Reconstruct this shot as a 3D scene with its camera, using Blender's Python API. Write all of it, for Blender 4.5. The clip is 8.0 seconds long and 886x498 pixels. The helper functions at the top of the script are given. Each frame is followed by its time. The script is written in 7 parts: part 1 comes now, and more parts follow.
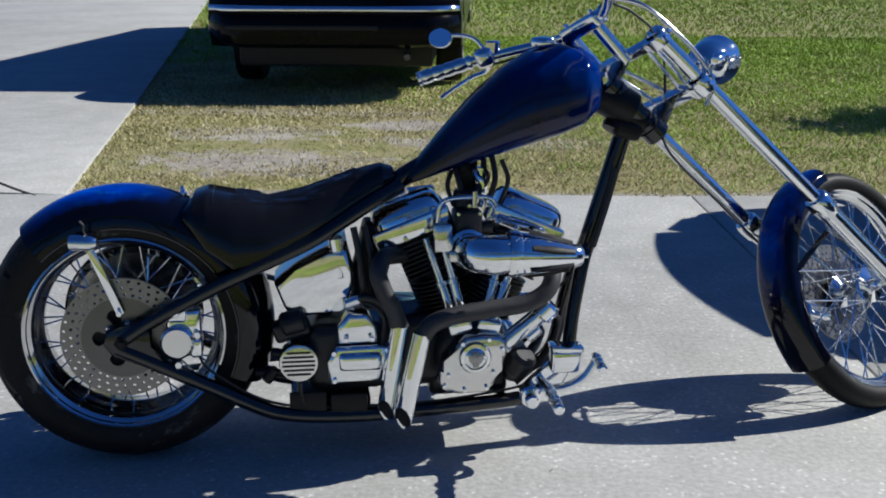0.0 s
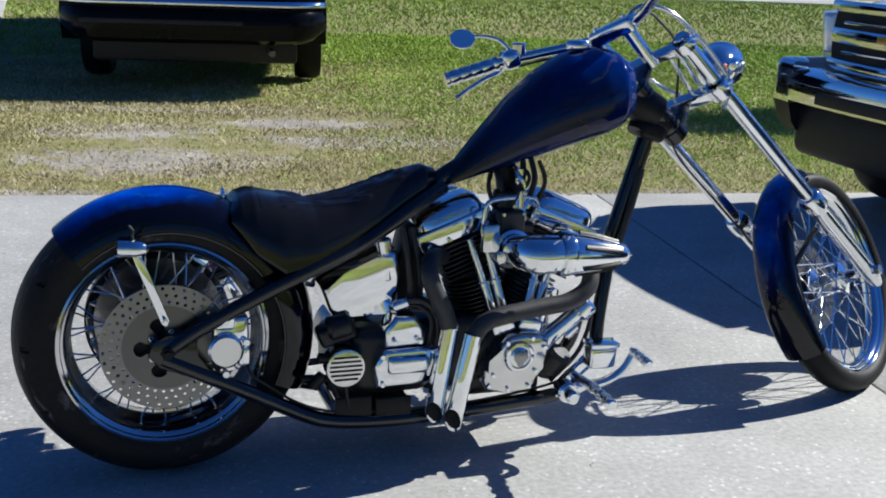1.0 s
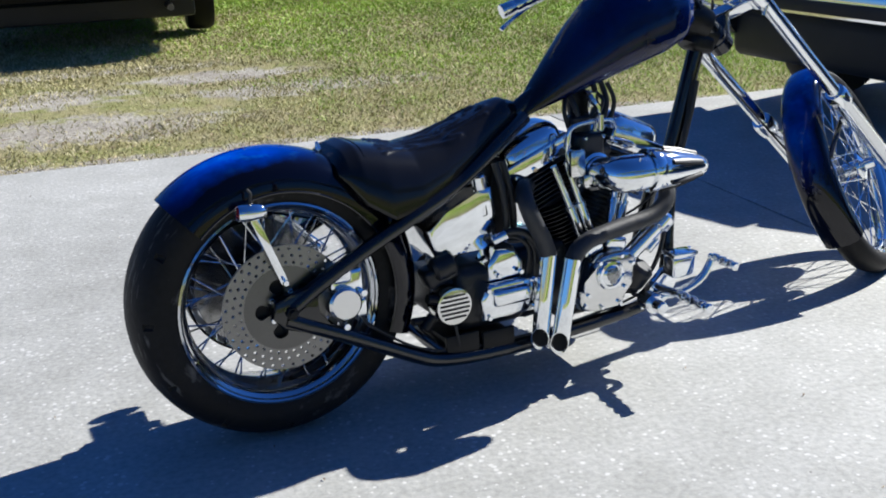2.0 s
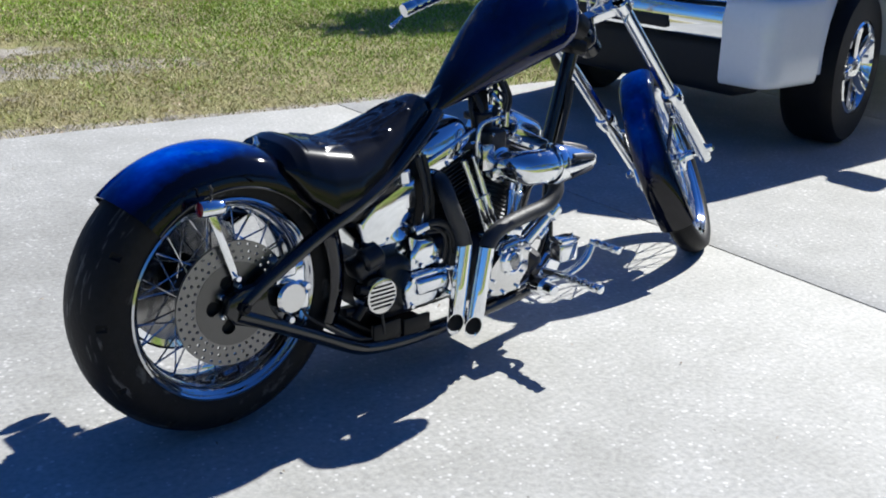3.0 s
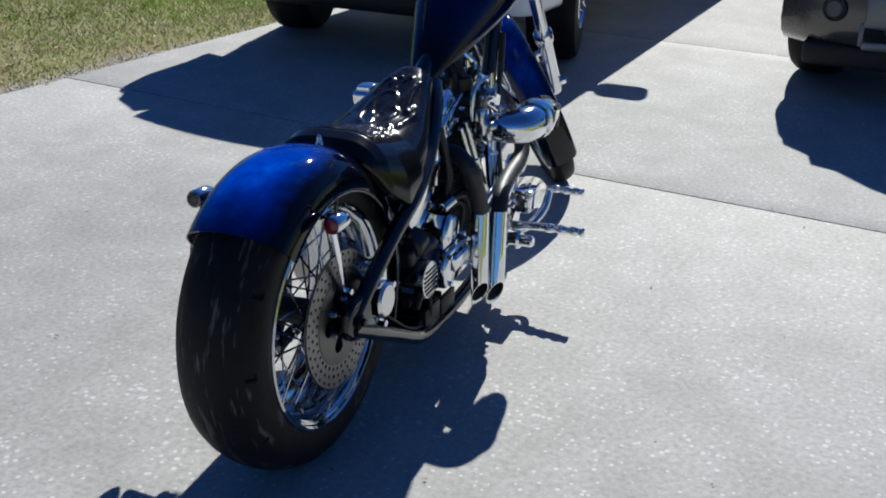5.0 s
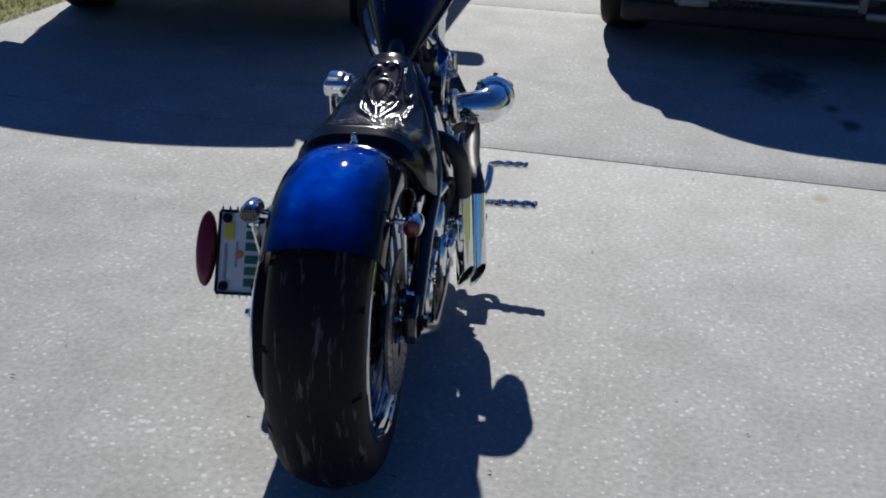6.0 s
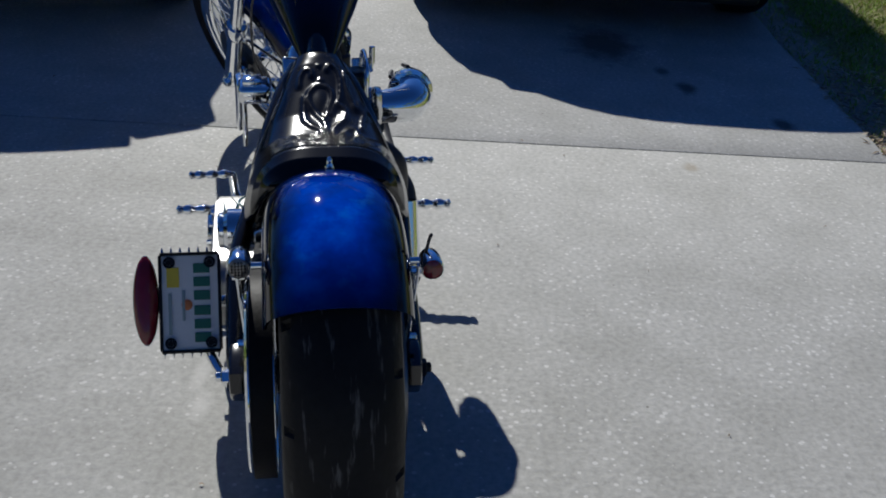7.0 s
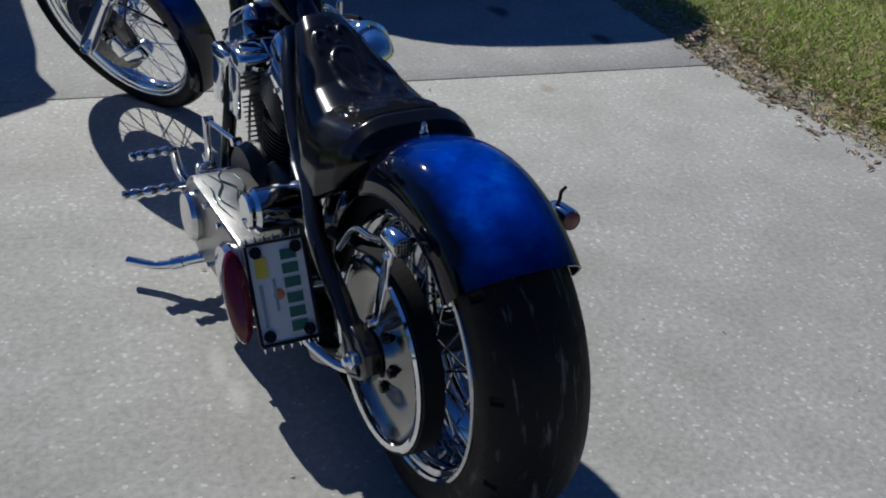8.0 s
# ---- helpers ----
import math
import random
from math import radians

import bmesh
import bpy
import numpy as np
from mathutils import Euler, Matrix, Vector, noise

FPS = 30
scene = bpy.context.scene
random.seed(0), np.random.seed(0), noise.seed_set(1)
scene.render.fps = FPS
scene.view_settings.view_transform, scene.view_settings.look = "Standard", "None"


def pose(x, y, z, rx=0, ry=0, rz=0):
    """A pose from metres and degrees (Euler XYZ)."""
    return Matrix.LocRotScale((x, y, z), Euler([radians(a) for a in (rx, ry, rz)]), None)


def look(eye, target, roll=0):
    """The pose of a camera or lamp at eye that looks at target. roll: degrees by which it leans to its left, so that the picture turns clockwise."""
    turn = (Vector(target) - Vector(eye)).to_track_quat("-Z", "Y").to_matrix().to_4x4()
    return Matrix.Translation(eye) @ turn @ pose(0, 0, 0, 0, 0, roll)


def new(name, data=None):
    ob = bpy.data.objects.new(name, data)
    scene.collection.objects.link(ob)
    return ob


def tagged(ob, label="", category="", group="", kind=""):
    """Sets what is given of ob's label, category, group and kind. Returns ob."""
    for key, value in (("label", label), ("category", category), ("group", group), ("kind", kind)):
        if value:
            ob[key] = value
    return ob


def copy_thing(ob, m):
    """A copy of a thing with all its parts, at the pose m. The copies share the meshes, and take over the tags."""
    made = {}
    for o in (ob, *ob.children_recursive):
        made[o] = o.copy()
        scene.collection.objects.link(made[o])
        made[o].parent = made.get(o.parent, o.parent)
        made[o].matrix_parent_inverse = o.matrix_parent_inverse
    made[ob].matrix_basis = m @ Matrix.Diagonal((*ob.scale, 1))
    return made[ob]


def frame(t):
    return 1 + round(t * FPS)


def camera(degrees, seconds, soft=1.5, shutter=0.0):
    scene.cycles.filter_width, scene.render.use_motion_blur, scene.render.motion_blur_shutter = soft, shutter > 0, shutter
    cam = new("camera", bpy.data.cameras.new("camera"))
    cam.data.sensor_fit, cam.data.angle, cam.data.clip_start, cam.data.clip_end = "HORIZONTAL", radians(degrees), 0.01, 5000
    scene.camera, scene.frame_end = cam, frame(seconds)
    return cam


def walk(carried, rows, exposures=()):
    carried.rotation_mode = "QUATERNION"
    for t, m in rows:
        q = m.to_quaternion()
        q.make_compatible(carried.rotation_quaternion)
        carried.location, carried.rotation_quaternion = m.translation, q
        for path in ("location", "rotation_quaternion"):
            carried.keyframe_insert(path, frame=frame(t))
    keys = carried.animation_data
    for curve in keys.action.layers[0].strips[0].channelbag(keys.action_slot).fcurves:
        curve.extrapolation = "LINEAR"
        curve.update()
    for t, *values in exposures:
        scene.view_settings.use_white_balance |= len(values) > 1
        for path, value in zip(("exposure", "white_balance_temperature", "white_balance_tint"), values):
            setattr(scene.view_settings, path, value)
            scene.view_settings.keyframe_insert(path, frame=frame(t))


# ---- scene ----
cam = camera(44.3, 8.0, 1.9)
PATH = [
    (0, (0.088, -0.012, 1.223), (0.027, 1.916, 0.696), 0.15),
    (0.5, (-0.234, 0.057, 1.198), (-0.089, 1.982, 0.671), 0.59),
    (1, (-0.503, 0.022, 1.219), (-0.198, 1.929, 0.695), 2.19),
    (1.2, (-0.643, -0.002, 1.230), (-0.289, 1.875, 0.639), 0.76),
    (2.3, (-1.201, 0.158, 1.230), (-0.556, 1.935, 0.577), -1.43),
    (2.5, (-1.318, 0.175, 1.253), (-0.535, 1.892, 0.592), 1.15),
    (3, (-1.622, 0.274, 1.283), (-0.568, 1.837, 0.615), 2.18),
    (3.5, (-1.806, 0.502, 1.266), (-0.626, 1.969, 0.591), -0.74),
    (4, (-1.981, 0.699, 1.304), (-0.636, 2.016, 0.627), 0.47),
    (4.2, (-2.087, 0.737, 1.328), (-0.623, 1.935, 0.679), -0.03),
    (4.3, (-2.129, 0.853, 1.347), (-0.664, 1.984, 0.591), 0.87),
    (4.5, (-2.219, 0.902, 1.329), (-0.703, 1.990, 0.612), -1.72),
    (4.7, (-2.281, 0.994, 1.335), (-0.758, 2.055, 0.590), -0.35),
    (5.8, (-2.552, 1.685, 1.348), (-0.811, 2.243, 0.536), 1.44),
    (6, (-2.577, 1.820, 1.369), (-0.819, 2.296, 0.543), 1.91),
    (6.5, (-2.484, 2.081, 1.361), (-0.661, 2.354, 0.586), 2.81),
    (7, (-2.366, 2.347, 1.373), (-0.571, 2.336, 0.489), 3.94),
    (7.3, (-2.337, 2.560, 1.382), (-0.558, 2.388, 0.486), 3.12),
    (7.4, (-2.346, 2.671, 1.386), (-0.609, 2.433, 0.424), 1.85),
    (7.5, (-2.352, 2.749, 1.400), (-0.604, 2.453, 0.475), 2.38),
    (8, (-2.245, 3.075, 1.374), (-0.597, 2.480, 0.411), 4.84),
]
walk(cam, [(t, look(eye, target, roll)) for t, eye, target, roll in PATH],
     [(0.0, 0.28, 5600, 10), (1.0, 0.54, 5600, 10), (2.5, 0.79, 5610, 10), (3.5, 0.70, 5620, 10), (4.5, 0.46, 5590, 10), (6.0, 0.00, 5640, 10), (6.5, -0.12, 5640, 10), (7.0, -0.21, 5640, 10), (8.0, -0.25, 5650, 10)])

# ---------------------------------------------------------------- world and sun
SUN_TO = Vector((1.275, 0.420, 1.0)).normalized()
world = bpy.data.worlds.new("sky")
scene.world = world
world.use_nodes = True
wn = world.node_tree
sky = wn.nodes.new("ShaderNodeTexSky")
sky.sky_type = "NISHITA"
sky.sun_disc = False
sky.dust_density = 0.2
sky.ozone_density = 10.0
sky.sun_elevation = math.asin(SUN_TO.z)
sky.sun_rotation = math.atan2(SUN_TO.x, SUN_TO.y)
deep_sky = wn.nodes.new("ShaderNodeMix")                      # a clear, deep blue winter sky
deep_sky.data_type, deep_sky.blend_type = "RGBA", "MULTIPLY"
deep_sky.inputs[0].default_value = 1.0
deep_sky.inputs[7].default_value = (0.66, 0.90, 1.25, 1)
wn.links.new(sky.outputs[0], deep_sky.inputs[6])
wn.links.new(deep_sky.outputs[2], wn.nodes["Background"].inputs[0])
wn.nodes["Background"].inputs[1].default_value = 0.038
sun_data = bpy.data.lights.new("sun", "SUN")
sun_data.energy = 5.0
sun_data.angle = radians(0.53)
sun_data.color = (1.0, 0.905, 0.745)
sun = new("sun", sun_data)
sun.matrix_world = look(SUN_TO * 30, (0, 0, 0))


# ---------------------------------------------------------------- materials
def nodes_of(name):
    m = bpy.data.materials.new(name)
    m.use_nodes = True
    nt = m.node_tree
    return m, nt, nt.nodes["Principled BSDF"]


def add(nt, kind, **values):
    n = nt.nodes.new(kind)
    for k, v in values.items():
        n.inputs[k].default_value = v
    return n


def noise_of(nt, scale, detail=4.0, rough=0.55, coords="Object"):
    tc = nt.nodes.new("ShaderNodeTexCoord")
    n = add(nt, "ShaderNodeTexNoise", Scale=scale, Detail=detail, Roughness=rough)
    nt.links.new(tc.outputs[coords], n.inputs["Vector"])
    return n


def ramp(nt, fac, stops):
    r = nt.nodes.new("ShaderNodeValToRGB")
    e = r.color_ramp.elements
    while len(e) < len(stops):
        e.new(0.5)
    for el, (p, c) in zip(e, stops):
        el.position, el.color = p, (*c, 1)
    nt.links.new(fac, r.inputs[0])
    return r


def mixed(nt, fac, a, b, mode="MIX"):
    m = nt.nodes.new("ShaderNodeMix")
    m.data_type, m.blend_type = "RGBA", mode
    if isinstance(fac, float):
        m.inputs[0].default_value = fac
    else:
        nt.links.new(fac, m.inputs[0])
    for k, v in ((6, a), (7, b)):
        if isinstance(v, tuple):
            m.inputs[k].default_value = (*v, 1)
        else:
            nt.links.new(v, m.inputs[k])
    return m.outputs[2]


def scaled(c, f):
    return tuple(min(1.0, v * f) for v in c)


def surface(name, col, rough=0.5, metal=0.0, coat=0.0, vary=0.15, fine=60.0, coarse=4.0, bump=0.0, rvary=0.1, spec=0.5):
    """A worn, grained surface: coarse blotches and fine grain in colour and gloss."""
    m, nt, p = nodes_of(name)
    big, small = noise_of(nt, coarse, 3.0), noise_of(nt, fine, 6.0)
    both = nt.nodes.new("ShaderNodeMath")
    both.operation = "MULTIPLY_ADD"
    nt.links.new(big.outputs[0], both.inputs[0])
    both.inputs[1].default_value = 0.6
    half = nt.nodes.new("ShaderNodeMath")
    half.operation = "MULTIPLY"
    nt.links.new(small.outputs[0], half.inputs[0])
    half.inputs[1].default_value = 0.4
    nt.links.new(half.outputs[0], both.inputs[2])
    cr = ramp(nt, both.outputs[0], [(0.3, scaled(col, 1 - vary)), (0.7, scaled(col, 1 + vary))])
    nt.links.new(cr.outputs[0], p.inputs["Base Color"])
    rr = nt.nodes.new("ShaderNodeMapRange")
    nt.links.new(both.outputs[0], rr.inputs[0])
    rr.inputs[1].default_value, rr.inputs[2].default_value = 0.3, 0.7
    rr.inputs[3].default_value, rr.inputs[4].default_value = rough * (1 - rvary), min(1, rough * (1 + rvary))
    nt.links.new(rr.outputs[0], p.inputs["Roughness"])
    p.inputs["Metallic"].default_value = metal
    p.inputs["Coat Weight"].default_value = coat
    p.inputs["Coat Roughness"].default_value = 0.03
    p.inputs["Specular IOR Level"].default_value = spec
    if bump:
        b = add(nt, "ShaderNodeBump", Strength=bump, Distance=0.004)
        nt.links.new(small.outputs[0], b.inputs["Height"])
        nt.links.new(b.outputs[0], p.inputs["Normal"])
    return m


M_CHROME = surface("chrome", (0.88, 0.90, 0.92), 0.055, 1.0, vary=0.03, fine=300, coarse=18, rvary=0.5)
M_POLISH = surface("polished_aluminium", (0.72, 0.72, 0.71), 0.13, 1.0, vary=0.06, fine=140, coarse=14, rvary=0.4)
M_CARRIER = surface("dark_disc_carrier", (0.13, 0.128, 0.126), 0.30, 1.0, vary=0.12, fine=160, coarse=12)
M_RIM = surface("rim_chrome", (0.55, 0.56, 0.58), 0.07, 1.0, vary=0.08, fine=220, coarse=14, rvary=0.5)
M_DISH = surface("polished_dark_dish", (0.30, 0.295, 0.29), 0.17, 1.0, vary=0.12, fine=140, coarse=10, rvary=0.3)
M_CASE = surface("dark_engine_case", (0.022, 0.022, 0.024), 0.36, 0.4, vary=0.25, fine=120, coarse=14, bump=0.2)
M_CAST = surface("cast_aluminium", (0.32, 0.32, 0.325), 0.27, 1.0, vary=0.12, fine=120, coarse=14, bump=0.15)
M_STEEL = surface("brushed_disc_steel", (0.23, 0.226, 0.222), 0.34, 1.0, vary=0.10, fine=180, coarse=12)
M_BLACK = surface("gloss_black_frame_paint", (0.005, 0.005, 0.006), 0.16, 0.0, 0.4, vary=0.2, fine=90, coarse=8)
M_SATIN = surface("satin_black_paint", (0.006, 0.006, 0.007), 0.40, vary=0.25, fine=120, coarse=14, bump=0.1, spec=0.25)
M_FIN = surface("black_engine_enamel", (0.009, 0.009, 0.010), 0.42, vary=0.2, fine=150, coarse=18)
M_WRAP = surface("black_exhaust_coating", (0.038, 0.038, 0.040), 0.52, 0.15, vary=0.25, fine=110, coarse=16, bump=0.2)
M_RUBBER = surface("tyre_rubber", (0.010, 0.010, 0.0105), 0.52, vary=0.4, fine=130, coarse=6, bump=0.2, spec=0.12)
M_TREAD = surface("scuffed_tread_rubber", (0.012, 0.0118, 0.0117), 0.55, vary=0.5, fine=70, coarse=5, bump=0.35, spec=0.16)


def scuffs(m, colour):
    """Pale rubbed streaks over a rubber surface."""
    nt = m.node_tree
    p = nt.nodes["Principled BSDF"]
    old = p.inputs["Base Color"].links[0].from_socket
    tc = nt.nodes.new("ShaderNodeTexCoord")
    mp = nt.nodes.new("ShaderNodeMapping")
    mp.inputs["Scale"].default_value = (9.0, 60.0, 9.0)
    mp.inputs["Rotation"].default_value = (0.3, 0.2, 0.5)
    nt.links.new(tc.outputs["Object"], mp.inputs[0])
    n = add(nt, "ShaderNodeTexNoise", Scale=1.0, Detail=5.0, Roughness=0.6)
    nt.links.new(mp.outputs[0], n.inputs["Vector"])
    r = ramp(nt, n.outputs[0], [(0.585, (0, 0, 0)), (0.67, (1, 1, 1))])
    nt.links.new(mixed(nt, r.outputs[0], old, colour), p.inputs["Base Color"])


scuffs(M_TREAD, (0.11, 0.105, 0.095))
M_HOSE = surface("rubber_hose", (0.015, 0.015, 0.016), 0.5, vary=0.2)
M_RED = surface("red_lens", (0.17, 0.008, 0.016), 0.12, vary=0.15, fine=300, coarse=40, coat=0.5)
M_AMBER = surface("amber_lens", (0.75, 0.22, 0.02), 0.12, vary=0.12, fine=200, coarse=40, coat=0.5)
M_DARK = surface("dark_hollow", (0.006, 0.006, 0.006), 0.8, vary=0.3)
M_PLATE = surface("plate_white", (0.72, 0.74, 0.74), 0.35, vary=0.05, fine=200, coarse=20)
M_PLATEGREEN = surface("plate_green_ink", (0.035, 0.15, 0.10), 0.4, vary=0.1)
M_PLATEGREY = surface("plate_grey_ink", (0.30, 0.38, 0.38), 0.4, vary=0.1)
M_ORANGE = surface("plate_orange_ink", (0.62, 0.20, 0.06), 0.4, vary=0.15)
M_STICKER = surface("yellow_sticker", (0.75, 0.58, 0.05), 0.4, vary=0.1)
M_WHITEPAINT = surface("white_car_paint", (0.84, 0.86, 0.87), 0.25, 0.0, 0.8, vary=0.04, fine=40, coarse=2)
M_DARKPAINT = surface("black_car_paint", (0.003, 0.0034, 0.0045), 0.16, 0.0, 0.05, vary=0.2, fine=30, coarse=2, spec=0.10)
M_BRONZE = surface("dark_pewter_car_paint", (0.10, 0.095, 0.085), 0.28, 0.5, 0.8, vary=0.1, fine=60, coarse=2)
M_TRIM = surface("black_plastic_trim", (0.007, 0.007, 0.0075), 0.6, vary=0.2, fine=160, coarse=6, bump=0.15)
M_SILVERTRIM = surface("silver_plastic_trim", (0.25, 0.245, 0.23), 0.35, 0.4, vary=0.08, fine=120, coarse=5)
M_FOG = surface("dull_lamp_glass", (0.10, 0.10, 0.095), 0.30, vary=0.3, fine=160, coarse=30, coat=0.3)
M_GOLD = surface("gold_emblem", (0.70, 0.45, 0.10), 0.3, 0.8, vary=0.1)
M_BRUSHED = surface("brushed_bright_aluminium", (0.34, 0.337, 0.33), 0.32, 1.0, vary=0.08, fine=240, coarse=9, rvary=0.25, bump=0.04)
M_BARK = surface("bark", (0.13, 0.10, 0.075), 0.9, vary=0.35, fine=40, coarse=8, bump=0.6)
M_FLAME = surface("flame_paint", (0.30, 0.55, 0.55), 0.14, 0.8, 0.5, vary=0.2, fine=80, coarse=20)


def glass_material():
    m, nt, p = nodes_of("tinted_glass")
    p.inputs["Base Color"].default_value = (0.02, 0.025, 0.027, 1)
    p.inputs["Roughness"].default_value = 0.03
    p.inputs["Coat Weight"].default_value = 1.0
    n = noise_of(nt, 2.0)
    cr = ramp(nt, n.outputs[0], [(0.3, (0.015, 0.018, 0.02)), (0.7, (0.03, 0.034, 0.036))])
    nt.links.new(cr.outputs[0], p.inputs["Base Color"])
    return m


def lens_material():
    m, nt, p = nodes_of("clear_lens")
    p.inputs["Base Color"].default_value = (0.9, 0.93, 0.95, 1)
    p.inputs["Roughness"].default_value = 0.06
    p.inputs["Metallic"].default_value = 0.7
    n = noise_of(nt, 45.0, 2.0)
    b = add(nt, "ShaderNodeBump", Strength=0.5, Distance=0.01)
    nt.links.new(n.outputs[0], b.inputs["Height"])
    nt.links.new(b.outputs[0], p.inputs["Normal"])
    return m


M_GLASS, M_LENS = glass_material(), lens_material()


def candy_paint(name, edge_y, soft, smoke, depth=1.0, front=None, back=None):
    """Candy blue over metallic flake, fading to black towards the edges of the panel, with faint airbrushed smoke."""
    m, nt, p = nodes_of(name)
    tc = nt.nodes.new("ShaderNodeTexCoord")
    sep = nt.nodes.new("ShaderNodeSeparateXYZ")
    nt.links.new(tc.outputs["Object"], sep.inputs[0])
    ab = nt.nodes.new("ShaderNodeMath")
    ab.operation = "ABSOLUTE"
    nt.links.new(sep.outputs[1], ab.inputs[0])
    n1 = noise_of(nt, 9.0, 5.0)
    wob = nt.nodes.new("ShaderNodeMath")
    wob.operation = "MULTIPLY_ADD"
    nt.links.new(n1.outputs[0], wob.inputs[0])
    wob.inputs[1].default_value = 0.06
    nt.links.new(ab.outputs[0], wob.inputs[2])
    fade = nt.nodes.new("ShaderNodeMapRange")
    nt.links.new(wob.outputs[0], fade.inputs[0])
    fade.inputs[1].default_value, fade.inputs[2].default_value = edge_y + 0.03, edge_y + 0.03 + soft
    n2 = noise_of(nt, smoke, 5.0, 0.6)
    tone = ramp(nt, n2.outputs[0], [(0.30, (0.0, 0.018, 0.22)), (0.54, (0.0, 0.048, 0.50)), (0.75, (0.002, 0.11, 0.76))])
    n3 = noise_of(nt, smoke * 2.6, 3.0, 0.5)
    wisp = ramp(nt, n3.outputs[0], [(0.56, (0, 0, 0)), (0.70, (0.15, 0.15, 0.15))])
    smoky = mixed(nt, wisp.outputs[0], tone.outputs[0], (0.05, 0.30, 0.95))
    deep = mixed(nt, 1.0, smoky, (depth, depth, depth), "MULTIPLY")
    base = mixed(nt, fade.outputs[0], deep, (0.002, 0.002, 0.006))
    if front:
        ahead = nt.nodes.new("ShaderNodeMapRange")
        wx = nt.nodes.new("ShaderNodeMath")
        wx.operation = "MULTIPLY_ADD"
        nt.links.new(n2.outputs[0], wx.inputs[0])
        wx.inputs[1].default_value = 0.16
        nt.links.new(sep.outputs[0], wx.inputs[2])
        nt.links.new(wx.outputs[0], ahead.inputs[0])
        ahead.inputs[1].default_value, ahead.inputs[2].default_value = front[0] + 0.08, front[1] + 0.08
        base = mixed(nt, ahead.outputs[0], base, (0.002, 0.002, 0.006))
    if back:
        behind = nt.nodes.new("ShaderNodeMapRange")
        nt.links.new(sep.outputs[0], behind.inputs[0])
        behind.inputs[1].default_value, behind.inputs[2].default_value = back
        behind.inputs[3].default_value, behind.inputs[4].default_value = 0.0, 1.0
        base = mixed(nt, behind.outputs[0], base, (0.002, 0.002, 0.006))
    nt.links.new(base, p.inputs["Base Color"])
    flake = add(nt, "ShaderNodeTexVoronoi", Scale=900.0)
    nt.links.new(tc.outputs["Object"], flake.inputs["Vector"])
    p.inputs["Metallic"].default_value = 0.0
    rr = nt.nodes.new("ShaderNodeMapRange")
    nt.links.new(flake.outputs["Distance"], rr.inputs[0])
    rr.inputs[3].default_value, rr.inputs[4].default_value = 0.44, 0.56
    nt.links.new(rr.outputs[0], p.inputs["Roughness"])
    p.inputs["Specular IOR Level"].default_value = 0.0
    p.inputs["Coat Weight"].default_value = 0.85
    p.inputs["Coat Roughness"].default_value = 0.035
    return m


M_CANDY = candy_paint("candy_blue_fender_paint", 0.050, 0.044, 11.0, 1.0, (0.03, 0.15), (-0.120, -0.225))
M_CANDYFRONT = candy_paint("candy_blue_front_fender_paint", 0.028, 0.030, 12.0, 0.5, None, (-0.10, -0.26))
M_CANDYTANK = candy_paint("candy_blue_tank_paint", 0.085, 0.06, 7.0, 0.30, None, (1.06, 0.76))


def leather_material():
    m, nt, p = nodes_of("black_leather")
    n = noise_of(nt, 6.0, 3.0)
    cr = ramp(nt, n.outputs[0], [(0.3, (0.004, 0.004, 0.0045)), (0.7, (0.009, 0.009, 0.009))])
    nt.links.new(cr.outputs[0], p.inputs["Base Color"])
    p.inputs["Roughness"].default_value = 0.36
    p.inputs["Specular IOR Level"].default_value = 0.0
    p.inputs["Coat Weight"].default_value = 0.85
    p.inputs["Coat Roughness"].default_value = 0.14
    tc = nt.nodes.new("ShaderNodeTexCoord")
    v = add(nt, "ShaderNodeTexVoronoi", Scale=420.0)
    nt.links.new(tc.outputs["Object"], v.inputs["Vector"])
    b = add(nt, "ShaderNodeBump", Strength=0.07, Distance=0.0015)
    nt.links.new(v.outputs["Distance"], b.inputs["Height"])
    w = noise_of(nt, 28.0, 3.0)
    b2 = add(nt, "ShaderNodeBump", Strength=0.04, Distance=0.006)
    nt.links.new(w.outputs[0], b2.inputs["Height"])
    nt.links.new(b.outputs[0], b2.inputs["Normal"])
    nt.links.new(b2.outputs[0], p.inputs["Normal"])
    return m


M_LEATHER = leather_material()


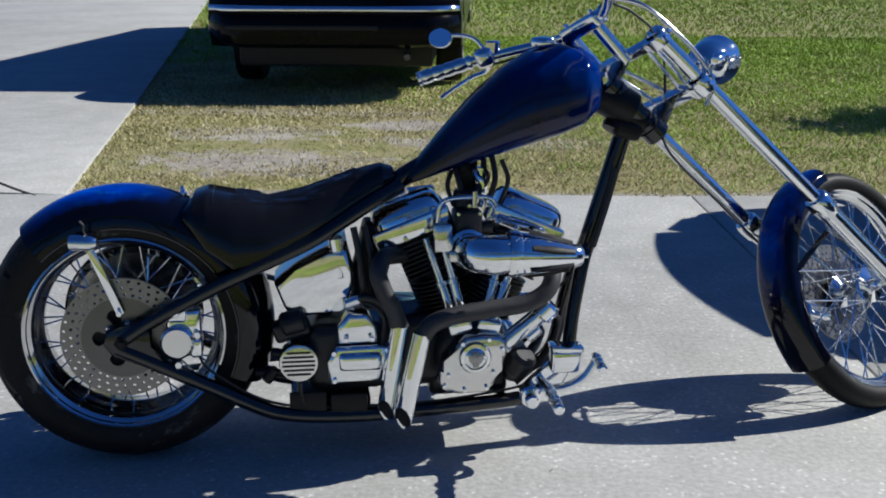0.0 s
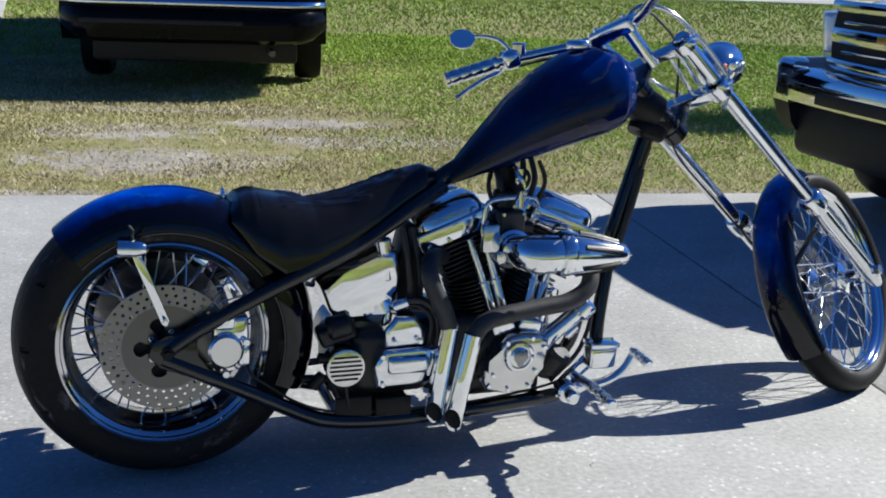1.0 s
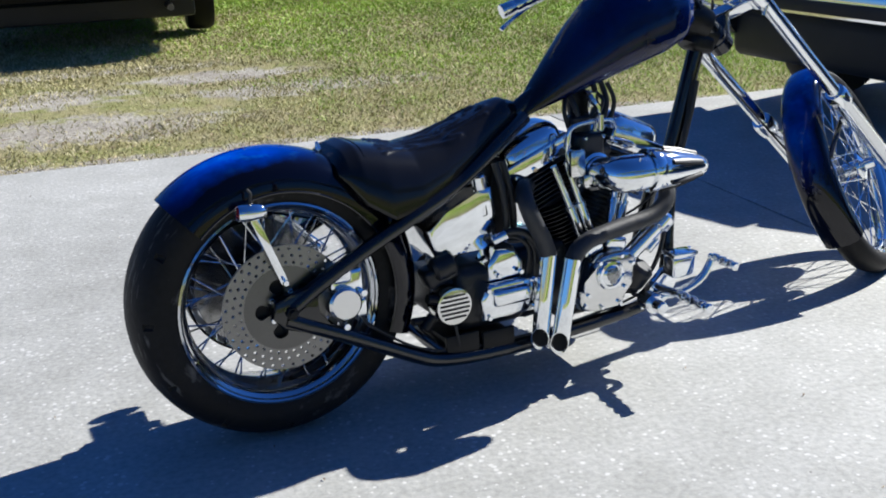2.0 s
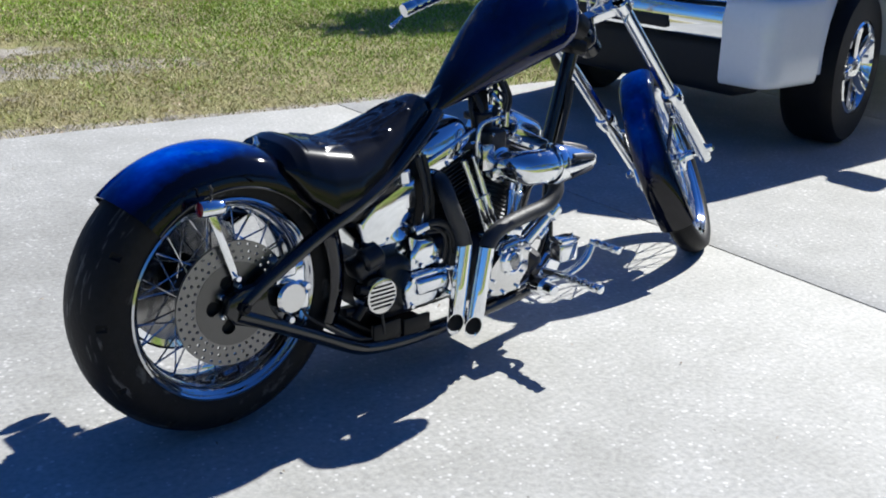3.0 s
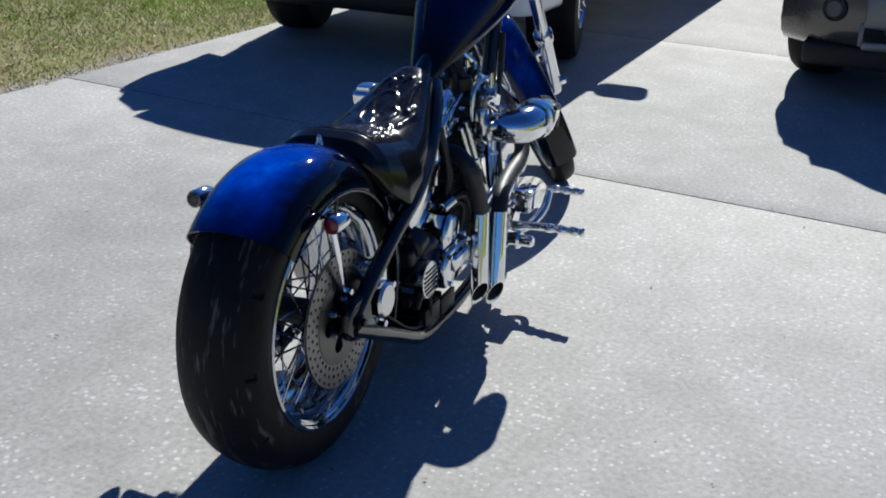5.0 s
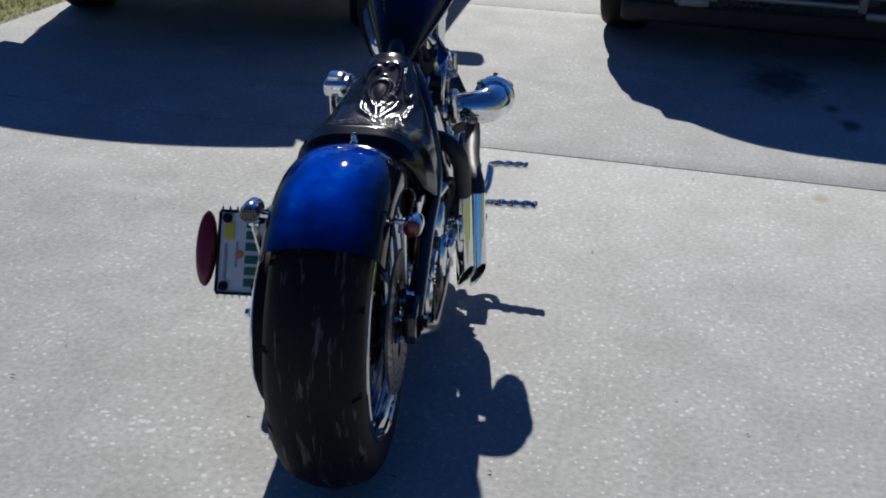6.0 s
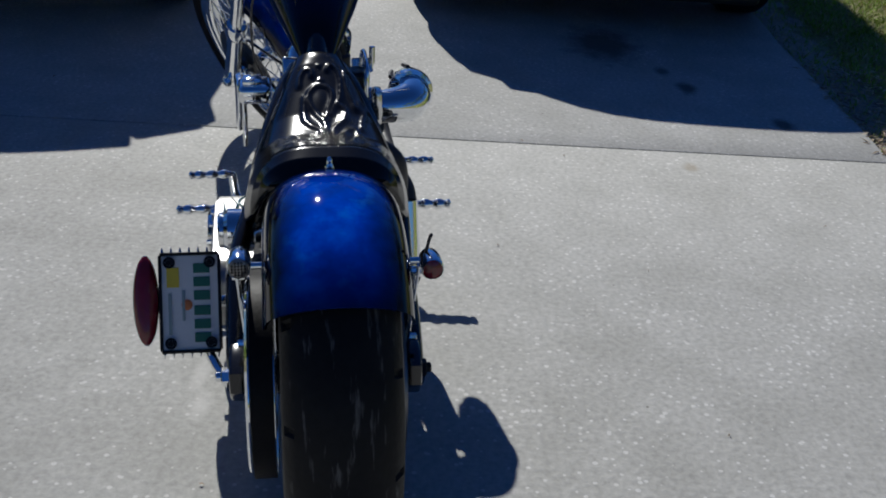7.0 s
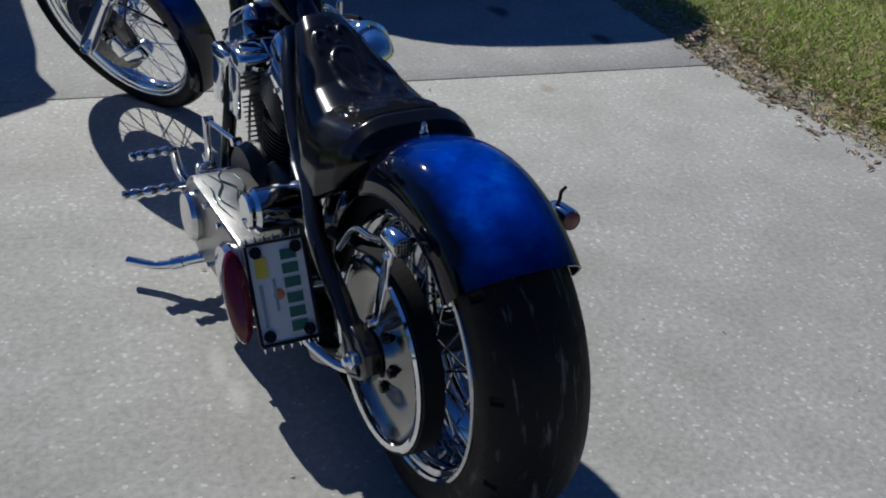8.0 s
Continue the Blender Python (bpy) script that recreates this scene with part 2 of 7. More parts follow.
def concrete_material():
    m, nt, p = nodes_of("weathered_concrete")
    broad, mid, fine = noise_of(nt, 0.55, 4.0), noise_of(nt, 4.5, 6.0), noise_of(nt, 60.0, 5.0)
    a = ramp(nt, broad.outputs[0], [(0.3, (0.42, 0.415, 0.39)), (0.7, (0.52, 0.515, 0.49))])
    b = ramp(nt, mid.outputs[0], [(0.32, (0.88, 0.88, 0.87)), (0.6, (1.0, 1.0, 1.0))])
    c = ramp(nt, fine.outputs[0], [(0.3, (0.78, 0.78, 0.77)), (0.65, (1.05, 1.05, 1.04))])
    col = mixed(nt, 1.0, mixed(nt, 1.0, a.outputs[0], b.outputs[0], "MULTIPLY"), c.outputs[0], "MULTIPLY")
    tc = nt.nodes.new("ShaderNodeTexCoord")
    v = add(nt, "ShaderNodeTexVoronoi", Scale=38.0)
    nt.links.new(tc.outputs["Object"], v.inputs["Vector"])
    lim = nt.nodes.new("ShaderNodeMath")
    lim.operation = "MULTIPLY_ADD"
    nt.links.new(mid.outputs[0], lim.inputs[0])
    lim.inputs[1].default_value, lim.inputs[2].default_value = 0.55, -0.10
    fl = nt.nodes.new("ShaderNodeMath")
    fl.operation = "LESS_THAN"
    nt.links.new(v.outputs["Distance"], fl.inputs[0])
    nt.links.new(lim.outputs[0], fl.inputs[1])
    flecks = mixed(nt, fl.outputs[0], col, mixed(nt, 0.55, col, (0.74, 0.73, 0.70)))
    dots = add(nt, "ShaderNodeTexVoronoi", Scale=5.0)
    nt.links.new(tc.outputs["Object"], dots.inputs["Vector"])
    pit = ramp(nt, dots.outputs["Distance"], [(0.010, (1, 1, 1)), (0.022, (0, 0, 0))])
    spotted = mixed(nt, pit.outputs[0], flecks, (0.13, 0.125, 0.11))

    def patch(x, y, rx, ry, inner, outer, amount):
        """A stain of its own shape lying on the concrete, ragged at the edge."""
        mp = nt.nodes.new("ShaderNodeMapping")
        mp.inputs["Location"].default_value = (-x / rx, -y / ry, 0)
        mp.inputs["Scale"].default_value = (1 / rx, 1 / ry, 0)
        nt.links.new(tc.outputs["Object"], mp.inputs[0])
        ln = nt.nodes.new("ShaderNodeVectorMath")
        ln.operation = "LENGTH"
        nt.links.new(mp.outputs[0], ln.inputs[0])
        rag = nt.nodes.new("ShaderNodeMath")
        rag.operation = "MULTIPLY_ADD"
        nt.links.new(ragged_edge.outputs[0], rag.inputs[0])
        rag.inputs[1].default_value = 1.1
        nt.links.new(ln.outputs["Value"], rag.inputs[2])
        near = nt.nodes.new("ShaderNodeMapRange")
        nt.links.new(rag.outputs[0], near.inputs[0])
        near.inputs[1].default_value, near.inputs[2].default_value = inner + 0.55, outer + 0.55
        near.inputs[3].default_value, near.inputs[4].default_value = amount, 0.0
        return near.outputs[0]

    ragged_edge = noise_of(nt, 9.0, 6.0, 0.65)
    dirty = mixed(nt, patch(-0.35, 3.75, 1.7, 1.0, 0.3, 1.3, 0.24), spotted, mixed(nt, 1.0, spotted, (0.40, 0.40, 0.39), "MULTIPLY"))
    for x, y, rx, ry, amount in ((1.72, 1.02, 0.09, 0.05, 0.8), (2.12, 1.33, 0.10, 0.05, 0.8), (2.35, 1.40, 0.08, 0.04, 0.7), (2.75, 1.62, 0.35, 0.20, 0.8), (1.20, 1.48, 0.05, 0.03, 0.5)):
        dirty = mixed(nt, patch(x, y, rx, ry, 0.4, 1.1, amount), dirty, (0.055, 0.052, 0.048) if x > 1.5 else (0.26, 0.21, 0.13))
    for x, y, rx, ry in ((-0.30, 2.86, 0.10, 0.022), (-0.42, 2.835, 0.07, 0.03), (0.62, 4.05, 0.10, 0.28), (0.45, 3.75, 0.05, 0.24)):
        dirty = mixed(nt, patch(x, y, rx, ry, 0.2, 1.0, 0.45 if y < 3 else 0.2), dirty, (0.66, 0.65, 0.62))
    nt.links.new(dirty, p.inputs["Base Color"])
    p.inputs["Roughness"].default_value = 0.78
    p.inputs["Specular IOR Level"].default_value = 0.35
    bp = add(nt, "ShaderNodeBump", Strength=0.45, Distance=0.004)
    nt.links.new(fine.outputs[0], bp.inputs["Height"])
    nt.links.new(bp.outputs[0], p.inputs["Normal"])
    return m


def ground_material():
    """Lawn soil, worn to pale sand in patches and along the edges of the concrete."""
    m, nt, p = nodes_of("lawn_soil")
    broad, mid, fine = noise_of(nt, 0.35, 4.0), noise_of(nt, 3.0, 6.0), noise_of(nt, 45.0, 5.0)
    a = ramp(nt, broad.outputs[0], [(0.35, (0.36, 0.315, 0.15)), (0.65, (0.215, 0.255, 0.07))])
    b = ramp(nt, mid.outputs[0], [(0.40, (0.41, 0.345, 0.21)), (0.62, (0.25, 0.275, 0.09))])
    c = ramp(nt, fine.outputs[0], [(0.3, (0.66, 0.66, 0.66)), (0.7, (1.15, 1.15, 1.15))])
    lawn = mixed(nt, 0.5, a.outputs[0], b.outputs[0])
    tc = nt.nodes.new("ShaderNodeTexCoord")
    worn = None
    for x, y, rx, ry in ((-1.20, 6.55, 0.95, 0.50), (-1.55, 7.70, 0.75, 0.45), (-0.30, 8.10, 0.75, 0.35), (-1.4, 8.75, 1.6, 0.22), (0.20, 7.35, 1.1, 0.35), (2.0, 0.62, 3.6, 0.26), (0.6, 5.62, 4.5, 0.22)):
        mp = nt.nodes.new("ShaderNodeMapping")
        mp.inputs["Location"].default_value = (-x / rx, -y / ry, 0)
        mp.inputs["Scale"].default_value = (1 / rx, 1 / ry, 0)
        nt.links.new(tc.outputs["Object"], mp.inputs[0])
        ln = nt.nodes.new("ShaderNodeVectorMath")
        ln.operation = "LENGTH"
        nt.links.new(mp.outputs[0], ln.inputs[0])
        near = nt.nodes.new("ShaderNodeMapRange")
        nt.links.new(ln.outputs["Value"], near.inputs[0])
        near.inputs[1].default_value, near.inputs[2].default_value = 0.35, 1.25
        near.inputs[3].default_value, near.inputs[4].default_value = 1.0, 0.0
        if worn is None:
            worn = near.outputs[0]
        else:
            mx = nt.nodes.new("ShaderNodeMath")
            mx.operation = "MAXIMUM"
            nt.links.new(worn, mx.inputs[0])
            nt.links.new(near.outputs[0], mx.inputs[1])
            worn = mx.outputs[0]
    broken = noise_of(nt, 6.5, 6.0, 0.65)
    cut = nt.nodes.new("ShaderNodeMath")
    cut.operation = "MULTIPLY_ADD"
    nt.links.new(worn, cut.inputs[0])
    cut.inputs[1].default_value = 0.42
    nt.links.new(broken.outputs[0], cut.inputs[2])
    mask = ramp(nt, cut.outputs[0], [(0.66, (0, 0, 0)), (0.80, (1, 1, 1))])
    sand = ramp(nt, mid.outputs[0], [(0.35, (0.33, 0.30, 0.25)), (0.65, (0.48, 0.44, 0.37))])
    col = mixed(nt, 1.0, mixed(nt, mask.outputs[0], lawn, sand.outputs[0]), c.outputs[0], "MULTIPLY")
    nt.links.new(col, p.inputs["Base Color"])
    p.inputs["Roughness"].default_value = 0.95
    p.inputs["Specular IOR Level"].default_value = 0.1
    bp = add(nt, "ShaderNodeBump", Strength=0.8, Distance=0.02)
    nt.links.new(fine.outputs[0], bp.inputs["Height"])
    nt.links.new(bp.outputs[0], p.inputs["Normal"])
    return m


def blade_material(name, stops):
    m, nt, p = nodes_of(name)
    g = nt.nodes.new("ShaderNodeNewGeometry")
    cr = ramp(nt, g.outputs["Random Per Island"], stops)
    n = noise_of(nt, 0.7, 3.0)
    sh = ramp(nt, n.outputs[0], [(0.35, (0.90, 0.90, 0.90)), (0.65, (1.4, 1.4, 1.4))])
    nt.links.new(mixed(nt, 1.0, cr.outputs[0], sh.outputs[0], "MULTIPLY"), p.inputs["Base Color"])
    p.inputs["Roughness"].default_value = 0.6
    p.inputs["Specular IOR Level"].default_value = 0.25
    return m


M_CONCRETE, M_GROUND = concrete_material(), ground_material()
M_FARGRASS = blade_material("far_green_grass", [(0.0, (0.11, 0.20, 0.012)), (0.5, (0.21, 0.33, 0.025)), (0.85, (0.26, 0.36, 0.04)), (1.0, (0.34, 0.38, 0.09))])
M_GRASS = blade_material("green_grass", [(0.0, (0.15, 0.27, 0.016)), (0.5, (0.27, 0.42, 0.032)), (0.85, (0.35, 0.46, 0.055)), (1.0, (0.46, 0.48, 0.14))])
M_DRY = blade_material("dry_grass", [(0.0, (0.20, 0.21, 0.06)), (0.4, (0.38, 0.34, 0.15)), (0.8, (0.52, 0.46, 0.26)), (1.0, (0.66, 0.58, 0.38))])
M_LEAF = blade_material("shrub_leaf", [(0.0, (0.03, 0.06, 0.015)), (0.6, (0.06, 0.11, 0.03)), (1.0, (0.12, 0.17, 0.05))])
M_LITTER = blade_material("dead_leaf", [(0.0, (0.12, 0.08, 0.045)), (0.5, (0.28, 0.19, 0.11)), (0.8, (0.42, 0.33, 0.22)), (1.0, (0.60, 0.52, 0.38))])
M_JOINT = surface("joint_filler", (0.11, 0.103, 0.085), 0.95, vary=0.4, fine=80, coarse=6, spec=0.1)


# ---------------------------------------------------------------- mesh tools
I4 = Matrix.Identity(4)


def part(name, bm, material, parent=None, label="", m=None, sharp=38.0):
    """Links a bmesh as one mesh object, under parent."""
    bmesh.ops.recalc_face_normals(bm, faces=bm.faces)
    me = bpy.data.meshes.new(name)
    bm.to_mesh(me)
    bm.free()
    for poly in me.polygons:
        poly.use_smooth = True
    me.set_sharp_from_angle(angle=radians(sharp))
    me.materials.append(material)
    ob = new(name, me)
    if parent is not None:
        ob.parent = parent
    if m is not None:
        ob.matrix_basis = m
    if label:
        ob["label"] = label
    return ob


def pieces(name, bm, material, parent, label=""):
    """Each separate shell of the bmesh as a part of its own."""
    todo, made = set(bm.verts), []
    while todo:
        seed = todo.pop()
        shell, edge = {seed}, [seed]
        while edge:
            v = edge.pop()
            for e in v.link_edges:
                o = e.other_vert(v)
                if o not in shell:
                    shell.add(o)
                    edge.append(o)
        todo -= shell
        one = bmesh.new()
        where = {v: one.verts.new(v.co) for v in sorted(shell, key=lambda q: q.index)}
        for f in {f for v in shell for f in v.link_faces}:
            one.faces.new([where[v] for v in f.verts])
        made.append(part(name, one, material, parent, label))
    bm.free()
    return made


def again(ob, m):
    """Another object on the same mesh, under the same parent."""
    o = ob.copy()
    scene.collection.objects.link(o)
    o.matrix_basis = m
    return o


def holder(name, m, label, category, group=""):
    ob = new(name)
    ob.matrix_basis = m
    return tagged(ob, label, category, group)


def axes(origin, z, x=None):
    """A frame at origin whose z runs along z."""
    z = Vector(z).normalized()
    x = Vector(x) if x is not None else (Vector((1, 0, 0)) if abs(z.x) < 0.9 else Vector((0, 1, 0)))
    y = z.cross(x).normalized()
    x = y.cross(z)
    return Matrix((x, y, z)).transposed().to_4x4() if origin is None else Matrix.Translation(origin) @ Matrix((x, y, z)).transposed().to_4x4()


def lathe(bm, prof, n=32, m=I4, closed=False):
    """Turns a profile of (radius, height) round the z axis of m."""
    rings = []
    for r, h in prof:
        if r < 1e-6:
            rings.append([bm.verts.new(m @ Vector((0, 0, h)))])
        else:
            rings.append([bm.verts.new(m @ Vector((r * math.cos(2 * math.pi * k / n), r * math.sin(2 * math.pi * k / n), h))) for k in range(n)])
    pairs = list(zip(rings, rings[1:])) + ([(rings[-1], rings[0])] if closed else [])
    for a, b in pairs:
        for k in range(n):
            q = (k + 1) % n
            if len(a) == 1 and len(b) == 1:
                continue
            if len(a) == 1:
                bm.faces.new((a[0], b[k], b[q]))
            elif len(b) == 1:
                bm.faces.new((a[k], b[0], a[q]))
            else:
                bm.faces.new((a[k], b[k], b[q], a[q]))
    return bm


def rod(bm, p0, p1, r, n=16, bev=0.0, r1=None):
    """A capped round bar from p0 to p1, with softened ends."""
    p0, p1 = Vector(p0), Vector(p1)
    h = (p1 - p0).length
    r1 = r if r1 is None else r1
    b = min(bev or r * 0.12, h * 0.3)
    return lathe(bm, [(0, 0), (r - b, 0), (r, b), (r1, h - b), (r1 - b, h), (0, h)], n, axes(p0, p1 - p0))


def spline(pts, sub=6):
    pts = [Vector(p) for p in pts]
    if len(pts) < 3:
        return pts
    out = []
    ext = [2 * pts[0] - pts[1]] + pts + [2 * pts[-1] - pts[-2]]
    for i in range(1, len(ext) - 2):
        a, b, c, d = ext[i - 1:i + 3]
        for k in range(sub):
            t = k / sub
            out.append(0.5 * ((2 * b) + (c - a) * t + (2 * a - 5 * b + 4 * c - d) * t * t + (3 * b - a - 3 * c + d) * t ** 3))
    out.append(pts[-1])
    return out


def tube(bm, pts, r, n=12, sub=6, squash=1.0, ends=True):
    """A round tube along a smooth line; r may be a list, one radius for each given point."""
    line = spline(pts, sub)
    radii = [r] * len(line) if not isinstance(r, (list, tuple)) else [float(v) for v in np.interp(np.linspace(0, len(r) - 1, len(line)), range(len(r)), r)]
    side, rings = None, []
    for i, p in enumerate(line):
        d = (line[min(i + 1, len(line) - 1)] - line[max(i - 1, 0)]).normalized()
        if side is None:
            side = d.orthogonal().normalized()
        side = (side - d * side.dot(d)).normalized()
        up = d.cross(side)
        rings.append([bm.verts.new(p + radii[i] * (math.cos(2 * math.pi * k / n) * side + squash * math.sin(2 * math.pi * k / n) * up)) for k in range(n)])
    for a, b in zip(rings, rings[1:]):
        for k in range(n):
            bm.faces.new((a[k], a[(k + 1) % n], b[(k + 1) % n], b[k]))
    if ends:
        bm.faces.new(rings[0])
        bm.faces.new(rings[-1])
    return bm


def box(bm, size, m=I4, bev=0.004, seg=2):
    """A box with rounded edges, centred on m."""
    made = bmesh.ops.create_cube(bm, size=1.0)["verts"]
    for v in made:
        v.co = Vector((v.co.x * size[0], v.co.y * size[1], v.co.z * size[2]))
    if bev:
        edges = list({e for v in made for e in v.link_edges})
        res = bmesh.ops.bevel(bm, geom=edges, offset=min(bev, min(size) * 0.45), segments=seg, affect="EDGES", profile=0.5)
        made = list({v for f in res["faces"] for v in f.verts} | {v for v in made if v.is_valid})
    bmesh.ops.transform(bm, matrix=m, verts=made)
    return bm


def loft(bm, rings, caps=True):
    """Skins closed rings of equal length."""
    rows = [[bm.verts.new(Vector(p)) for p in ring] for ring in rings]
    n = len(rows[0])
    for a, b in zip(rows, rows[1:]):
        for k in range(n):
            bm.faces.new((a[k], a[(k + 1) % n], b[(k + 1) % n], b[k]))
    if caps:
        bm.faces.new(rows[0])
        bm.faces.new(list(reversed(rows[-1])))
    return bm


def prism(bm, outline, y0, y1, m=I4, bev=0.0, seg=2):
    """An outline in x and z pushed from y0 to y1."""
    a = [bm.verts.new(m @ Vector((x, y0, z))) for x, z in outline]
    b = [bm.verts.new(m @ Vector((x, y1, z))) for x, z in outline]
    n = len(outline)
    fs = [bm.faces.new(a), bm.faces.new(list(reversed(b)))]
    for k in range(n):
        bm.faces.new((a[k], b[k], b[(k + 1) % n], a[(k + 1) % n]))
    if bev:
        edges = list({e for f in fs for e in f.edges})
        bmesh.ops.bevel(bm, geom=edges, offset=bev, segments=seg, affect="EDGES", profile=0.5)
    return bm


def lerp(xs, ys, x):
    return float(np.interp(x, xs, ys))


# ---------------------------------------------------------------- ground and drive
def ground_sheet():
    bm = bmesh.new()
    xs = sorted(set([-400, -150, -60, -30] + [round(-16 + 0.5 * k, 2) for k in range(81)] + [40, 80, 180, 400]))
    grid = []
    for y in xs:
        row = []
        for x in xs:
            h = -0.035 + 0.018 * noise.noise(Vector((x * 0.5, y * 0.5, 0.3)))
            row.append(bm.verts.new((x, y, h)))
        grid.append(row)
    for a, b in zip(grid, grid[1:]):
        for k in range(len(a) - 1):
            bm.faces.new((a[k], a[k + 1], b[k + 1], b[k]))
    return tagged(part("ground", bm, M_GROUND), "dry sandy lawn soil with patchy grass", "ground", kind="structure")


ground_sheet()

NEAR_Y, FAR_Y, SKEW = 0.71, 5.52, 0.035


def near_edge(x):
    """The lawn edge of the driveway, which opens out towards the street."""
    return NEAR_Y - 0.15 * max(0.0, 1.4 - x)


def ragged(n, a, b, amount, seed):
    """A line from a to b with a crumbling edge."""
    pts = []
    for k in range(n + 1):
        t = k / n
        p = Vector(a).lerp(Vector(b), t)
        d = (Vector(b) - Vector(a)).normalized()
        s = Vector((-d.y, d.x))
        p = p + s * amount * noise.noise(Vector((t * (Vector(b) - Vector(a)).length * 1.7, seed, 0)))
        pts.append((p.x, p.y))
    return pts


def slab(outline, top=0.0, thick=0.12, bev=0.006):
    bm = bmesh.new()
    up = [bm.verts.new((x, y, top)) for x, y in outline]
    dn = [bm.verts.new((x, y, top - thick)) for x, y in outline]
    f = bm.faces.new(up)
    n = len(outline)
    for k in range(n):
        bm.faces.new((up[k], dn[k], dn[(k + 1) % n], up[(k + 1) % n]))
    bm.faces.new(list(reversed(dn)))
    bmesh.ops.bevel(bm, geom=list(f.edges), offset=bev, segments=2, affect="EDGES", profile=0.5)
    return bm


drive = tagged(new("driveway"), "weathered pale grey concrete driveway with dark joints", "driveway", kind="structure")
JOINTS = [-7.5, 1.40, 3.98, 6.52, 9.05, 11.6, 14.1]        # where each joint would meet y = 0; they run square to the far edge
for x0, x1 in zip(JOINTS, JOINTS[1:]):
    x0, x1 = x0 + 0.004, x1 - 0.004
    far = ragged(14, (x1 - SKEW * (FAR_Y + SKEW * x1), FAR_Y + SKEW * x1), (x0 - SKEW * (FAR_Y + SKEW * x0), FAR_Y + SKEW * x0), 0.03, x0)
    near = ragged(14, (x0 - SKEW * near_edge(x0), near_edge(x0)), (x1 - SKEW * near_edge(x1), near_edge(x1)), 0.025, x1 + 5)
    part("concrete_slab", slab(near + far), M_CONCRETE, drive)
bm = bmesh.new()
for x in JOINTS[1:-1]:
    mid = (FAR_Y + NEAR_Y) / 2
    box(bm, (0.044, FAR_Y - NEAR_Y + 0.1, 0.05), pose(x - SKEW * mid, mid, -0.037, 0, 0, math.degrees(SKEW)), 0.0)
part("joint_filler", bm, M_JOINT, drive, "dark soil-filled joint")
branch = tagged(new("side_drive"), "pale concrete side drive with a crack across it", "driveway", kind="structure")
part("concrete_slab", slab([(-7.4, 5.32), (-3.62, 5.425), (-3.1, 5.02 + 0.56), (-2.06, 5.47), (-2.69, 8.6), (-3.83, 14.0), (-7.2, 30.0), (-14.5, 30.0), (-8.5, 9.0)], -0.004), M_CONCRETE, branch)
bm = bmesh.new()
tube(bm, [(-3.6, 6.9, -0.004), (-3.0, 6.35, -0.0035), (-2.75, 5.98, -0.0035), (-2.45, 5.66, -0.0035), (-2.2, 5.42, -0.004)], 0.012, 6, 4, 0.25)
part("crack", bm, M_JOINT, branch, "dark crack")


def on_concrete(x, y):
    if near_edge(x) < y < FAR_Y + SKEW * x and -7.5 < x < 13.9:
        return True
    if y > 5.2:
        right = lerp([5.47, 8.6, 14.0, 30.0], [-2.06, -2.69, -3.83, -7.2], y)
        left = lerp([5.3, 9.0, 30.0], [-7.4, -8.5, -14.5], y)
        return left < x < right
    return False


def sandy(x, y):
    d = ((x + 1.25) / 0.95) ** 2 + ((y - 6.9 - 0.25 * (x + 1.25)) / 0.75) ** 2
    return d + 0.9 * noise.noise(Vector((x * 1.8, y * 1.8, 4.0)))


def blades(name, count, zone, material, label, tall, keep, seed):
    """Single grass blades, each a bent sliver, spread over a stretch of lawn."""
    rng = np.random.RandomState(seed)
    x0, x1, y0, y1 = zone
    verts, faces = [], []
    made = 0
    while made < count:
        x, y = x0 + (x1 - x0) * rng.rand(), y0 + (y1 - y0) * rng.rand() ** 1.25
        if on_concrete(x, y) or rng.rand() > keep(x, y):
            made += 0.25
            continue
        made += 1
        a, h = rng.rand() * 2 * math.pi, tall * (0.5 + rng.rand())
        w = 0.0018 + 0.0018 * rng.rand() + 0.0005 * max(0.0, y - 6)
        dx, dy, lean = math.cos(a), math.sin(a), h * (0.5 + 1.6 * rng.rand())
        b = rng.rand() * 2 * math.pi
        lx, ly = lean * math.cos(b), lean * math.sin(b)
        i = len(verts)
        z = -0.030
        verts += [(x - dx * w, y - dy * w, z), (x + dx * w, y + dy * w, z), (x + dx * w * 0.7 + lx * 0.4, y + dy * w * 0.7 + ly * 0.4, z + h * 0.65),
                  (x - dx * w * 0.7 + lx * 0.4, y - dy * w * 0.7 + ly * 0.4, z + h * 0.65), (x + lx, y + ly, z + h)]
        faces += [(i, i + 1, i + 2, i + 3), (i + 3, i + 2, i + 4)]
    me = bpy.data.meshes.new(name)
    me.from_pydata(verts, [], faces)
    me.materials.append(material)
    return tagged(new(name, me), label, "grass", kind="stuff")


def greenness(x, y):
    return min(1.0, max(0.0, 0.10 + 0.28 * (x - 0.5) + 0.13 * (y - 6.8) + 0.6 * noise.noise(Vector((x * 0.9, y * 0.9, 7))) + 0.35 * noise.noise(Vector((x * 2.7, y * 2.7, 3)))))


def bare(x, y):
    s = min(sandy(x, y), ((x + 0.3) / 0.9) ** 2 + ((y - 8.1) / 0.40) ** 2 + 0.8 * noise.noise(Vector((x * 2.1, y * 2.1, 9.0))))
    edge = min(1.0, 0.25 + max(0.0, y - 5.5) * 0.9) if y > 3 else 1.0
    clump = 0.65 + 0.75 * max(0.0, 0.45 + noise.noise(Vector((x * 3.3, y * 3.3, 1.5))))
    return (0.10 if s < 0.55 else 0.40 if s < 1.0 else 1.0) * edge * min(1.0, clump)


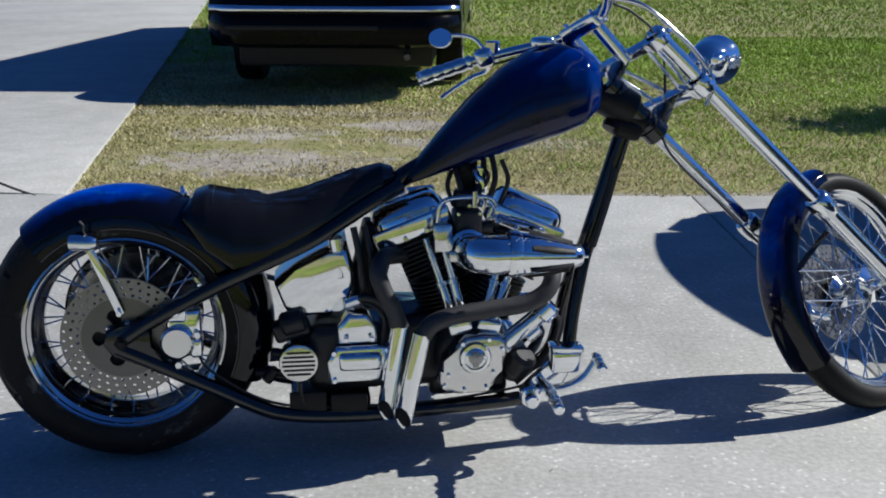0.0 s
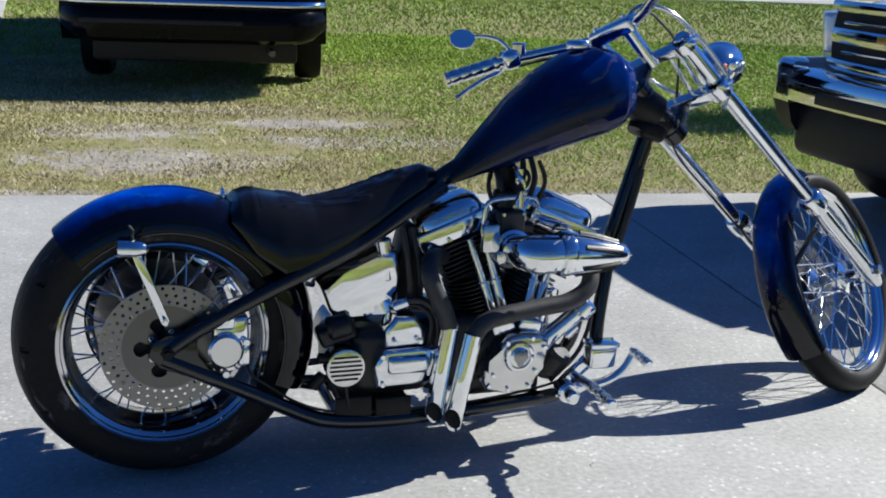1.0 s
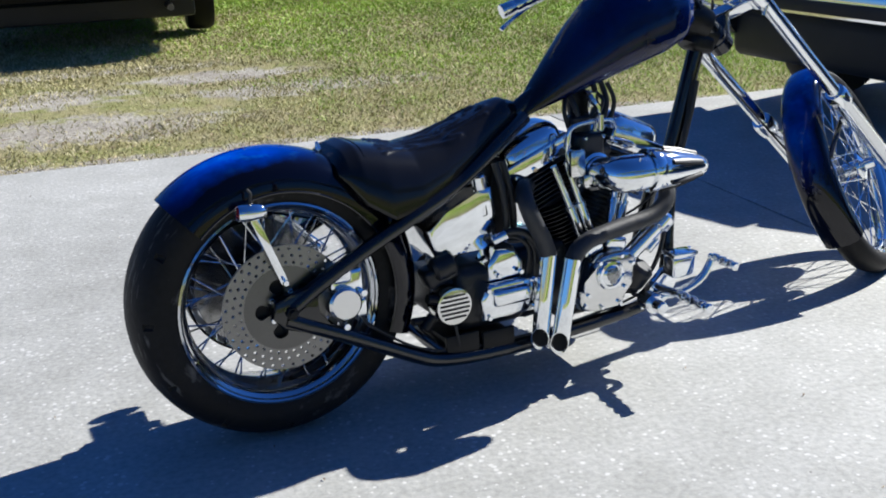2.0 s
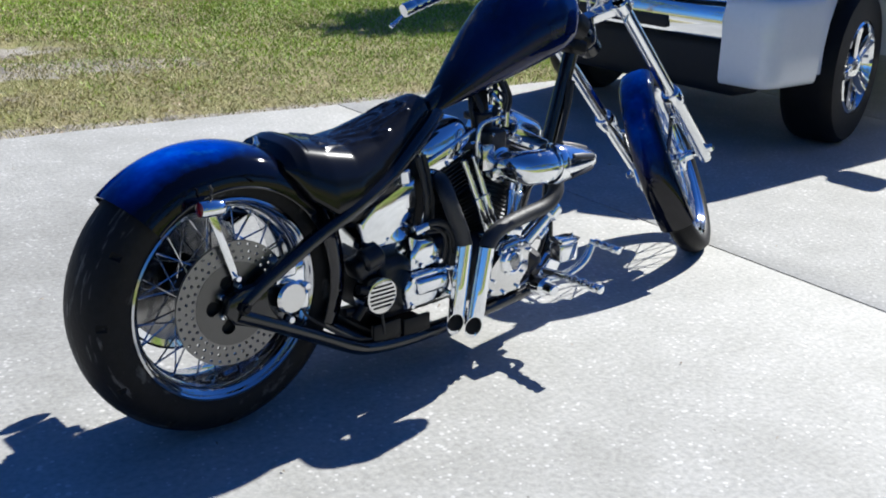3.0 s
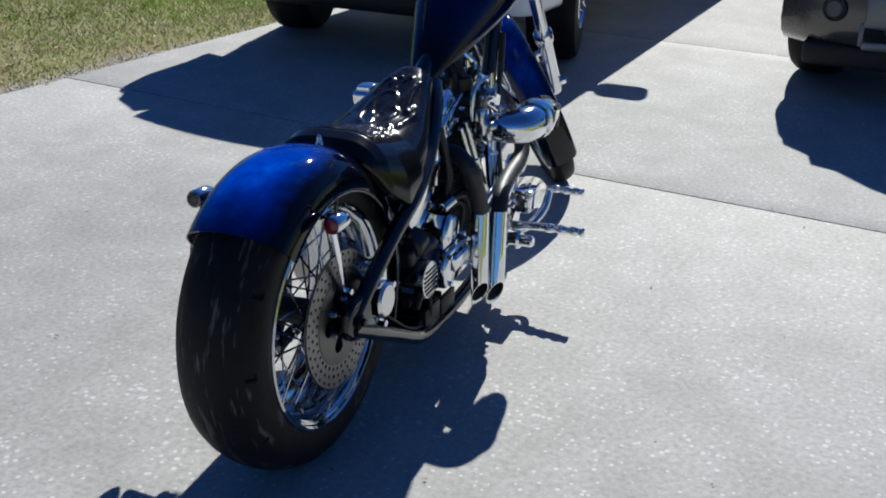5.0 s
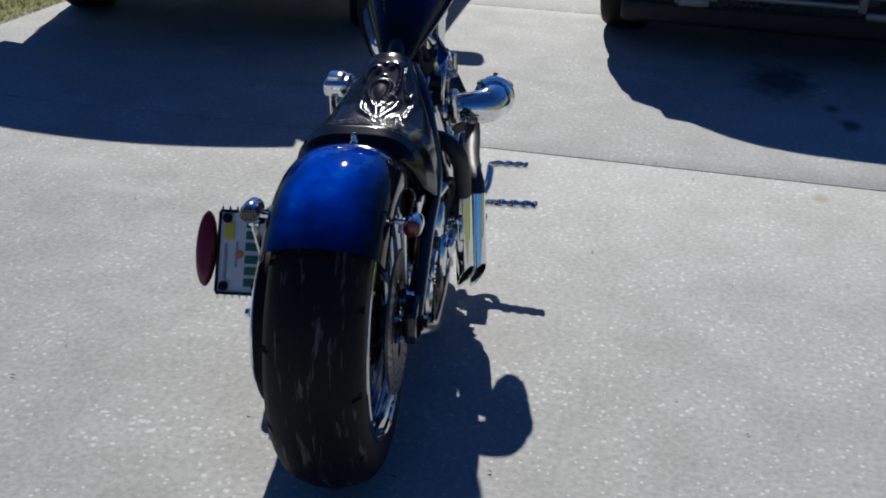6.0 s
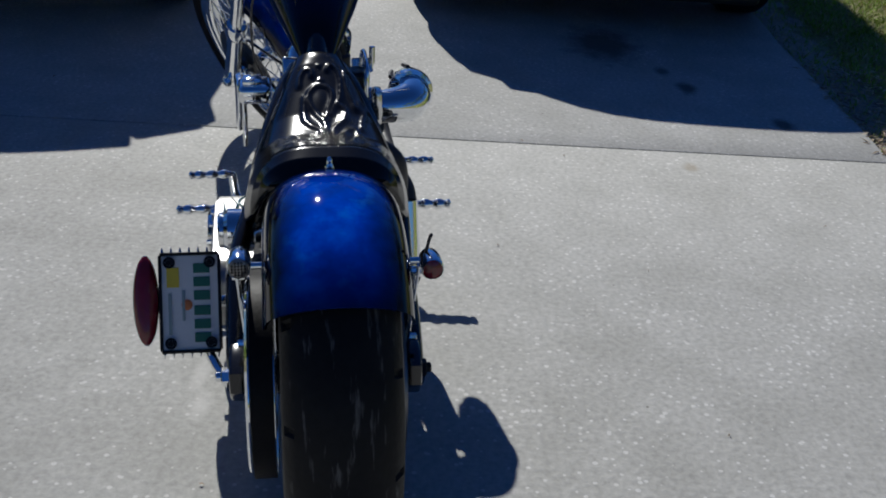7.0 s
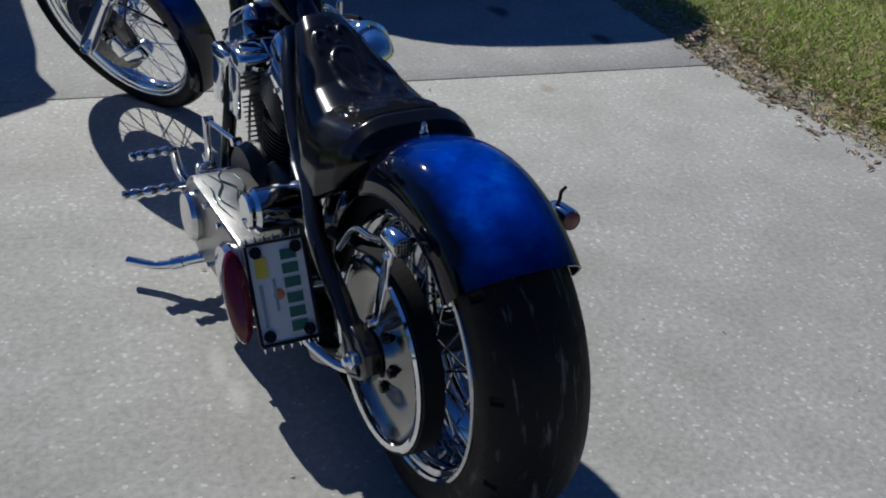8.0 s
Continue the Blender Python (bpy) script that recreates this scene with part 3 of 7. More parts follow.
blades("green_grass", 190000, (-3.0, 9.0, 5.3, 17.0), M_GRASS, "short green lawn grass in sun", 0.026, lambda x, y: greenness(x, y) * bare(x, y), 3)
blades("far_grass", 130000, (-14.0, 30.0, 12.5, 37.0), M_FARGRASS, "far green lawn in sun", 0.055, lambda x, y: 0.8, 11)
blades("dry_grass", 130000, (-3.2, 6.0, 5.3, 14.0), M_DRY, "dry straw-coloured lawn grass", 0.018, lambda x, y: (1 - 0.75 * greenness(x, y)) * bare(x, y), 4)
def verge(x, y):
    bald = 0.22 if y > 0.42 + 0.16 * noise.noise(Vector((x * 1.7, 3.0, 0.0))) else 1.0
    return bald * max(0.0, min(1.0, (x + 2.5) / 3.0)) * max(0.0, min(1.0, (y + 3.2) / 2.0)) * max(0.0, min(1.0, (9.5 - x) / 3.0)) * (0.75 + 0.5 * noise.noise(Vector((x, y, 2))))


blades("verge_grass", 90000, (-2.5, 9.5, -3.2, 0.8), M_GRASS, "green verge grass beside the driveway", 0.028, verge, 5)
blades("dry_verge_grass", 40000, (-2.0, 7.0, -1.2, 0.8), M_DRY, "dry grass along the driveway edge", 0.022, lambda x, y: verge(x, y) * min(1.0, max(0.1, (y + 1.2) / 1.4)), 6)


def litter(name, count, zones, label, seed, size=1.0):
    rng = np.random.RandomState(seed)
    verts, faces = [], []
    for k in range(count):
        x0, x1, y0, y1 = zones[k % len(zones)]
        x, y, a = x0 + (x1 - x0) * rng.rand(), y0 + (y1 - y0) * rng.rand(), rng.rand() * 6.3
        ln, w = size * (0.012 + 0.02 * rng.rand()), size * (0.003 + 0.005 * rng.rand())
        c, s = math.cos(a), math.sin(a)
        z = 0.002 if on_concrete(x, y) else 0.0
        i = len(verts)
        for u, v, h in ((-1, 0, 0), (0, -1, 0.003), (1, 0, 0.001), (0, 1, 0.004)):
            verts.append((x + c * u * ln - s * v * w, y + s * u * ln + c * v * w, z + h))
        faces.append((i, i + 1, i + 2, i + 3))
    me = bpy.data.meshes.new(name)
    me.from_pydata(verts, [], faces)
    me.materials.append(M_LITTER)
    return tagged(new(name, me), label, "leaf litter", kind="stuff")


litter("leaf_litter", 900, [(-2.0, 3.0, 5.6, 8.0), (-2.0, 2.0, 5.5, 6.4), (0.4, 2.6, 0.15, 0.75), (0.4, 2.6, 0.35, 0.72)], "small dead leaves scattered on the lawn edge", 8)
litter("verge_litter", 420, [(0.2, 1.9, 0.30, 0.70), (0.9, 2.6, 0.40, 0.72), (0.2, 2.6, 0.05, 0.60)], "brown dead leaves along the driveway edge", 18, 1.15)
litter("twig_litter", 90, [(-2.5, 3.0, 0.9, 5.3)], "tiny dry twigs and leaf bits on the concrete", 9, 0.38)


# ---------------------------------------------------------------- far surroundings
def tree(x, y, h, r, seed, count):
    rng = random.Random(seed)
    ob = holder("tree", pose(x, y, -0.05, 0, 0, 40 * seed), "unseen leafy tree with a grey-brown trunk", "tree", "far trees")
    bm = bmesh.new()
    tube(bm, [(0, 0, 0), (0.05, 0.03, h * 0.3), (0.1, -0.05, h * 0.6), (0.05, 0.1, h * 0.88)], [0.24, 0.18, 0.12, 0.04], 10, 5)
    tips = []
    for k in range(9):
        a, z0 = 0.7 * k + rng.random(), h * (0.32 + 0.05 * k)
        tip = (r * 0.75 * math.cos(a), r * 0.75 * math.sin(a), z0 + h * 0.2)
        tips.append(tip)
        tube(bm, [(0.06, 0, z0), (tip[0] * 0.5, tip[1] * 0.5, z0 + h * 0.1), tip], [0.09, 0.05, 0.02], 6, 4)
    part("trunk", bm, M_BARK, ob)
    bm = bmesh.new()
    for k in range(count):
        t = tips[k % len(tips)]
        m = Matrix.Translation((t[0] + rng.gauss(0, r * 0.3), t[1] + rng.gauss(0, r * 0.3), t[2] + rng.gauss(0.1 * h, h * 0.1))) @ Euler((rng.random() * 6.3, rng.random() * 6.3, rng.random() * 6.3)).to_matrix().to_4x4()
        s = 0.13 + 0.12 * rng.random()
        bm.faces.new([bm.verts.new(m @ Vector(p)) for p in ((-s, 0, 0), (0, -0.45 * s, 0.1 * s), (s, 0, 0), (0, 0.45 * s, 0.1 * s))])
    part("crown", bm, M_LEAF, ob)
    return ob


# trees out of view, added to darken chrome reflections and cover some sky
kinds = [tree(-20, -14, 8, 3.4, 1, 1500), tree(-6, -17, 9, 3.8, 2, 1500), tree(8, 48, 11, 4.4, 3, 1500)]
for k, (x, y) in enumerate(((-30, -4), (-27, 9), (-25, 21), (-13, -16), (2, -16), (9, -18), (17, -16), (25, -17), (33, -12), (-10, 46), (24, 46), (38, 42), (34, 4), (36, 18))):
    copy_thing(kinds[k % 3], pose(x, y, -0.05, 0, 0, 67 * k))
young = tree(7.35, 9.30, 2.6, 0.80, 4, 1500)
tagged(young, "young leafy tree in the lawn shading the grass", "tree", "yard trees")
bm = bmesh.new()
box(bm, (160, 5.0, 0.06), pose(10, 39.5, 0.0, 0, 0, -6), 0.01)
tagged(part("road", bm, M_CONCRETE), "pale far street beyond the lawn", "road", kind="structure")


# ---------------------------------------------------------------- parked vehicles
def wheel_parts(ob, x, y, r, w, out, spokes, rim_mat, depth=0.05, steer=0.0):
    """A road wheel at x, y: tyre, rim with open spokes, brake inside. out: side that faces outwards."""
    m = axes((x, y, r), (-out * math.sin(radians(steer)), out * math.cos(radians(steer)), 0))
    bm = bmesh.new()
    ri = r * 0.60
    lathe(bm, [(ri, -w / 2), (ri + 0.03, -w / 2 - 0.004), (r * 0.93, -w / 2 + 0.004), (r * 0.985, -w / 2 + 0.03), (r, -w / 4), (r, w / 4), (r * 0.985, w / 2 - 0.03), (r * 0.93, w / 2 - 0.004),
               (ri + 0.03, w / 2 + 0.004), (ri, w / 2)], 56, m, True)
    tyre = part("wheel", bm, M_RUBBER, ob, "black tyre on a bright rim")
    bm = bmesh.new()
    lathe(bm, [(ri - 0.004, w / 2 - 0.002), (ri - 0.014, w / 2 + 0.004), (ri - 0.03, w / 2 - 0.02), (ri - 0.035, -w / 2 + 0.01), (ri - 0.004, -w / 2)], 48, m)
    for k in range(spokes):
        a = 2 * math.pi * k / spokes
        for off in (-0.16, 0.16):
            p0 = m @ Vector((0.06 * math.cos(a + off), 0.06 * math.sin(a + off), w / 2 - depth + 0.02))
            p1 = m @ Vector(((ri - 0.025) * math.cos(a + off * 0.75), (ri - 0.025) * math.sin(a + off * 0.75), w / 2 - 0.012))
            tube(bm, [p0, (p0 + p1) / 2, p1], [0.028, 0.022, 0.028], 8, 3, 0.6)
    lathe(bm, [(0, w / 2 - depth + 0.055), (0.045, w / 2 - depth + 0.05), (0.075, w / 2 - depth + 0.03), (0.085, w / 2 - depth), (0, w / 2 - depth)], 24, m)
    part("rim", bm, rim_mat, tyre, "bright alloy rim")
    bm = bmesh.new()
    lathe(bm, [(0, w / 2 - 0.13), (ri - 0.04, w / 2 - 0.13), (ri - 0.04, w / 2 - 0.16), (0, w / 2 - 0.16)], 32, m)
    part("brake_backing", bm, M_DARK, tyre, "dark brake inside the rim")


def arch(cx, cz, r, a0, a1, n=14):
    return [(cx + r * math.cos(radians(a0 + (a1 - a0) * k / n)), cz + r * math.sin(radians(a0 + (a1 - a0) * k / n))) for k in range(n + 1)]


def shell(bm, outline, W, nose, taper, crown, floor_z, power=3.5):
    """A car body: a side outline carried across the width, its nose rounded in plan and its top edges drawn in."""
    rings = []
    for k in range(17):
        u = math.sin((-1 + 2 * k / 16) * math.pi / 2)
        a = abs(u)
        ring = []
        for x, z in outline:
            f = max(0.0, min(1.0, (x + nose) / nose))
            px = x - f * a ** power * taper * (1 + 1.2 * max(0.0, min(1.0, (z - floor_z) / 0.12)))
            pz = z - crown * a ** 6 * max(0.0, min(1.0, (z - floor_z) / 0.12))
            py = u * W * (1 - 0.07 * max(0.0, min(1.0, (z - floor_z + 0.15) / 0.3)))
            ring.append((px, py, pz))
        rings.append(ring)
    return loft(bm, rings)


def drawn_in(bm, low, high, f):
    """Leans the sides of a cab inwards towards its roof."""
    for v in bm.verts:
        v.co.y *= 1 - f * max(0.0, min(1.0, (v.co.z - low) / (high - low)))


def pickup(m):
    """Full-size pickup, nose along +x, nose at x = 0."""
    ob = holder("pickup_truck", m, "white full-size pickup truck with a chrome bumper parked on the driveway", "truck")
    W, fx, rx, wr = 0.985, -0.88, -4.40, 0.392
    out = [(-0.16, 0.76), (-0.14, 0.92), (-0.18, 1.02), (-0.34, 1.10), (-1.55, 1.22), (-1.62, 1.24), (-5.72, 1.24), (-5.76, 1.0), (-5.74, 0.5), (rx - 0.6, 0.46)]
    out += arch(rx, 0.44, 0.50, 180, 0) + [(rx + 0.62, 0.40), (fx - 0.62, 0.40)] + arch(fx, 0.46, 0.50, 187, -7) + [(fx + 0.52, 0.40), (-0.3, 0.40), (-0.22, 0.5)]
    bm = bmesh.new()
    shell(bm, out, W, 0.75, 0.26, 0.12, 1.0, 2.2)
    part("body", bm, M_WHITEPAINT, ob, "white painted body")
    bm = bmesh.new()
    prism(bm, [(-1.75, 1.22), (-2.25, 1.80), (-2.7, 1.88), (-3.6, 1.86), (-3.75, 1.80), (-3.8, 1.22)], -0.86, 0.86, bev=0.05, seg=3)
    drawn_in(bm, 1.22, 1.88, 0.22)
    part("cab", bm, M_WHITEPAINT, ob)
    for s in (-1, 1):
        bm = bmesh.new()
        prism(bm, [(-1.98, 1.30), (-2.36, 1.74), (-2.80, 1.79), (-2.80, 1.30)], s * 0.858, s * 0.868)
        drawn_in(bm, 1.22, 1.88, 0.22)
        part("window", bm, M_GLASS, ob, "dark tinted side window")
        bm = bmesh.new()
        prism(bm, [(-2.88, 1.30), (-2.88, 1.79), (-3.55, 1.78), (-3.66, 1.30)], s * 0.858, s * 0.868)
        drawn_in(bm, 1.22, 1.88, 0.22)
        part("window", bm, M_GLASS, ob, "dark tinted side window")
        bm = bmesh.new()
        box(bm, (0.12, 0.26, 0.17), pose(-1.84, s * 1.05, 1.17), 0.05, 3)
        rod(bm, (-1.80, s * 0.84, 1.14), (-1.84, s * 1.00, 1.16), 0.045)
        part("side_mirror", bm, M_TRIM, ob, "black door mirror")
        bm = bmesh.new()
        box(bm, (0.10, 0.26, 0.20), pose(-0.285, s * 0.80, 0.91, 0, 6, s * 32), 0.02, 3)
        lamp = part("headlamp", bm, M_LENS, ob, "clear headlamp")
        bm = bmesh.new()
        box(bm, (0.08, 0.07, 0.18), pose(-0.375, s * 0.925, 0.91, 0, 0, s * 60), 0.015, 2)
        part("turn_lens", bm, M_AMBER, lamp, "amber corner lens")
        for wx in (fx, rx):
            wheel_parts(ob, wx, s * 0.82, wr, 0.265, s, 5, M_CHROME, 0.05, 14.0 if wx == fx else 0.0)
        # bumper end below the lamp: painted on one side, chrome over a black valance on the other
        low = ((0.355, 0.035), (0.36, 0.016), (0.375, 0.004), (0.40, 0.0), (0.55, -0.003)) if s > 0 else ((0.40, 0.10), (0.41, 0.06), (0.45, 0.03), (0.55, 0.0))
        high = ((0.553, -0.003), (0.60, -0.004), (0.72, 0.002), (0.75, 0.010), (0.762, 0.022), (0.766, 0.045))
        for levels, paint, label in (((low + high, M_WHITEPAINT, "white painted bumper corner"),) if s > 0 else
                                     ((low, M_TRIM, "black valance corner"), (high, M_CHROME, "chrome bumper corner"))):
            bm = bmesh.new()
            rings = []
            for z, a in levels:
                plan = [(-0.040 - a, s * 0.745)]
                for k in range(11):
                    q = math.pi / 2 * k / 10
                    plan.append((-0.22 + (0.166 - a) * math.cos(q) ** 0.8, s * (0.865 + (0.130 - a) * math.sin(q) ** 0.8)))
                plan += [(-0.455, s * (1.0 - a)), (-0.455, s * 0.92), (-0.2, s * 0.90), (-0.13, s * 0.745)]
                rings.append([(x, y, z) for x, y in plan])
            loft(bm, rings)
            part("bumper_end", bm, paint, ob, label)
    bm = bmesh.new()
    rings = []
    for k in range(25):
        y = -0.745 + 1.49 * k / 24
        x = 0.0 - 0.040 * (y / 0.8) ** 4
        rings.append([(x - 0.05, y, 0.55), (x - 0.01, y, 0.565), (x + 0.005, y, 0.66), (x - 0.012, y, 0.705), (x - 0.06, y, 0.725), (x - 0.16, y, 0.73), (x - 0.16, y, 0.56)])
    loft(bm, rings)
    bumper = part("bumper", bm, M_CHROME, ob, "chrome front bumper")
    bm = bmesh.new()
    box(bm, (0.02, 0.9, 0.06), pose(0.0, 0, 0.61), 0.008)
    part("plate_recess", bm, M_TRIM, bumper, "black recess")
    bm = bmesh.new()
    box(bm, (0.26, 1.60, 0.27), pose(-0.24, 0, 0.42), 0.06, 3)
    part("valance", bm, M_TRIM, ob, "black lower valance")
    bm = bmesh.new()
    rings = []
    for k in range(17):
        y = -0.68 + 1.36 * k / 16
        x = -0.105 - 0.11 * (y / 0.68) ** 2
        rings.append([(x, y, 0.76), (x + 0.015, y, 0.90), (x - 0.005, y, 1.035), (x - 0.08, y, 1.035), (x - 0.08, y, 0.76)])
    loft(bm, rings)
    grille = part("grille", bm, M_DARK, ob, "black grille opening")
    for z, h in ((0.765, 0.05), (0.905, 0.07), (1.045, 0.05)):
        bm = bmesh.new()
        rings = []
        for k in range(17):
            y = -0.69 + 1.38 * k / 16
            x = -0.080 - 0.11 * (y / 0.68) ** 2
            rings.append([(x - 0.05, y, z - h / 2), (x - 0.008, y, z - h / 2), (x, y, z - h / 4), (x, y, z + h / 4), (x - 0.008, y, z + h / 2), (x - 0.05, y, z + h / 2)])
        loft(bm, rings)
        part("grille_bar", bm, M_CHROME, grille, "chrome grille bar")
    for z in (0.832, 0.972):
        bm = bmesh.new()
        box(bm, (0.03, 0.90, 0.014), pose(-0.115, 0, z), 0.004, 1)
        part("grille_bar", bm, M_CHROME, grille, "thin grille slat")
    bm = bmesh.new()
    box(bm, (0.03, 0.22, 0.035), pose(-0.06, 0, 0.915), 0.006)
    box(bm, (0.03, 0.085, 0.075), pose(-0.058, 0, 0.915), 0.006)
    part("badge", bm, M_GOLD, grille, "plain gold badge")
    bm = bmesh.new()
    box(bm, (5.2, 1.4, 0.22), pose(-2.9, 0, 0.58), 0.03)
    part("underbody", bm, M_TRIM, ob, "dark chassis under the body")
    for s in (-1, 1):
        bm = bmesh.new()
        prism(bm, arch(fx, 0.44, 0.47, 180, 0), s * 0.55, s * 0.60)
        part("wheel_well", bm, M_DARK, ob, "dark wheel well")
    return ob


# nose points along -x of the place, driver's side towards the motorcycle
pickup(pose(2.130, 4.516, 0, 0, 0, 186))


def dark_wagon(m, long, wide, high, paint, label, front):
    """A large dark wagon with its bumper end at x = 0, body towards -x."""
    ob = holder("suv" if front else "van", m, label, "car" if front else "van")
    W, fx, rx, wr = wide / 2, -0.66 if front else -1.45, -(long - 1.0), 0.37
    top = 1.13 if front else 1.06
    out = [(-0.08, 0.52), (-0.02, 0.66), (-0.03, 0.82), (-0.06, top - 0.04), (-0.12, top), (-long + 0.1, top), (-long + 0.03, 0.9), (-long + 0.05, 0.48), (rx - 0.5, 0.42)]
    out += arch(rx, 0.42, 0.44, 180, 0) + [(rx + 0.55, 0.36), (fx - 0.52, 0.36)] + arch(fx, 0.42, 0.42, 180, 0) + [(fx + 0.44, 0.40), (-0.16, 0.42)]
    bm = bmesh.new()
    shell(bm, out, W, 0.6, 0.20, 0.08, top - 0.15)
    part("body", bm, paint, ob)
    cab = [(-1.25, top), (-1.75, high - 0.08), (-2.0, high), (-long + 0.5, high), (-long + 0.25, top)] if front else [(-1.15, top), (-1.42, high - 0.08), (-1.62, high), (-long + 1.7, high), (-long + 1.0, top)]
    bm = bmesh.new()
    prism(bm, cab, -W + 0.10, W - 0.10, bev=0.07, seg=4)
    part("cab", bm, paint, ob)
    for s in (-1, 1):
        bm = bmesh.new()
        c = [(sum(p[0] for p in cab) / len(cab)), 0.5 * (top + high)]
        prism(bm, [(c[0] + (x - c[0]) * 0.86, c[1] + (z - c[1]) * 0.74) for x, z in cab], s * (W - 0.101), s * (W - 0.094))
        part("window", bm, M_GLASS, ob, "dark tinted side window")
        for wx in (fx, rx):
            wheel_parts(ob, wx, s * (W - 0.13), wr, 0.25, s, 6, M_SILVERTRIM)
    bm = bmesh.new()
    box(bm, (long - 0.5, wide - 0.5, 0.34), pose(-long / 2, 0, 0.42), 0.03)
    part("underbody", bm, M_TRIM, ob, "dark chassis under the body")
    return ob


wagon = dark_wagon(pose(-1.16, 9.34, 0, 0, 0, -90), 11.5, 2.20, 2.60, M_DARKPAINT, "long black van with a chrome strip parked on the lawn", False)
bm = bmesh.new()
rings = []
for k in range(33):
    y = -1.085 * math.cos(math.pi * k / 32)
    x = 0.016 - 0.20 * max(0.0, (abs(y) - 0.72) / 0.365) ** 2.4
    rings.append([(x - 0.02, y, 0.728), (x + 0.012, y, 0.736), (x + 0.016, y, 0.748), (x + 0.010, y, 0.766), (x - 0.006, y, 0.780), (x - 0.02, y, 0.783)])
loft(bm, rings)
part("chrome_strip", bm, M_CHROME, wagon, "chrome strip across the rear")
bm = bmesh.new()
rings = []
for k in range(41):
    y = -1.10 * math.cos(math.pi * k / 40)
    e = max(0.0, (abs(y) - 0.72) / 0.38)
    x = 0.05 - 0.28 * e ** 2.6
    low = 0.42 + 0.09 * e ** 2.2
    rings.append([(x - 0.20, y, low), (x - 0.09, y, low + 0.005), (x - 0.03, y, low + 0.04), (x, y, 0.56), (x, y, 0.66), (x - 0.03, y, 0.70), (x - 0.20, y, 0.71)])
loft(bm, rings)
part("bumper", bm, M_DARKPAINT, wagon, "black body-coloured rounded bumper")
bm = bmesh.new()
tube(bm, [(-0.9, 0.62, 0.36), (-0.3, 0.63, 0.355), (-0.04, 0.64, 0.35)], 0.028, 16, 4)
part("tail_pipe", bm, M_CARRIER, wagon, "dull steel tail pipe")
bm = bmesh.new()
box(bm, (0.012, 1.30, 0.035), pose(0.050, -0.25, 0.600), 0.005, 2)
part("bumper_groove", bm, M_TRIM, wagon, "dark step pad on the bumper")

jeep = dark_wagon(pose(2.98, 1.64, 0, 0, 0, 180), 4.6, 1.92, 1.78, M_BRONZE, "dark pewter sport utility vehicle with a silver bumper insert", True)
bm = bmesh.new()
rings = []
for k in range(41):
    y = -0.93 + 1.86 * k / 40
    x = 0.05 - 0.10 * max(0.0, abs(y) - 0.40) - 1.1 * max(0.0, abs(y) - 0.66) ** 2
    rings.append([(x - 0.2, y, 0.25), (x - 0.10, y, 0.255), (x - 0.03, y, 0.30), (x, y, 0.36), (x, y, 0.60), (x - 0.03, y, 0.66), (x - 0.2, y, 0.68)])
loft(bm, rings)
front_bumper = part("bumper", bm, M_BRONZE, jeep, "pewter painted front bumper")
bm = bmesh.new()
box(bm, (0.20, 1.60, 0.12), pose(-0.12, 0, 0.225), 0.03, 3)
part("chin_spoiler", bm, M_TRIM, jeep, "black plastic chin under the bumper")
bm = bmesh.new()
box(bm, (0.04, 0.62, 0.20), pose(0.040, 0, 0.460), 0.012, 2)
part("air_intake", bm, M_DARK, front_bumper, "black lower air opening")
bm = bmesh.new()
box(bm, (0.05, 0.66, 0.028), pose(0.052, 0, 0.346), 0.011, 3)
for s in (-1, 1):
    prism(bm, [(0.0, 0.30), (0.052, 0.315), (0.066, 0.40), (0.066, 0.56), (0.02, 0.58)], s * 0.325, s * 0.365, bev=0.010)
    box(bm, (0.045, 0.15, 0.040), pose(0.036, s * 0.440, 0.300, 0, 0, s * -8), 0.010, 2)
    box(bm, (0.045, 0.15, 0.150), pose(0.040, s * 0.440, 0.455, 0, 0, s * -8), 0.014, 3)
    box(bm, (0.045, 0.030, 0.110), pose(0.026, s * 0.520, 0.345, 0, 0, s * -8), 0.010, 2)
part("bumper_insert", bm, M_SILVERTRIM, front_bumper, "silver bumper insert round the openings")
for s in (-1, 1):
    bm = bmesh.new()
    box(bm, (0.03, 0.140, 0.062), pose(0.036, s * 0.440, 0.350, 0, 0, s * -8), 0.008, 2)
    part("tow_slot", bm, M_DARK, front_bumper, "small black slot")
    bm = bmesh.new()
    lathe(bm, [(0, 0.012), (0.035, 0.010), (0.046, 0.0), (0.050, -0.02), (0, -0.02)], 24, axes((0.026, s * 0.66, 0.450), (1, s * 0.2, 0)))
    part("fog_lamp", bm, M_FOG, front_bumper, "round dull fog lamp")
    bm = bmesh.new()
    lathe(bm, [(0.049, 0.004), (0.058, 0.006), (0.062, -0.010), (0.049, -0.014)], 28, axes((0.026, s * 0.66, 0.450), (1, s * 0.2, 0)), True)
    part("fog_bezel", bm, M_TRIM, front_bumper, "black lamp bezel")
    bm = bmesh.new()
    box(bm, (0.05, 0.30, 0.16), pose(-0.06, s * 0.67, 0.80, 0, 0, s * 14), 0.02, 3)
    part("headlamp", bm, M_LENS, jeep, "clear headlamp")
for k in range(7):
    bm = bmesh.new()
    box(bm, (0.03, 0.07, 0.22), pose(-0.022, -0.30 + 0.1 * k, 0.80), 0.01)
    part("grille_slot", bm, M_DARK, jeep, "black grille slot")


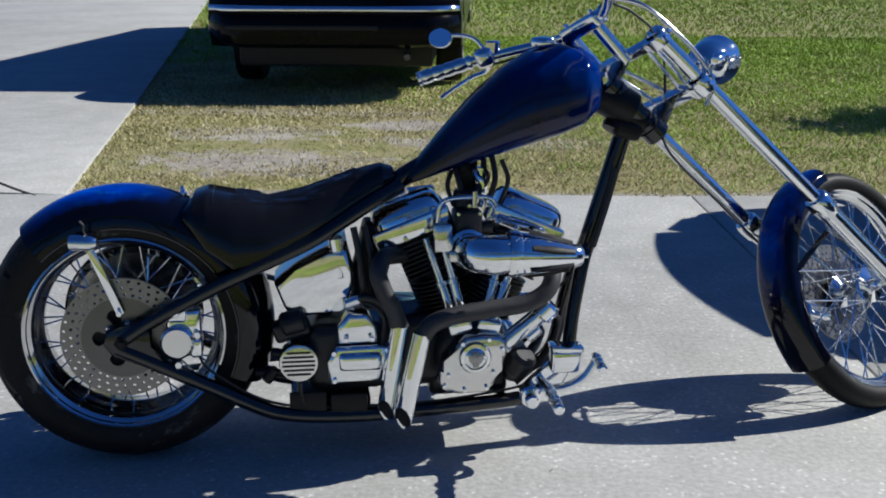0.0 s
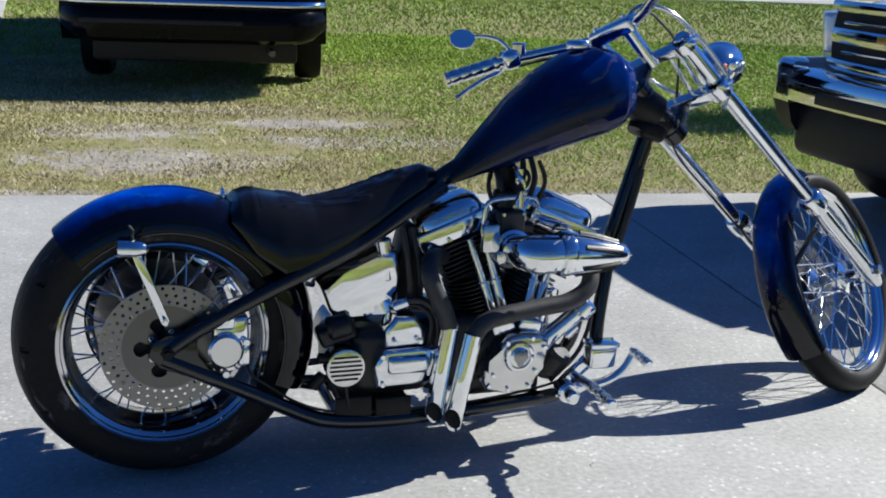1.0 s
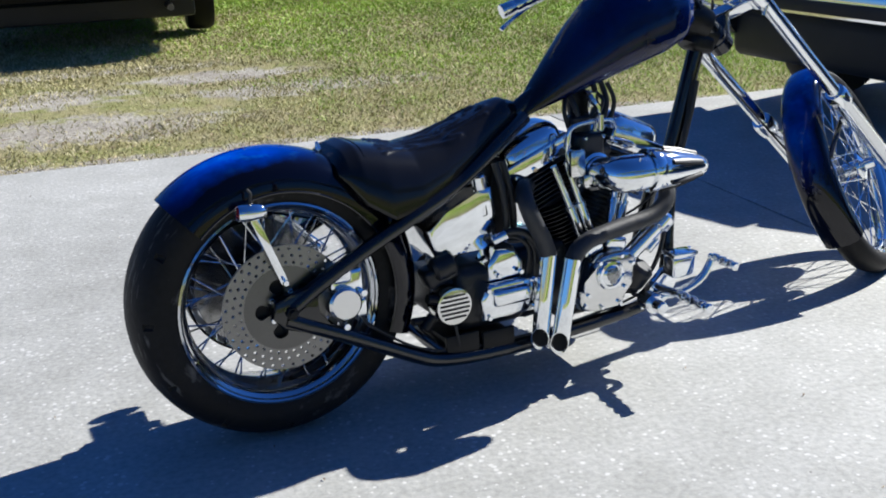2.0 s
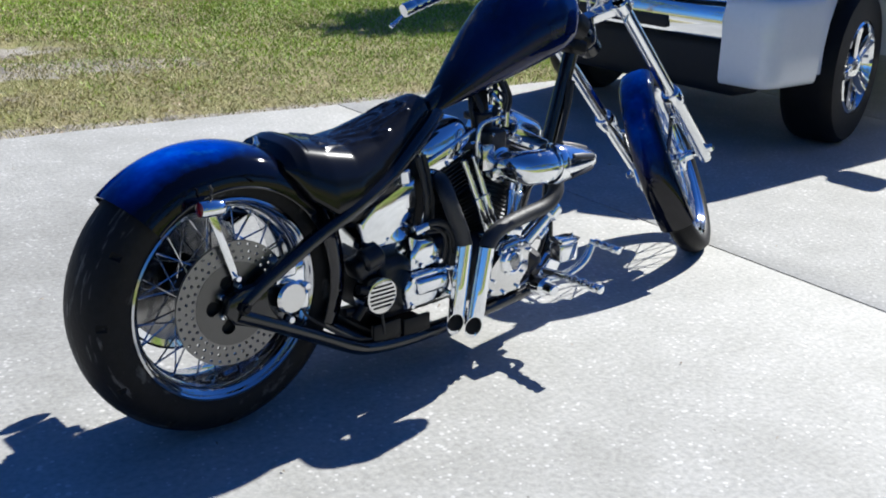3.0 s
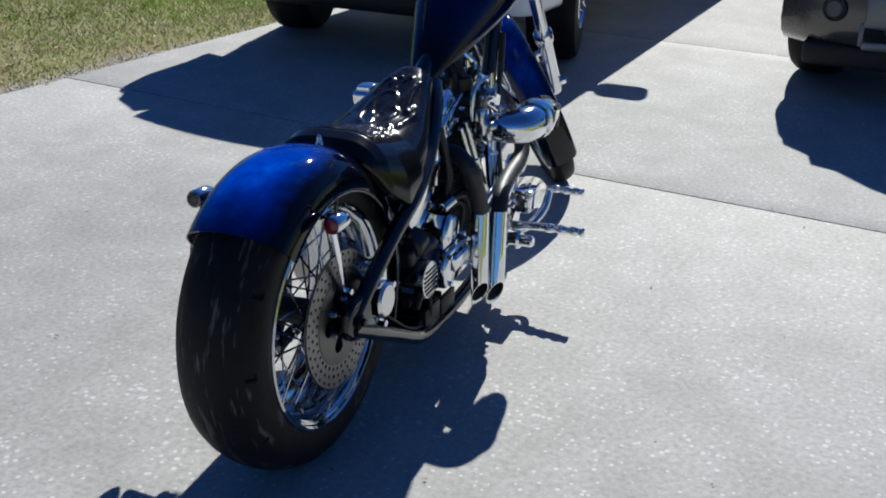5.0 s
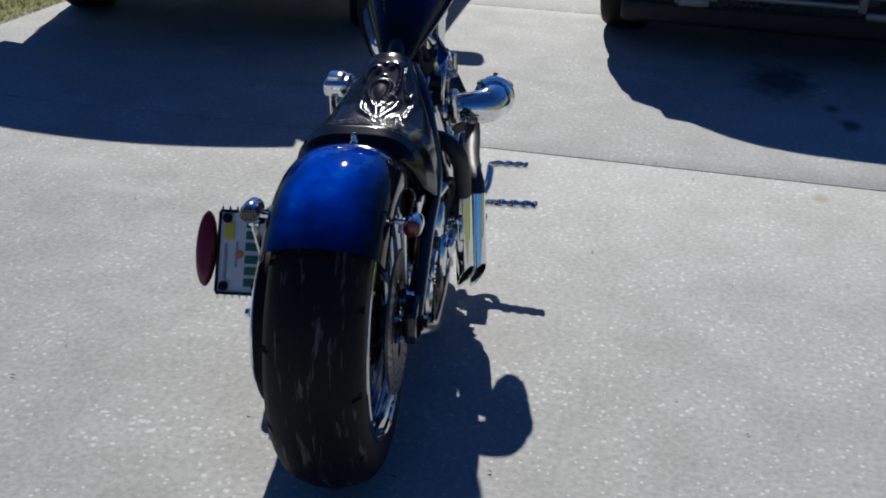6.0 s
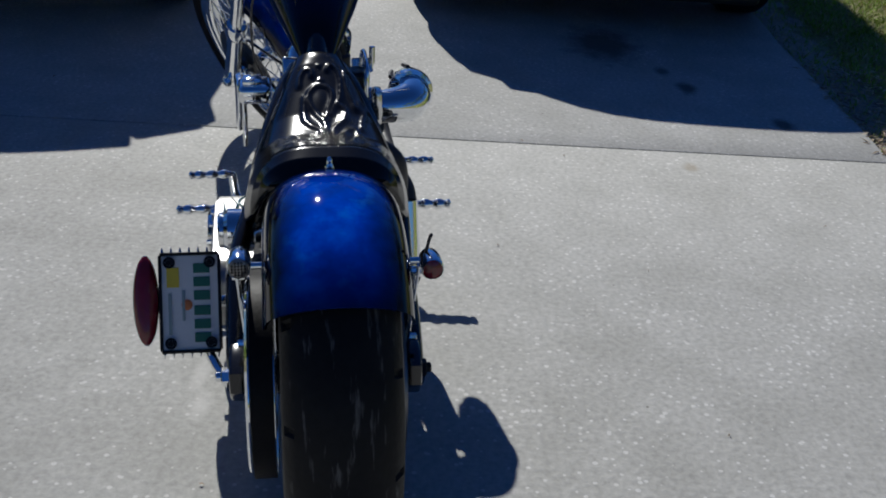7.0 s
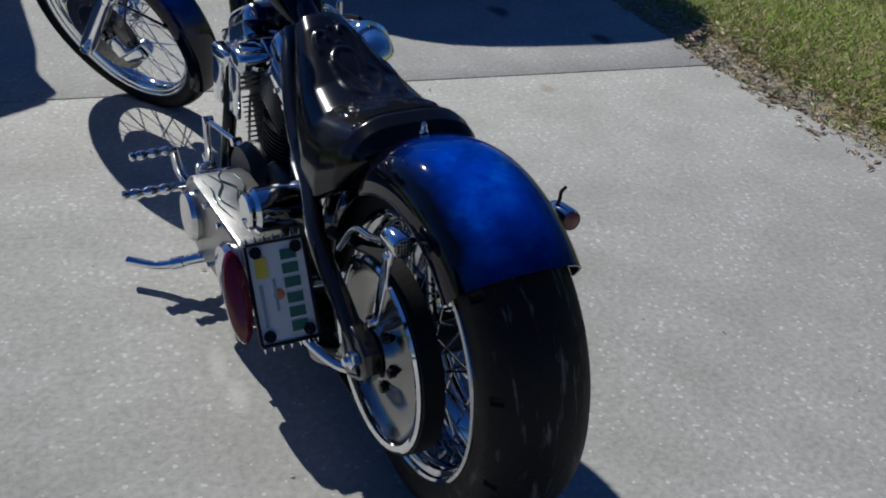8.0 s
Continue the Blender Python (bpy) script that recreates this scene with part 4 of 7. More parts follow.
# ---------------------------------------------------------------- the motorcycle
# its own frame: x forward from the rear tyre's contact, y to its left, z up
BIKE = pose(-0.793, 2.496, 0.0, -1.5, 0, 9.4)
bike = holder("motorcycle", BIKE, "candy blue chopper with chrome engine and raked fork, on its stand", "motorcycle")
AX, AZ = 0.030, 0.334          # rear axle


def mirrored(fn):
    for s in (-1, 1):
        fn(s)


# ---- rear wheel
RW = axes((AX, 0, AZ), (0, 1, 0), (1, 0, 0))
bm = bmesh.new()
half = [(0.240, -0.083), (0.238, -0.089), (0.233, -0.091), (0.229, -0.088), (0.2275, -0.082), (0.222, -0.079), (0.2185, -0.076), (0.2180, -0.066), (0.2135, -0.061), (0.2115, -0.052), (0.2110, -0.030), (0.2050, -0.022), (0.2045, 0.0)]
lathe(bm, half + [(r, -h) for r, h in reversed(half[:-1])] + [(0.219, 0.07), (0.216, 0.04), (0.214, 0), (0.216, -0.04), (0.219, -0.07)], 72, RW, True)
rear_wheel = part("rear_wheel", bm, M_RIM, bike, "chrome laced rear rim")
bm = bmesh.new()
tp = [(0.228, -0.080), (0.246, -0.088), (0.270, -0.093), (0.292, -0.089), (0.312, -0.074), (0.324, -0.052), (0.3315, -0.026), (0.334, 0.0)]
lathe(bm, tp + [(r, -h) for r, h in reversed(tp[:-1])] + [(0.222, 0.06), (0.222, -0.06)], 120, RW, True)
bmesh.ops.recalc_face_normals(bm, faces=bm.faces)
bm.normal_update()
bm.faces.ensure_lookup_table()
n_seg = 120
grooves = [bm.faces[row * n_seg + (k + sh) % n_seg] for k in range(0, n_seg, 10) for row, sh in ((3, 0), (10, 5))]
bmesh.ops.inset_individual(bm, faces=grooves, thickness=0.0066, depth=-0.0050)
part("tyre", bm, M_TREAD, rear_wheel, "wide black tyre with scuffed tread")
bm = bmesh.new()
lathe(bm, [(0, -0.098), (0.030, -0.098), (0.034, -0.092), (0.034, -0.075), (0.052, -0.070), (0.052, -0.058), (0.030, -0.048), (0.028, 0.05), (0.055, 0.06), (0.055, 0.075), (0.034, 0.08), (0.034, 0.1), (0, 0.1)], 28, RW)
part("hub", bm, M_CASE, rear_wheel, "dark hub")
bm = bmesh.new()
rod(bm, (0.046, 0, -0.0), (0.190, 0, 0), 0.0022, 6)
spoke = part("spoke", bm, M_RIM, rear_wheel, m=RW @ pose(0, 0, -0.062, 0, 0, 0))
for k in range(44):
    side = -0.062 if k % 2 else 0.062
    a = 360 / 44 * k
    cross = 62 if (k // 2) % 2 else -62
    p0 = Vector((0.048 * math.cos(radians(a + cross)), 0.048 * math.sin(radians(a + cross)), side))
    p1 = Vector((0.208 * math.cos(radians(a)), 0.208 * math.sin(radians(a)), side * 0.30))
    d = p1 - p0
    mm = RW @ axes(p0, d.cross(Vector((0, 0, 1))), d) @ Matrix.Diagonal((d.length / 0.144, 1, 1, 1)) @ Matrix.Translation((-0.046, 0, 0))
    if k == 0:
        spoke.matrix_basis = mm
    else:
        again(spoke, mm)


def drilled_disc(r0, r1, rows, cols, hole, thick, m):
    """A flat ring with real round holes, set in staggered rows."""
    bm = bmesh.new()
    ang = [2 * math.pi / cols * k for k in range(cols)]

    def at(r, a, h):
        return m @ Vector((r * math.cos(a), r * math.sin(a), h))

    dr, da = (r1 - r0) / rows, 2 * math.pi / cols
    for h in (-thick / 2, thick / 2):
        for i in range(rows):
            sh = da * (i % 3) / 3
            ra, rb, rm = r0 + dr * i, r0 + dr * (i + 1), r0 + dr * (i + 0.5)
            for a in ang:
                a = a + sh
                c = at(rm, a + da / 2, h)
                rim = [(ra, a), (ra, a + da / 2), (ra, a + da), (rm, a + da), (rb, a + da), (rb, a + da / 2), (rb, a), (rm, a)]
                outer = [bm.verts.new(at(r, t, h)) for r, t in rim]
                inner = []
                for r, t in rim:
                    d = at(r, t, h) - c
                    inner.append(bm.verts.new(c + d.normalized() * hole))
                deep = [bm.verts.new(v.co + (m.to_3x3() @ Vector((0, 0, -h)))) for v in inner]
                for k in range(8):
                    q = (k + 1) % 8
                    bm.faces.new((outer[k], outer[q], inner[q], inner[k]))
                    bm.faces.new((inner[k], inner[q], deep[q], deep[k]))
    for r in (r0, r1):
        lathe(bm, [(r, -thick / 2), (r, thick / 2)], 90, m)
    return bm


DISC = axes((AX, -0.108, AZ), (0, -1, 0), (1, 0, 0))
disc = part("brake_disc", drilled_disc(0.098, 0.146, 3, 36, 0.0042, 0.006, DISC), M_STEEL, bike, "drilled steel brake disc")
bm = bmesh.new()
n, hub_r = 60, 0.098
ring0 = [bm.verts.new(DISC @ Vector((hub_r * math.cos(2 * math.pi * k / n), hub_r * math.sin(2 * math.pi * k / n), 0.004))) for k in range(n)]
ring1 = [bm.verts.new(DISC @ Vector((0.074 * math.cos(2 * math.pi * k / n), 0.074 * math.sin(2 * math.pi * k / n), 0.0042))) for k in range(n)]
for k in range(n):
    bm.faces.new((ring0[k], ring0[(k + 1) % n], ring1[(k + 1) % n], ring1[k]))
# five round windows between the hub and the ring
for w in range(5):
    a0 = 2 * math.pi * w / 5
    cell = [ring1[(12 * w + k) % n] for k in range(13)]
    inner = [bm.verts.new(DISC @ Vector((0.030 * math.cos(a0 + 2 * math.pi / 5 * k / 12), 0.030 * math.sin(a0 + 2 * math.pi / 5 * k / 12), 0.0042))) for k in range(13)]
    loop = [v for v in cell] + [v for v in reversed(inner)]
    c = DISC @ Vector((0.054 * math.cos(a0 + math.pi / 5), 0.054 * math.sin(a0 + math.pi / 5), 0.0042))
    hole = [bm.verts.new(c + (v.co - c).normalized() * 0.0185) for v in loop]
    deep = [bm.verts.new(v.co + Vector((0, 0.008, 0))) for v in hole]
    L = len(loop)
    for k in range(L):
        q = (k + 1) % L
        bm.faces.new((loop[k], loop[q], hole[q], hole[k]))
        bm.faces.new((hole[k], hole[q], deep[q], deep[k]))
bmesh.ops.remove_doubles(bm, verts=bm.verts, dist=0.0004)
part("disc_carrier", bm, M_CARRIER, disc, "dark steel disc centre with round windows")
bm = bmesh.new()
lathe(bm, [(0.082, -0.010), (0.082, -0.014), (0.02, -0.014), (0.02, -0.010)], 40, DISC, True)
part("carrier_backing", bm, M_DARK, disc, "dark hub flange behind the windows")
bm = bmesh.new()
for k in range(5):
    a = 2 * math.pi * (k + 0.0) / 5
    p = DISC @ Vector((0.040 * math.cos(a), 0.040 * math.sin(a), 0))
    rod(bm, p, p + Vector((0, -0.012, 0)), 0.0065, 8)
pieces("disc_bolt", bm, M_CHROME, disc, "chrome disc bolts")

# caliper
bm = bmesh.new()
rod(bm, (0.158, -0.095, 0.328), (0.158, -0.158, 0.328), 0.040, 28, 0.006)
caliper = part("brake_caliper", bm, M_POLISH, bike, "polished rear brake caliper")
bm = bmesh.new()
box(bm, (0.085, 0.045, 0.12), pose(0.172, -0.112, 0.345, 0, 0, 0), 0.014, 3)
box(bm, (0.05, 0.05, 0.045), pose(0.158, -0.12, 0.395), 0.012, 3)
box(bm, (0.03, 0.05, 0.05), pose(0.20, -0.12, 0.31), 0.01, 3)
part("caliper_body", bm, M_CHROME, caliper)
bm = bmesh.new()
for x, z in ((0.158, 0.398), (0.158, 0.272), (0.205, 0.345)):
    rod(bm, (x, -0.135, z), (x, -0.152, z), 0.009, 6)
pieces("caliper_bolt", bm, M_CHROME, caliper)

# belt pulley on the left
PUL = axes((AX, 0.125, AZ), (0, 1, 0), (1, 0, 0))
bm = bmesh.new()
lathe(bm, [(0.170, 0.016), (0.171, 0.020), (0.166, 0.024), (0.157, 0.022), (0.153, 0.014), (0.153, -0.018), (0.170, -0.022)], 72, PUL, True)
pulley = part("belt_pulley", bm, M_CHROME, bike, "polished rear belt pulley")
bm = bmesh.new()
lathe(bm, [(0.154, 0.012), (0.146, 0.000), (0.125, -0.012), (0.095, -0.014), (0.070, -0.004), (0.056, 0.010), (0.045, 0.022), (0.0, 0.022), (0.0, -0.020), (0.154, -0.020)], 64, PUL)
part("pulley_dish", bm, M_DISH, pulley, "dark polished pulley dish")
bm = bmesh.new()
for k in range(6):
    a = 2 * math.pi * k / 6
    p = PUL @ Vector((0.058 * math.cos(a), 0.058 * math.sin(a), 0.010))
    rod(bm, p, p + Vector((0, 0.014, 0)), 0.009, 6)
pieces("pulley_bolt", bm, M_SATIN, pulley)
bm = bmesh.new()
RB, RF, FX, FZ = 0.176, 0.062, 0.63, 0.262
outline = []
tilt = math.atan2(FZ - AZ, FX - AX)
dd = math.hypot(FX - AX, FZ - AZ)
off = math.asin((RB - RF) / dd)
for k in range(41):
    a = tilt + math.pi / 2 - off + (2 * math.pi - (math.pi - 2 * off)) * k / 40
    outline.append((AX + RB * math.cos(a), AZ + RB * math.sin(a)))
for k in range(17):
    a = tilt - math.pi / 2 + off + (math.pi - 2 * off) * k / 16
    outline.append((FX + RF * math.cos(a), FZ + RF * math.sin(a)))
cx = sum(p[0] for p in outline) / len(outline)
outer = [bm.verts.new((x, 0.104, z)) for x, z in outline] + [bm.verts.new((x, 0.141, z)) for x, z in outline]
N = len(outline)
inl = []
for i, (x, z) in enumerate(outline):
    a, b = Vector(outline[i - 1]), Vector(outline[(i + 1) % N])
    t = (b - a).normalized()
    nrm = Vector((-t.y, t.x))
    inl.append((x + nrm.x * 0.005, z + nrm.y * 0.005))
inner = [bm.verts.new((x, 0.104, z)) for x, z in inl] + [bm.verts.new((x, 0.141, z)) for x, z in inl]
for k in range(N):
    q = (k + 1) % N
    bm.faces.new((outer[k], outer[q], outer[N + q], outer[N + k]))
    bm.faces.new((inner[k], inner[N + k], inner[N + q], inner[q]))
    bm.faces.new((outer[k], inner[k], inner[q], outer[q]))
    bm.faces.new((outer[N + k], outer[N + q], inner[N + q], inner[N + k]))
part("drive_belt", bm, M_RUBBER, bike, "black toothed drive belt")


# ---- rear fender
def fender_mesh(centre, r_top, half_w, skirt, a0, a1, n, skirt_tail, thick=0.004):
    """A domed mudguard swept round a wheel from angle a0 to a1 (degrees from forward, through the top)."""
    bm = bmesh.new()
    rings = []
    for k in range(n + 1):
        t = k / n
        a = radians(a0 + (a1 - a0) * t)
        low = r_top - skirt * (1 - (1 - skirt_tail) * max(0.0, (t - 0.72) / 0.28) ** 1.5)
        sec = []
        for j in range(-10, 11):
            u = j / 10
            th = u * math.pi / 2
            y = half_w * math.copysign(min(1.0, abs(math.sin(th)) ** 0.95), u)
            r = low + (r_top - low) * (math.cos(th) ** 0.80 if abs(u) < 1 else 0)
            sec.append((r, y))
        ins = [(r - thick * (1 if abs(y) < half_w * 0.8 else 0.1), y * (1 - thick / half_w)) for r, y in reversed(sec)]
        rings.append([(centre[0] + r * math.cos(a), y, centre[1] + r * math.sin(a)) for r, y in sec + ins])
    return loft(bm, rings)


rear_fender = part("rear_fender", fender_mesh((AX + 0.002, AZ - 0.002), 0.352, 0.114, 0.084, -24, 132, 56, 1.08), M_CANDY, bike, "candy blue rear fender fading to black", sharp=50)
for s in (-1, 1):
    bm = bmesh.new()
    line = []
    for k in range(57):
        t = k / 56
        a = radians(-24 + 156 * t)
        r = 0.352 - 0.084 * (1 + 0.08 * max(0.0, (t - 0.72) / 0.28) ** 1.5)
        line.append((AX + 0.002 + r * math.cos(a), s * 0.114, AZ - 0.002 + r * math.sin(a)))
    tube(bm, line, 0.0030, 6, 1)
    part("fender_bead", bm, M_BLACK, rear_fender, "rolled black edge")
bm = bmesh.new()
rod(bm, (0.178, 0.0, 0.640), (0.176, 0.0, 0.658), 0.008, 14)
lathe(bm, [(0.0, 0.022), (0.003, 0.020), (0.0055, 0.014), (0.006, 0.008), (0.009, 0.004), (0.009, 0)], 14, axes((0.176, 0, 0.656), (-0.1, 0, 1)))
part("seat_bolt", bm, M_CHROME, rear_fender, "chrome spike seat bolt")

# struts and turn signals
for s in (-1, 1):
    bm = bmesh.new()
    out = 0.128 if s < 0 else 0.152
    d = Vector((0.03, s * (out - 0.004), 0.395)) - Vector((-0.035, s * (out + 0.004), 0.575))
    box(bm, (0.006, 0.018 if s < 0 else 0.024, d.length), axes(Vector((-0.0025, s * out, 0.485)), d, (0, s, 0)), 0.002, 2)
    strut = part("fender_strut", bm, M_CHROME, bike, "chrome fender strut")
    bm = bmesh.new()
    for z, x in ((0.40, 0.028), (0.56, -0.030)):
        rod(bm, (x, s * (out - 0.008), z), (x, s * (out + 0.012), z), 0.007, 8)
    rod(bm, (-0.03, s * 0.10, 0.577), (-0.03, s * 0.15, 0.577), 0.006, 10)
    pieces("strut_bolt", bm, M_CHROME, strut)
    bm = bmesh.new()
    c = Vector((-0.004 if s < 0 else -0.010, s * 0.151, 0.575 if s < 0 else 0.591))
    lathe(bm, [(0, 0), (0.008, 0.001), (0.014, 0.006), (0.0175, 0.016), (0.0185, 0.028), (0.0185, 0.060), (0.0165, 0.064), (0.0155, 0.060), (0, 0.060)], 28, axes(c, (-1, 0, 0.06)))
    sig = part("turn_signal", bm, M_CHROME, bike, "chrome bullet turn signal")
    bm = bmesh.new()
    lathe(bm, [(0.0155, 0.059), (0.0150, 0.0635), (0.008, 0.066), (0, 0.0665)], 24, axes(c, (-1, 0, 0.06)))
    part("lens", bm, M_RED if s < 0 else M_STEEL, sig, "round red lens" if s < 0 else "clear lens with a dotted reflector")
    if s > 0:
        bm = bmesh.new()
        mm = axes(c, (-1, 0, 0.06))
        for i in range(-2, 3):
            for j in range(-2, 3):
                if i * i + j * j < 7:
                    rod(bm, mm @ Vector((i * 0.005, j * 0.005, 0.065)), mm @ Vector((i * 0.005, j * 0.005, 0.0675)), 0.0019, 6)
        part("lens_dots", bm, M_DARK, sig, "dark dotted reflector")
bm = bmesh.new()
tube(bm, [(-0.03, -0.142, 0.588), (-0.036, -0.145, 0.603), (-0.034, -0.148, 0.616), (-0.042, -0.150, 0.628)], 0.003, 6)
part("signal_wire", bm, M_HOSE, bike, "black wire end")


bm = bmesh.new()
tube(bm, [(-0.020, 0.150, 0.580), (0.045, 0.150, 0.552), (0.110, 0.152, 0.535), (0.165, 0.158, 0.470)], 0.0058, 10)
part("strut_arm", bm, M_CHROME, bike, "chrome strut arm")


# ---- frame
def rails(s):
    w = 1.0 if s < 0 else 1.22          # the belt side sits further out
    bm = bmesh.new()
    tube(bm, [(0.035, s * w * 0.138, 0.338), (0.109, s * w * 0.139, 0.385), (0.236, s * w * 0.138, 0.450), (0.353, s * 0.140, 0.505), (0.484, s * 0.118, 0.560), (0.618, s * 0.080, 0.634), (0.70, s * 0.045, 0.672)], 0.0182, 14)
    part("upper_rail", bm, M_BLACK, bike, "gloss black frame tube")
    bm = bmesh.new()
    tube(bm, [(0.020, s * w * 0.138, 0.318), (0.144, s * w * 0.139, 0.255), (0.247, s * w * 0.136, 0.200), (0.345, s * 0.134, 0.148), (0.40, s * 0.130, 0.128), (0.49, s * 0.126, 0.116), (0.632, s * 0.122, 0.113),
              (0.867, s * 0.115, 0.122), (1.0, s * 0.105, 0.130), (1.075, s * 0.09, 0.150), (1.118, s * 0.072, 0.215), (1.135, s * 0.055, 0.32), (1.158, s * 0.035, 0.43), (1.18, s * 0.012, 0.50)], 0.0182, 14)
    part("lower_rail", bm, M_BLACK, bike, "gloss black frame tube")
    bm = bmesh.new()
    prism(bm, [(-0.005, 0.36), (-0.012, 0.325), (0.01, 0.296), (0.06, 0.278), (0.11, 0.268), (0.13, 0.285), (0.09, 0.318), (0.10, 0.375), (0.06, 0.378), (0.03, 0.372)], s * w * 0.122, s * w * 0.148, bev=0.006)
    plate = part("axle_plate", bm, M_BLACK, bike, "black axle plate")
    bm = bmesh.new()
    rod(bm, (AX, s * w * 0.140, AZ), (AX, s * w * 0.160, AZ), 0.016, 6, 0.002)
    rod(bm, (AX, s * w * 0.155, AZ), (AX, s * w * 0.168, AZ), 0.009, 12, 0.002)
    part("axle_nut", bm, M_CHROME if s > 0 else M_SATIN, plate)


mirrored(rails)
bm = bmesh.new()
tube(bm, [(0.66, 0, 0.655), (0.80, 0, 0.735), (1.0, 0, 0.82), (1.22, 0, 0.90)], 0.024, 14)
part("backbone", bm, M_BLACK, bike, "gloss black backbone tube")
bm = bmesh.new()
tube(bm, [(1.283, 0.0, 0.835), (1.262, 0, 0.765), (1.215, 0, 0.61), (1.18, 0, 0.495), (1.165, 0, 0.44)], 0.0225, 16)
part("downtube", bm, M_BLACK, bike, "gloss black front downtube")
bm = bmesh.new()
box(bm, (0.075, 0.062, 0.05), pose(1.275, 0, 0.795, 0, 15, 0), 0.015, 3)
part("downtube_lug", bm, M_SATIN, bike, "black lug under the steering neck")
for x, z in ((0.43, 0.125), (0.95, 0.128)):
    bm = bmesh.new()
    tube(bm, [(x, -0.125, z), (x, 0, z - 0.004), (x, 0.125, z)], 0.014, 10, 3)
    part("cross_tube", bm, M_BLACK, bike, "black cross tube")
bm = bmesh.new()
box(bm, (0.17, 0.19, 0.03), pose(0.53, 0, 0.135), 0.006)
box(bm, (0.09, 0.012, 0.06), pose(0.46, -0.128, 0.152), 0.004)
box(bm, (0.09, 0.012, 0.05), pose(0.56, -0.128, 0.148), 0.004)
part("gearbox_mount", bm, M_SATIN, bike, "black gearbox mounting plate")

# ---- tank
TX = [0.690, 0.715, 0.745, 0.81, 0.88, 0.95, 1.02, 1.09, 1.145, 1.18, 1.198]
TT = [0.664, 0.692, 0.729, 0.806, 0.884, 0.947, 0.989, 1.008, 1.002, 0.980, 0.940]
TB = [0.655, 0.664, 0.672, 0.690, 0.712, 0.733, 0.754, 0.776, 0.800, 0.835, 0.895]
TW = [0.012, 0.028, 0.043, 0.068, 0.095, 0.117, 0.131, 0.135, 0.124, 0.096, 0.052]
bm = bmesh.new()
rings = []
for k in range(45):
    x = TX[0] + (TX[-1] - TX[0]) * (1 - (1 - k / 44) ** 1.0)
    f = k / 44
    x = TX[0] + (TX[-1] - TX[0]) * (math.sin(f * math.pi / 2) ** 0.9)
    zt, zb, w = lerp(TX, TT, x), lerp(TX, TB, x), lerp(TX, TW, x)
    ring = []
    for j in range(32):
        a = 2 * math.pi * j / 32
        c, sn = math.cos(a), math.sin(a)
        up = sn > 0
        mid = zb + (zt - zb) * 0.40
        px = w * math.copysign(abs(c) ** 0.80, c)
        pz = mid + (zt - mid) * abs(sn) ** 0.92 if up else mid - (mid - zb) * abs(sn) ** 0.70
        if not up:
            pz += 0.018 * (1 - abs(c)) ** 1.0 * min(1.0, w / 0.1)
        ring.append((x, px, pz))
    rings.append(ring)
loft(bm, rings)
for v in bm.verts:
    v.co.z += 0.002 * noise.noise(v.co * 6)
tank = part("fuel_tank", bm, M_CANDYTANK, bike, "teardrop fuel tank in candy blue fading to black", sharp=60)
bm = bmesh.new()
lathe(bm, [(0.030, 0), (0.034, 0.006), (0.034, 0.014), (0.028, 0.022), (0.0, 0.026)], 24, axes((1.06, 0, 1.000), (0.02, 0, 1)))
part("fuel_cap", bm, M_CHROME, tank, "chrome filler cap")
bm = bmesh.new()
tube(bm, [(0.88, -0.05, 0.715), (0.885, -0.07, 0.695), (0.90, -0.075, 0.67), (0.895, -0.07, 0.62)], 0.009, 8)
rod(bm, (0.895, -0.055, 0.715), (0.895, -0.055, 0.675), 0.014, 12)
part("petcock", bm, M_CHROME, tank, "chrome fuel tap")

# ---- seat
SX = [0.182, 0.205, 0.235, 0.295, 0.376, 0.457, 0.54, 0.61, 0.655, 0.684, 0.692]
ST = [0.640, 0.664, 0.673, 0.660, 0.643, 0.655, 0.684, 0.710, 0.720, 0.712, 0.690]
SB = [0.615, 0.588, 0.545, 0.503, 0.522, 0.560, 0.598, 0.640, 0.668, 0.682, 0.680]
SW = [0.108, 0.124, 0.140, 0.154, 0.148, 0.128, 0.100, 0.074, 0.058, 0.038, 0.014]


def seat_z(x, y):
    zt, zb, w = lerp(SX, ST, x), lerp(SX, SB, x), lerp(SX, SW, x)
    u = min(1.0, abs(y) / w)
    return zb + (zt - zb) * (1 - u ** 3.2) ** (1 / 2.2)


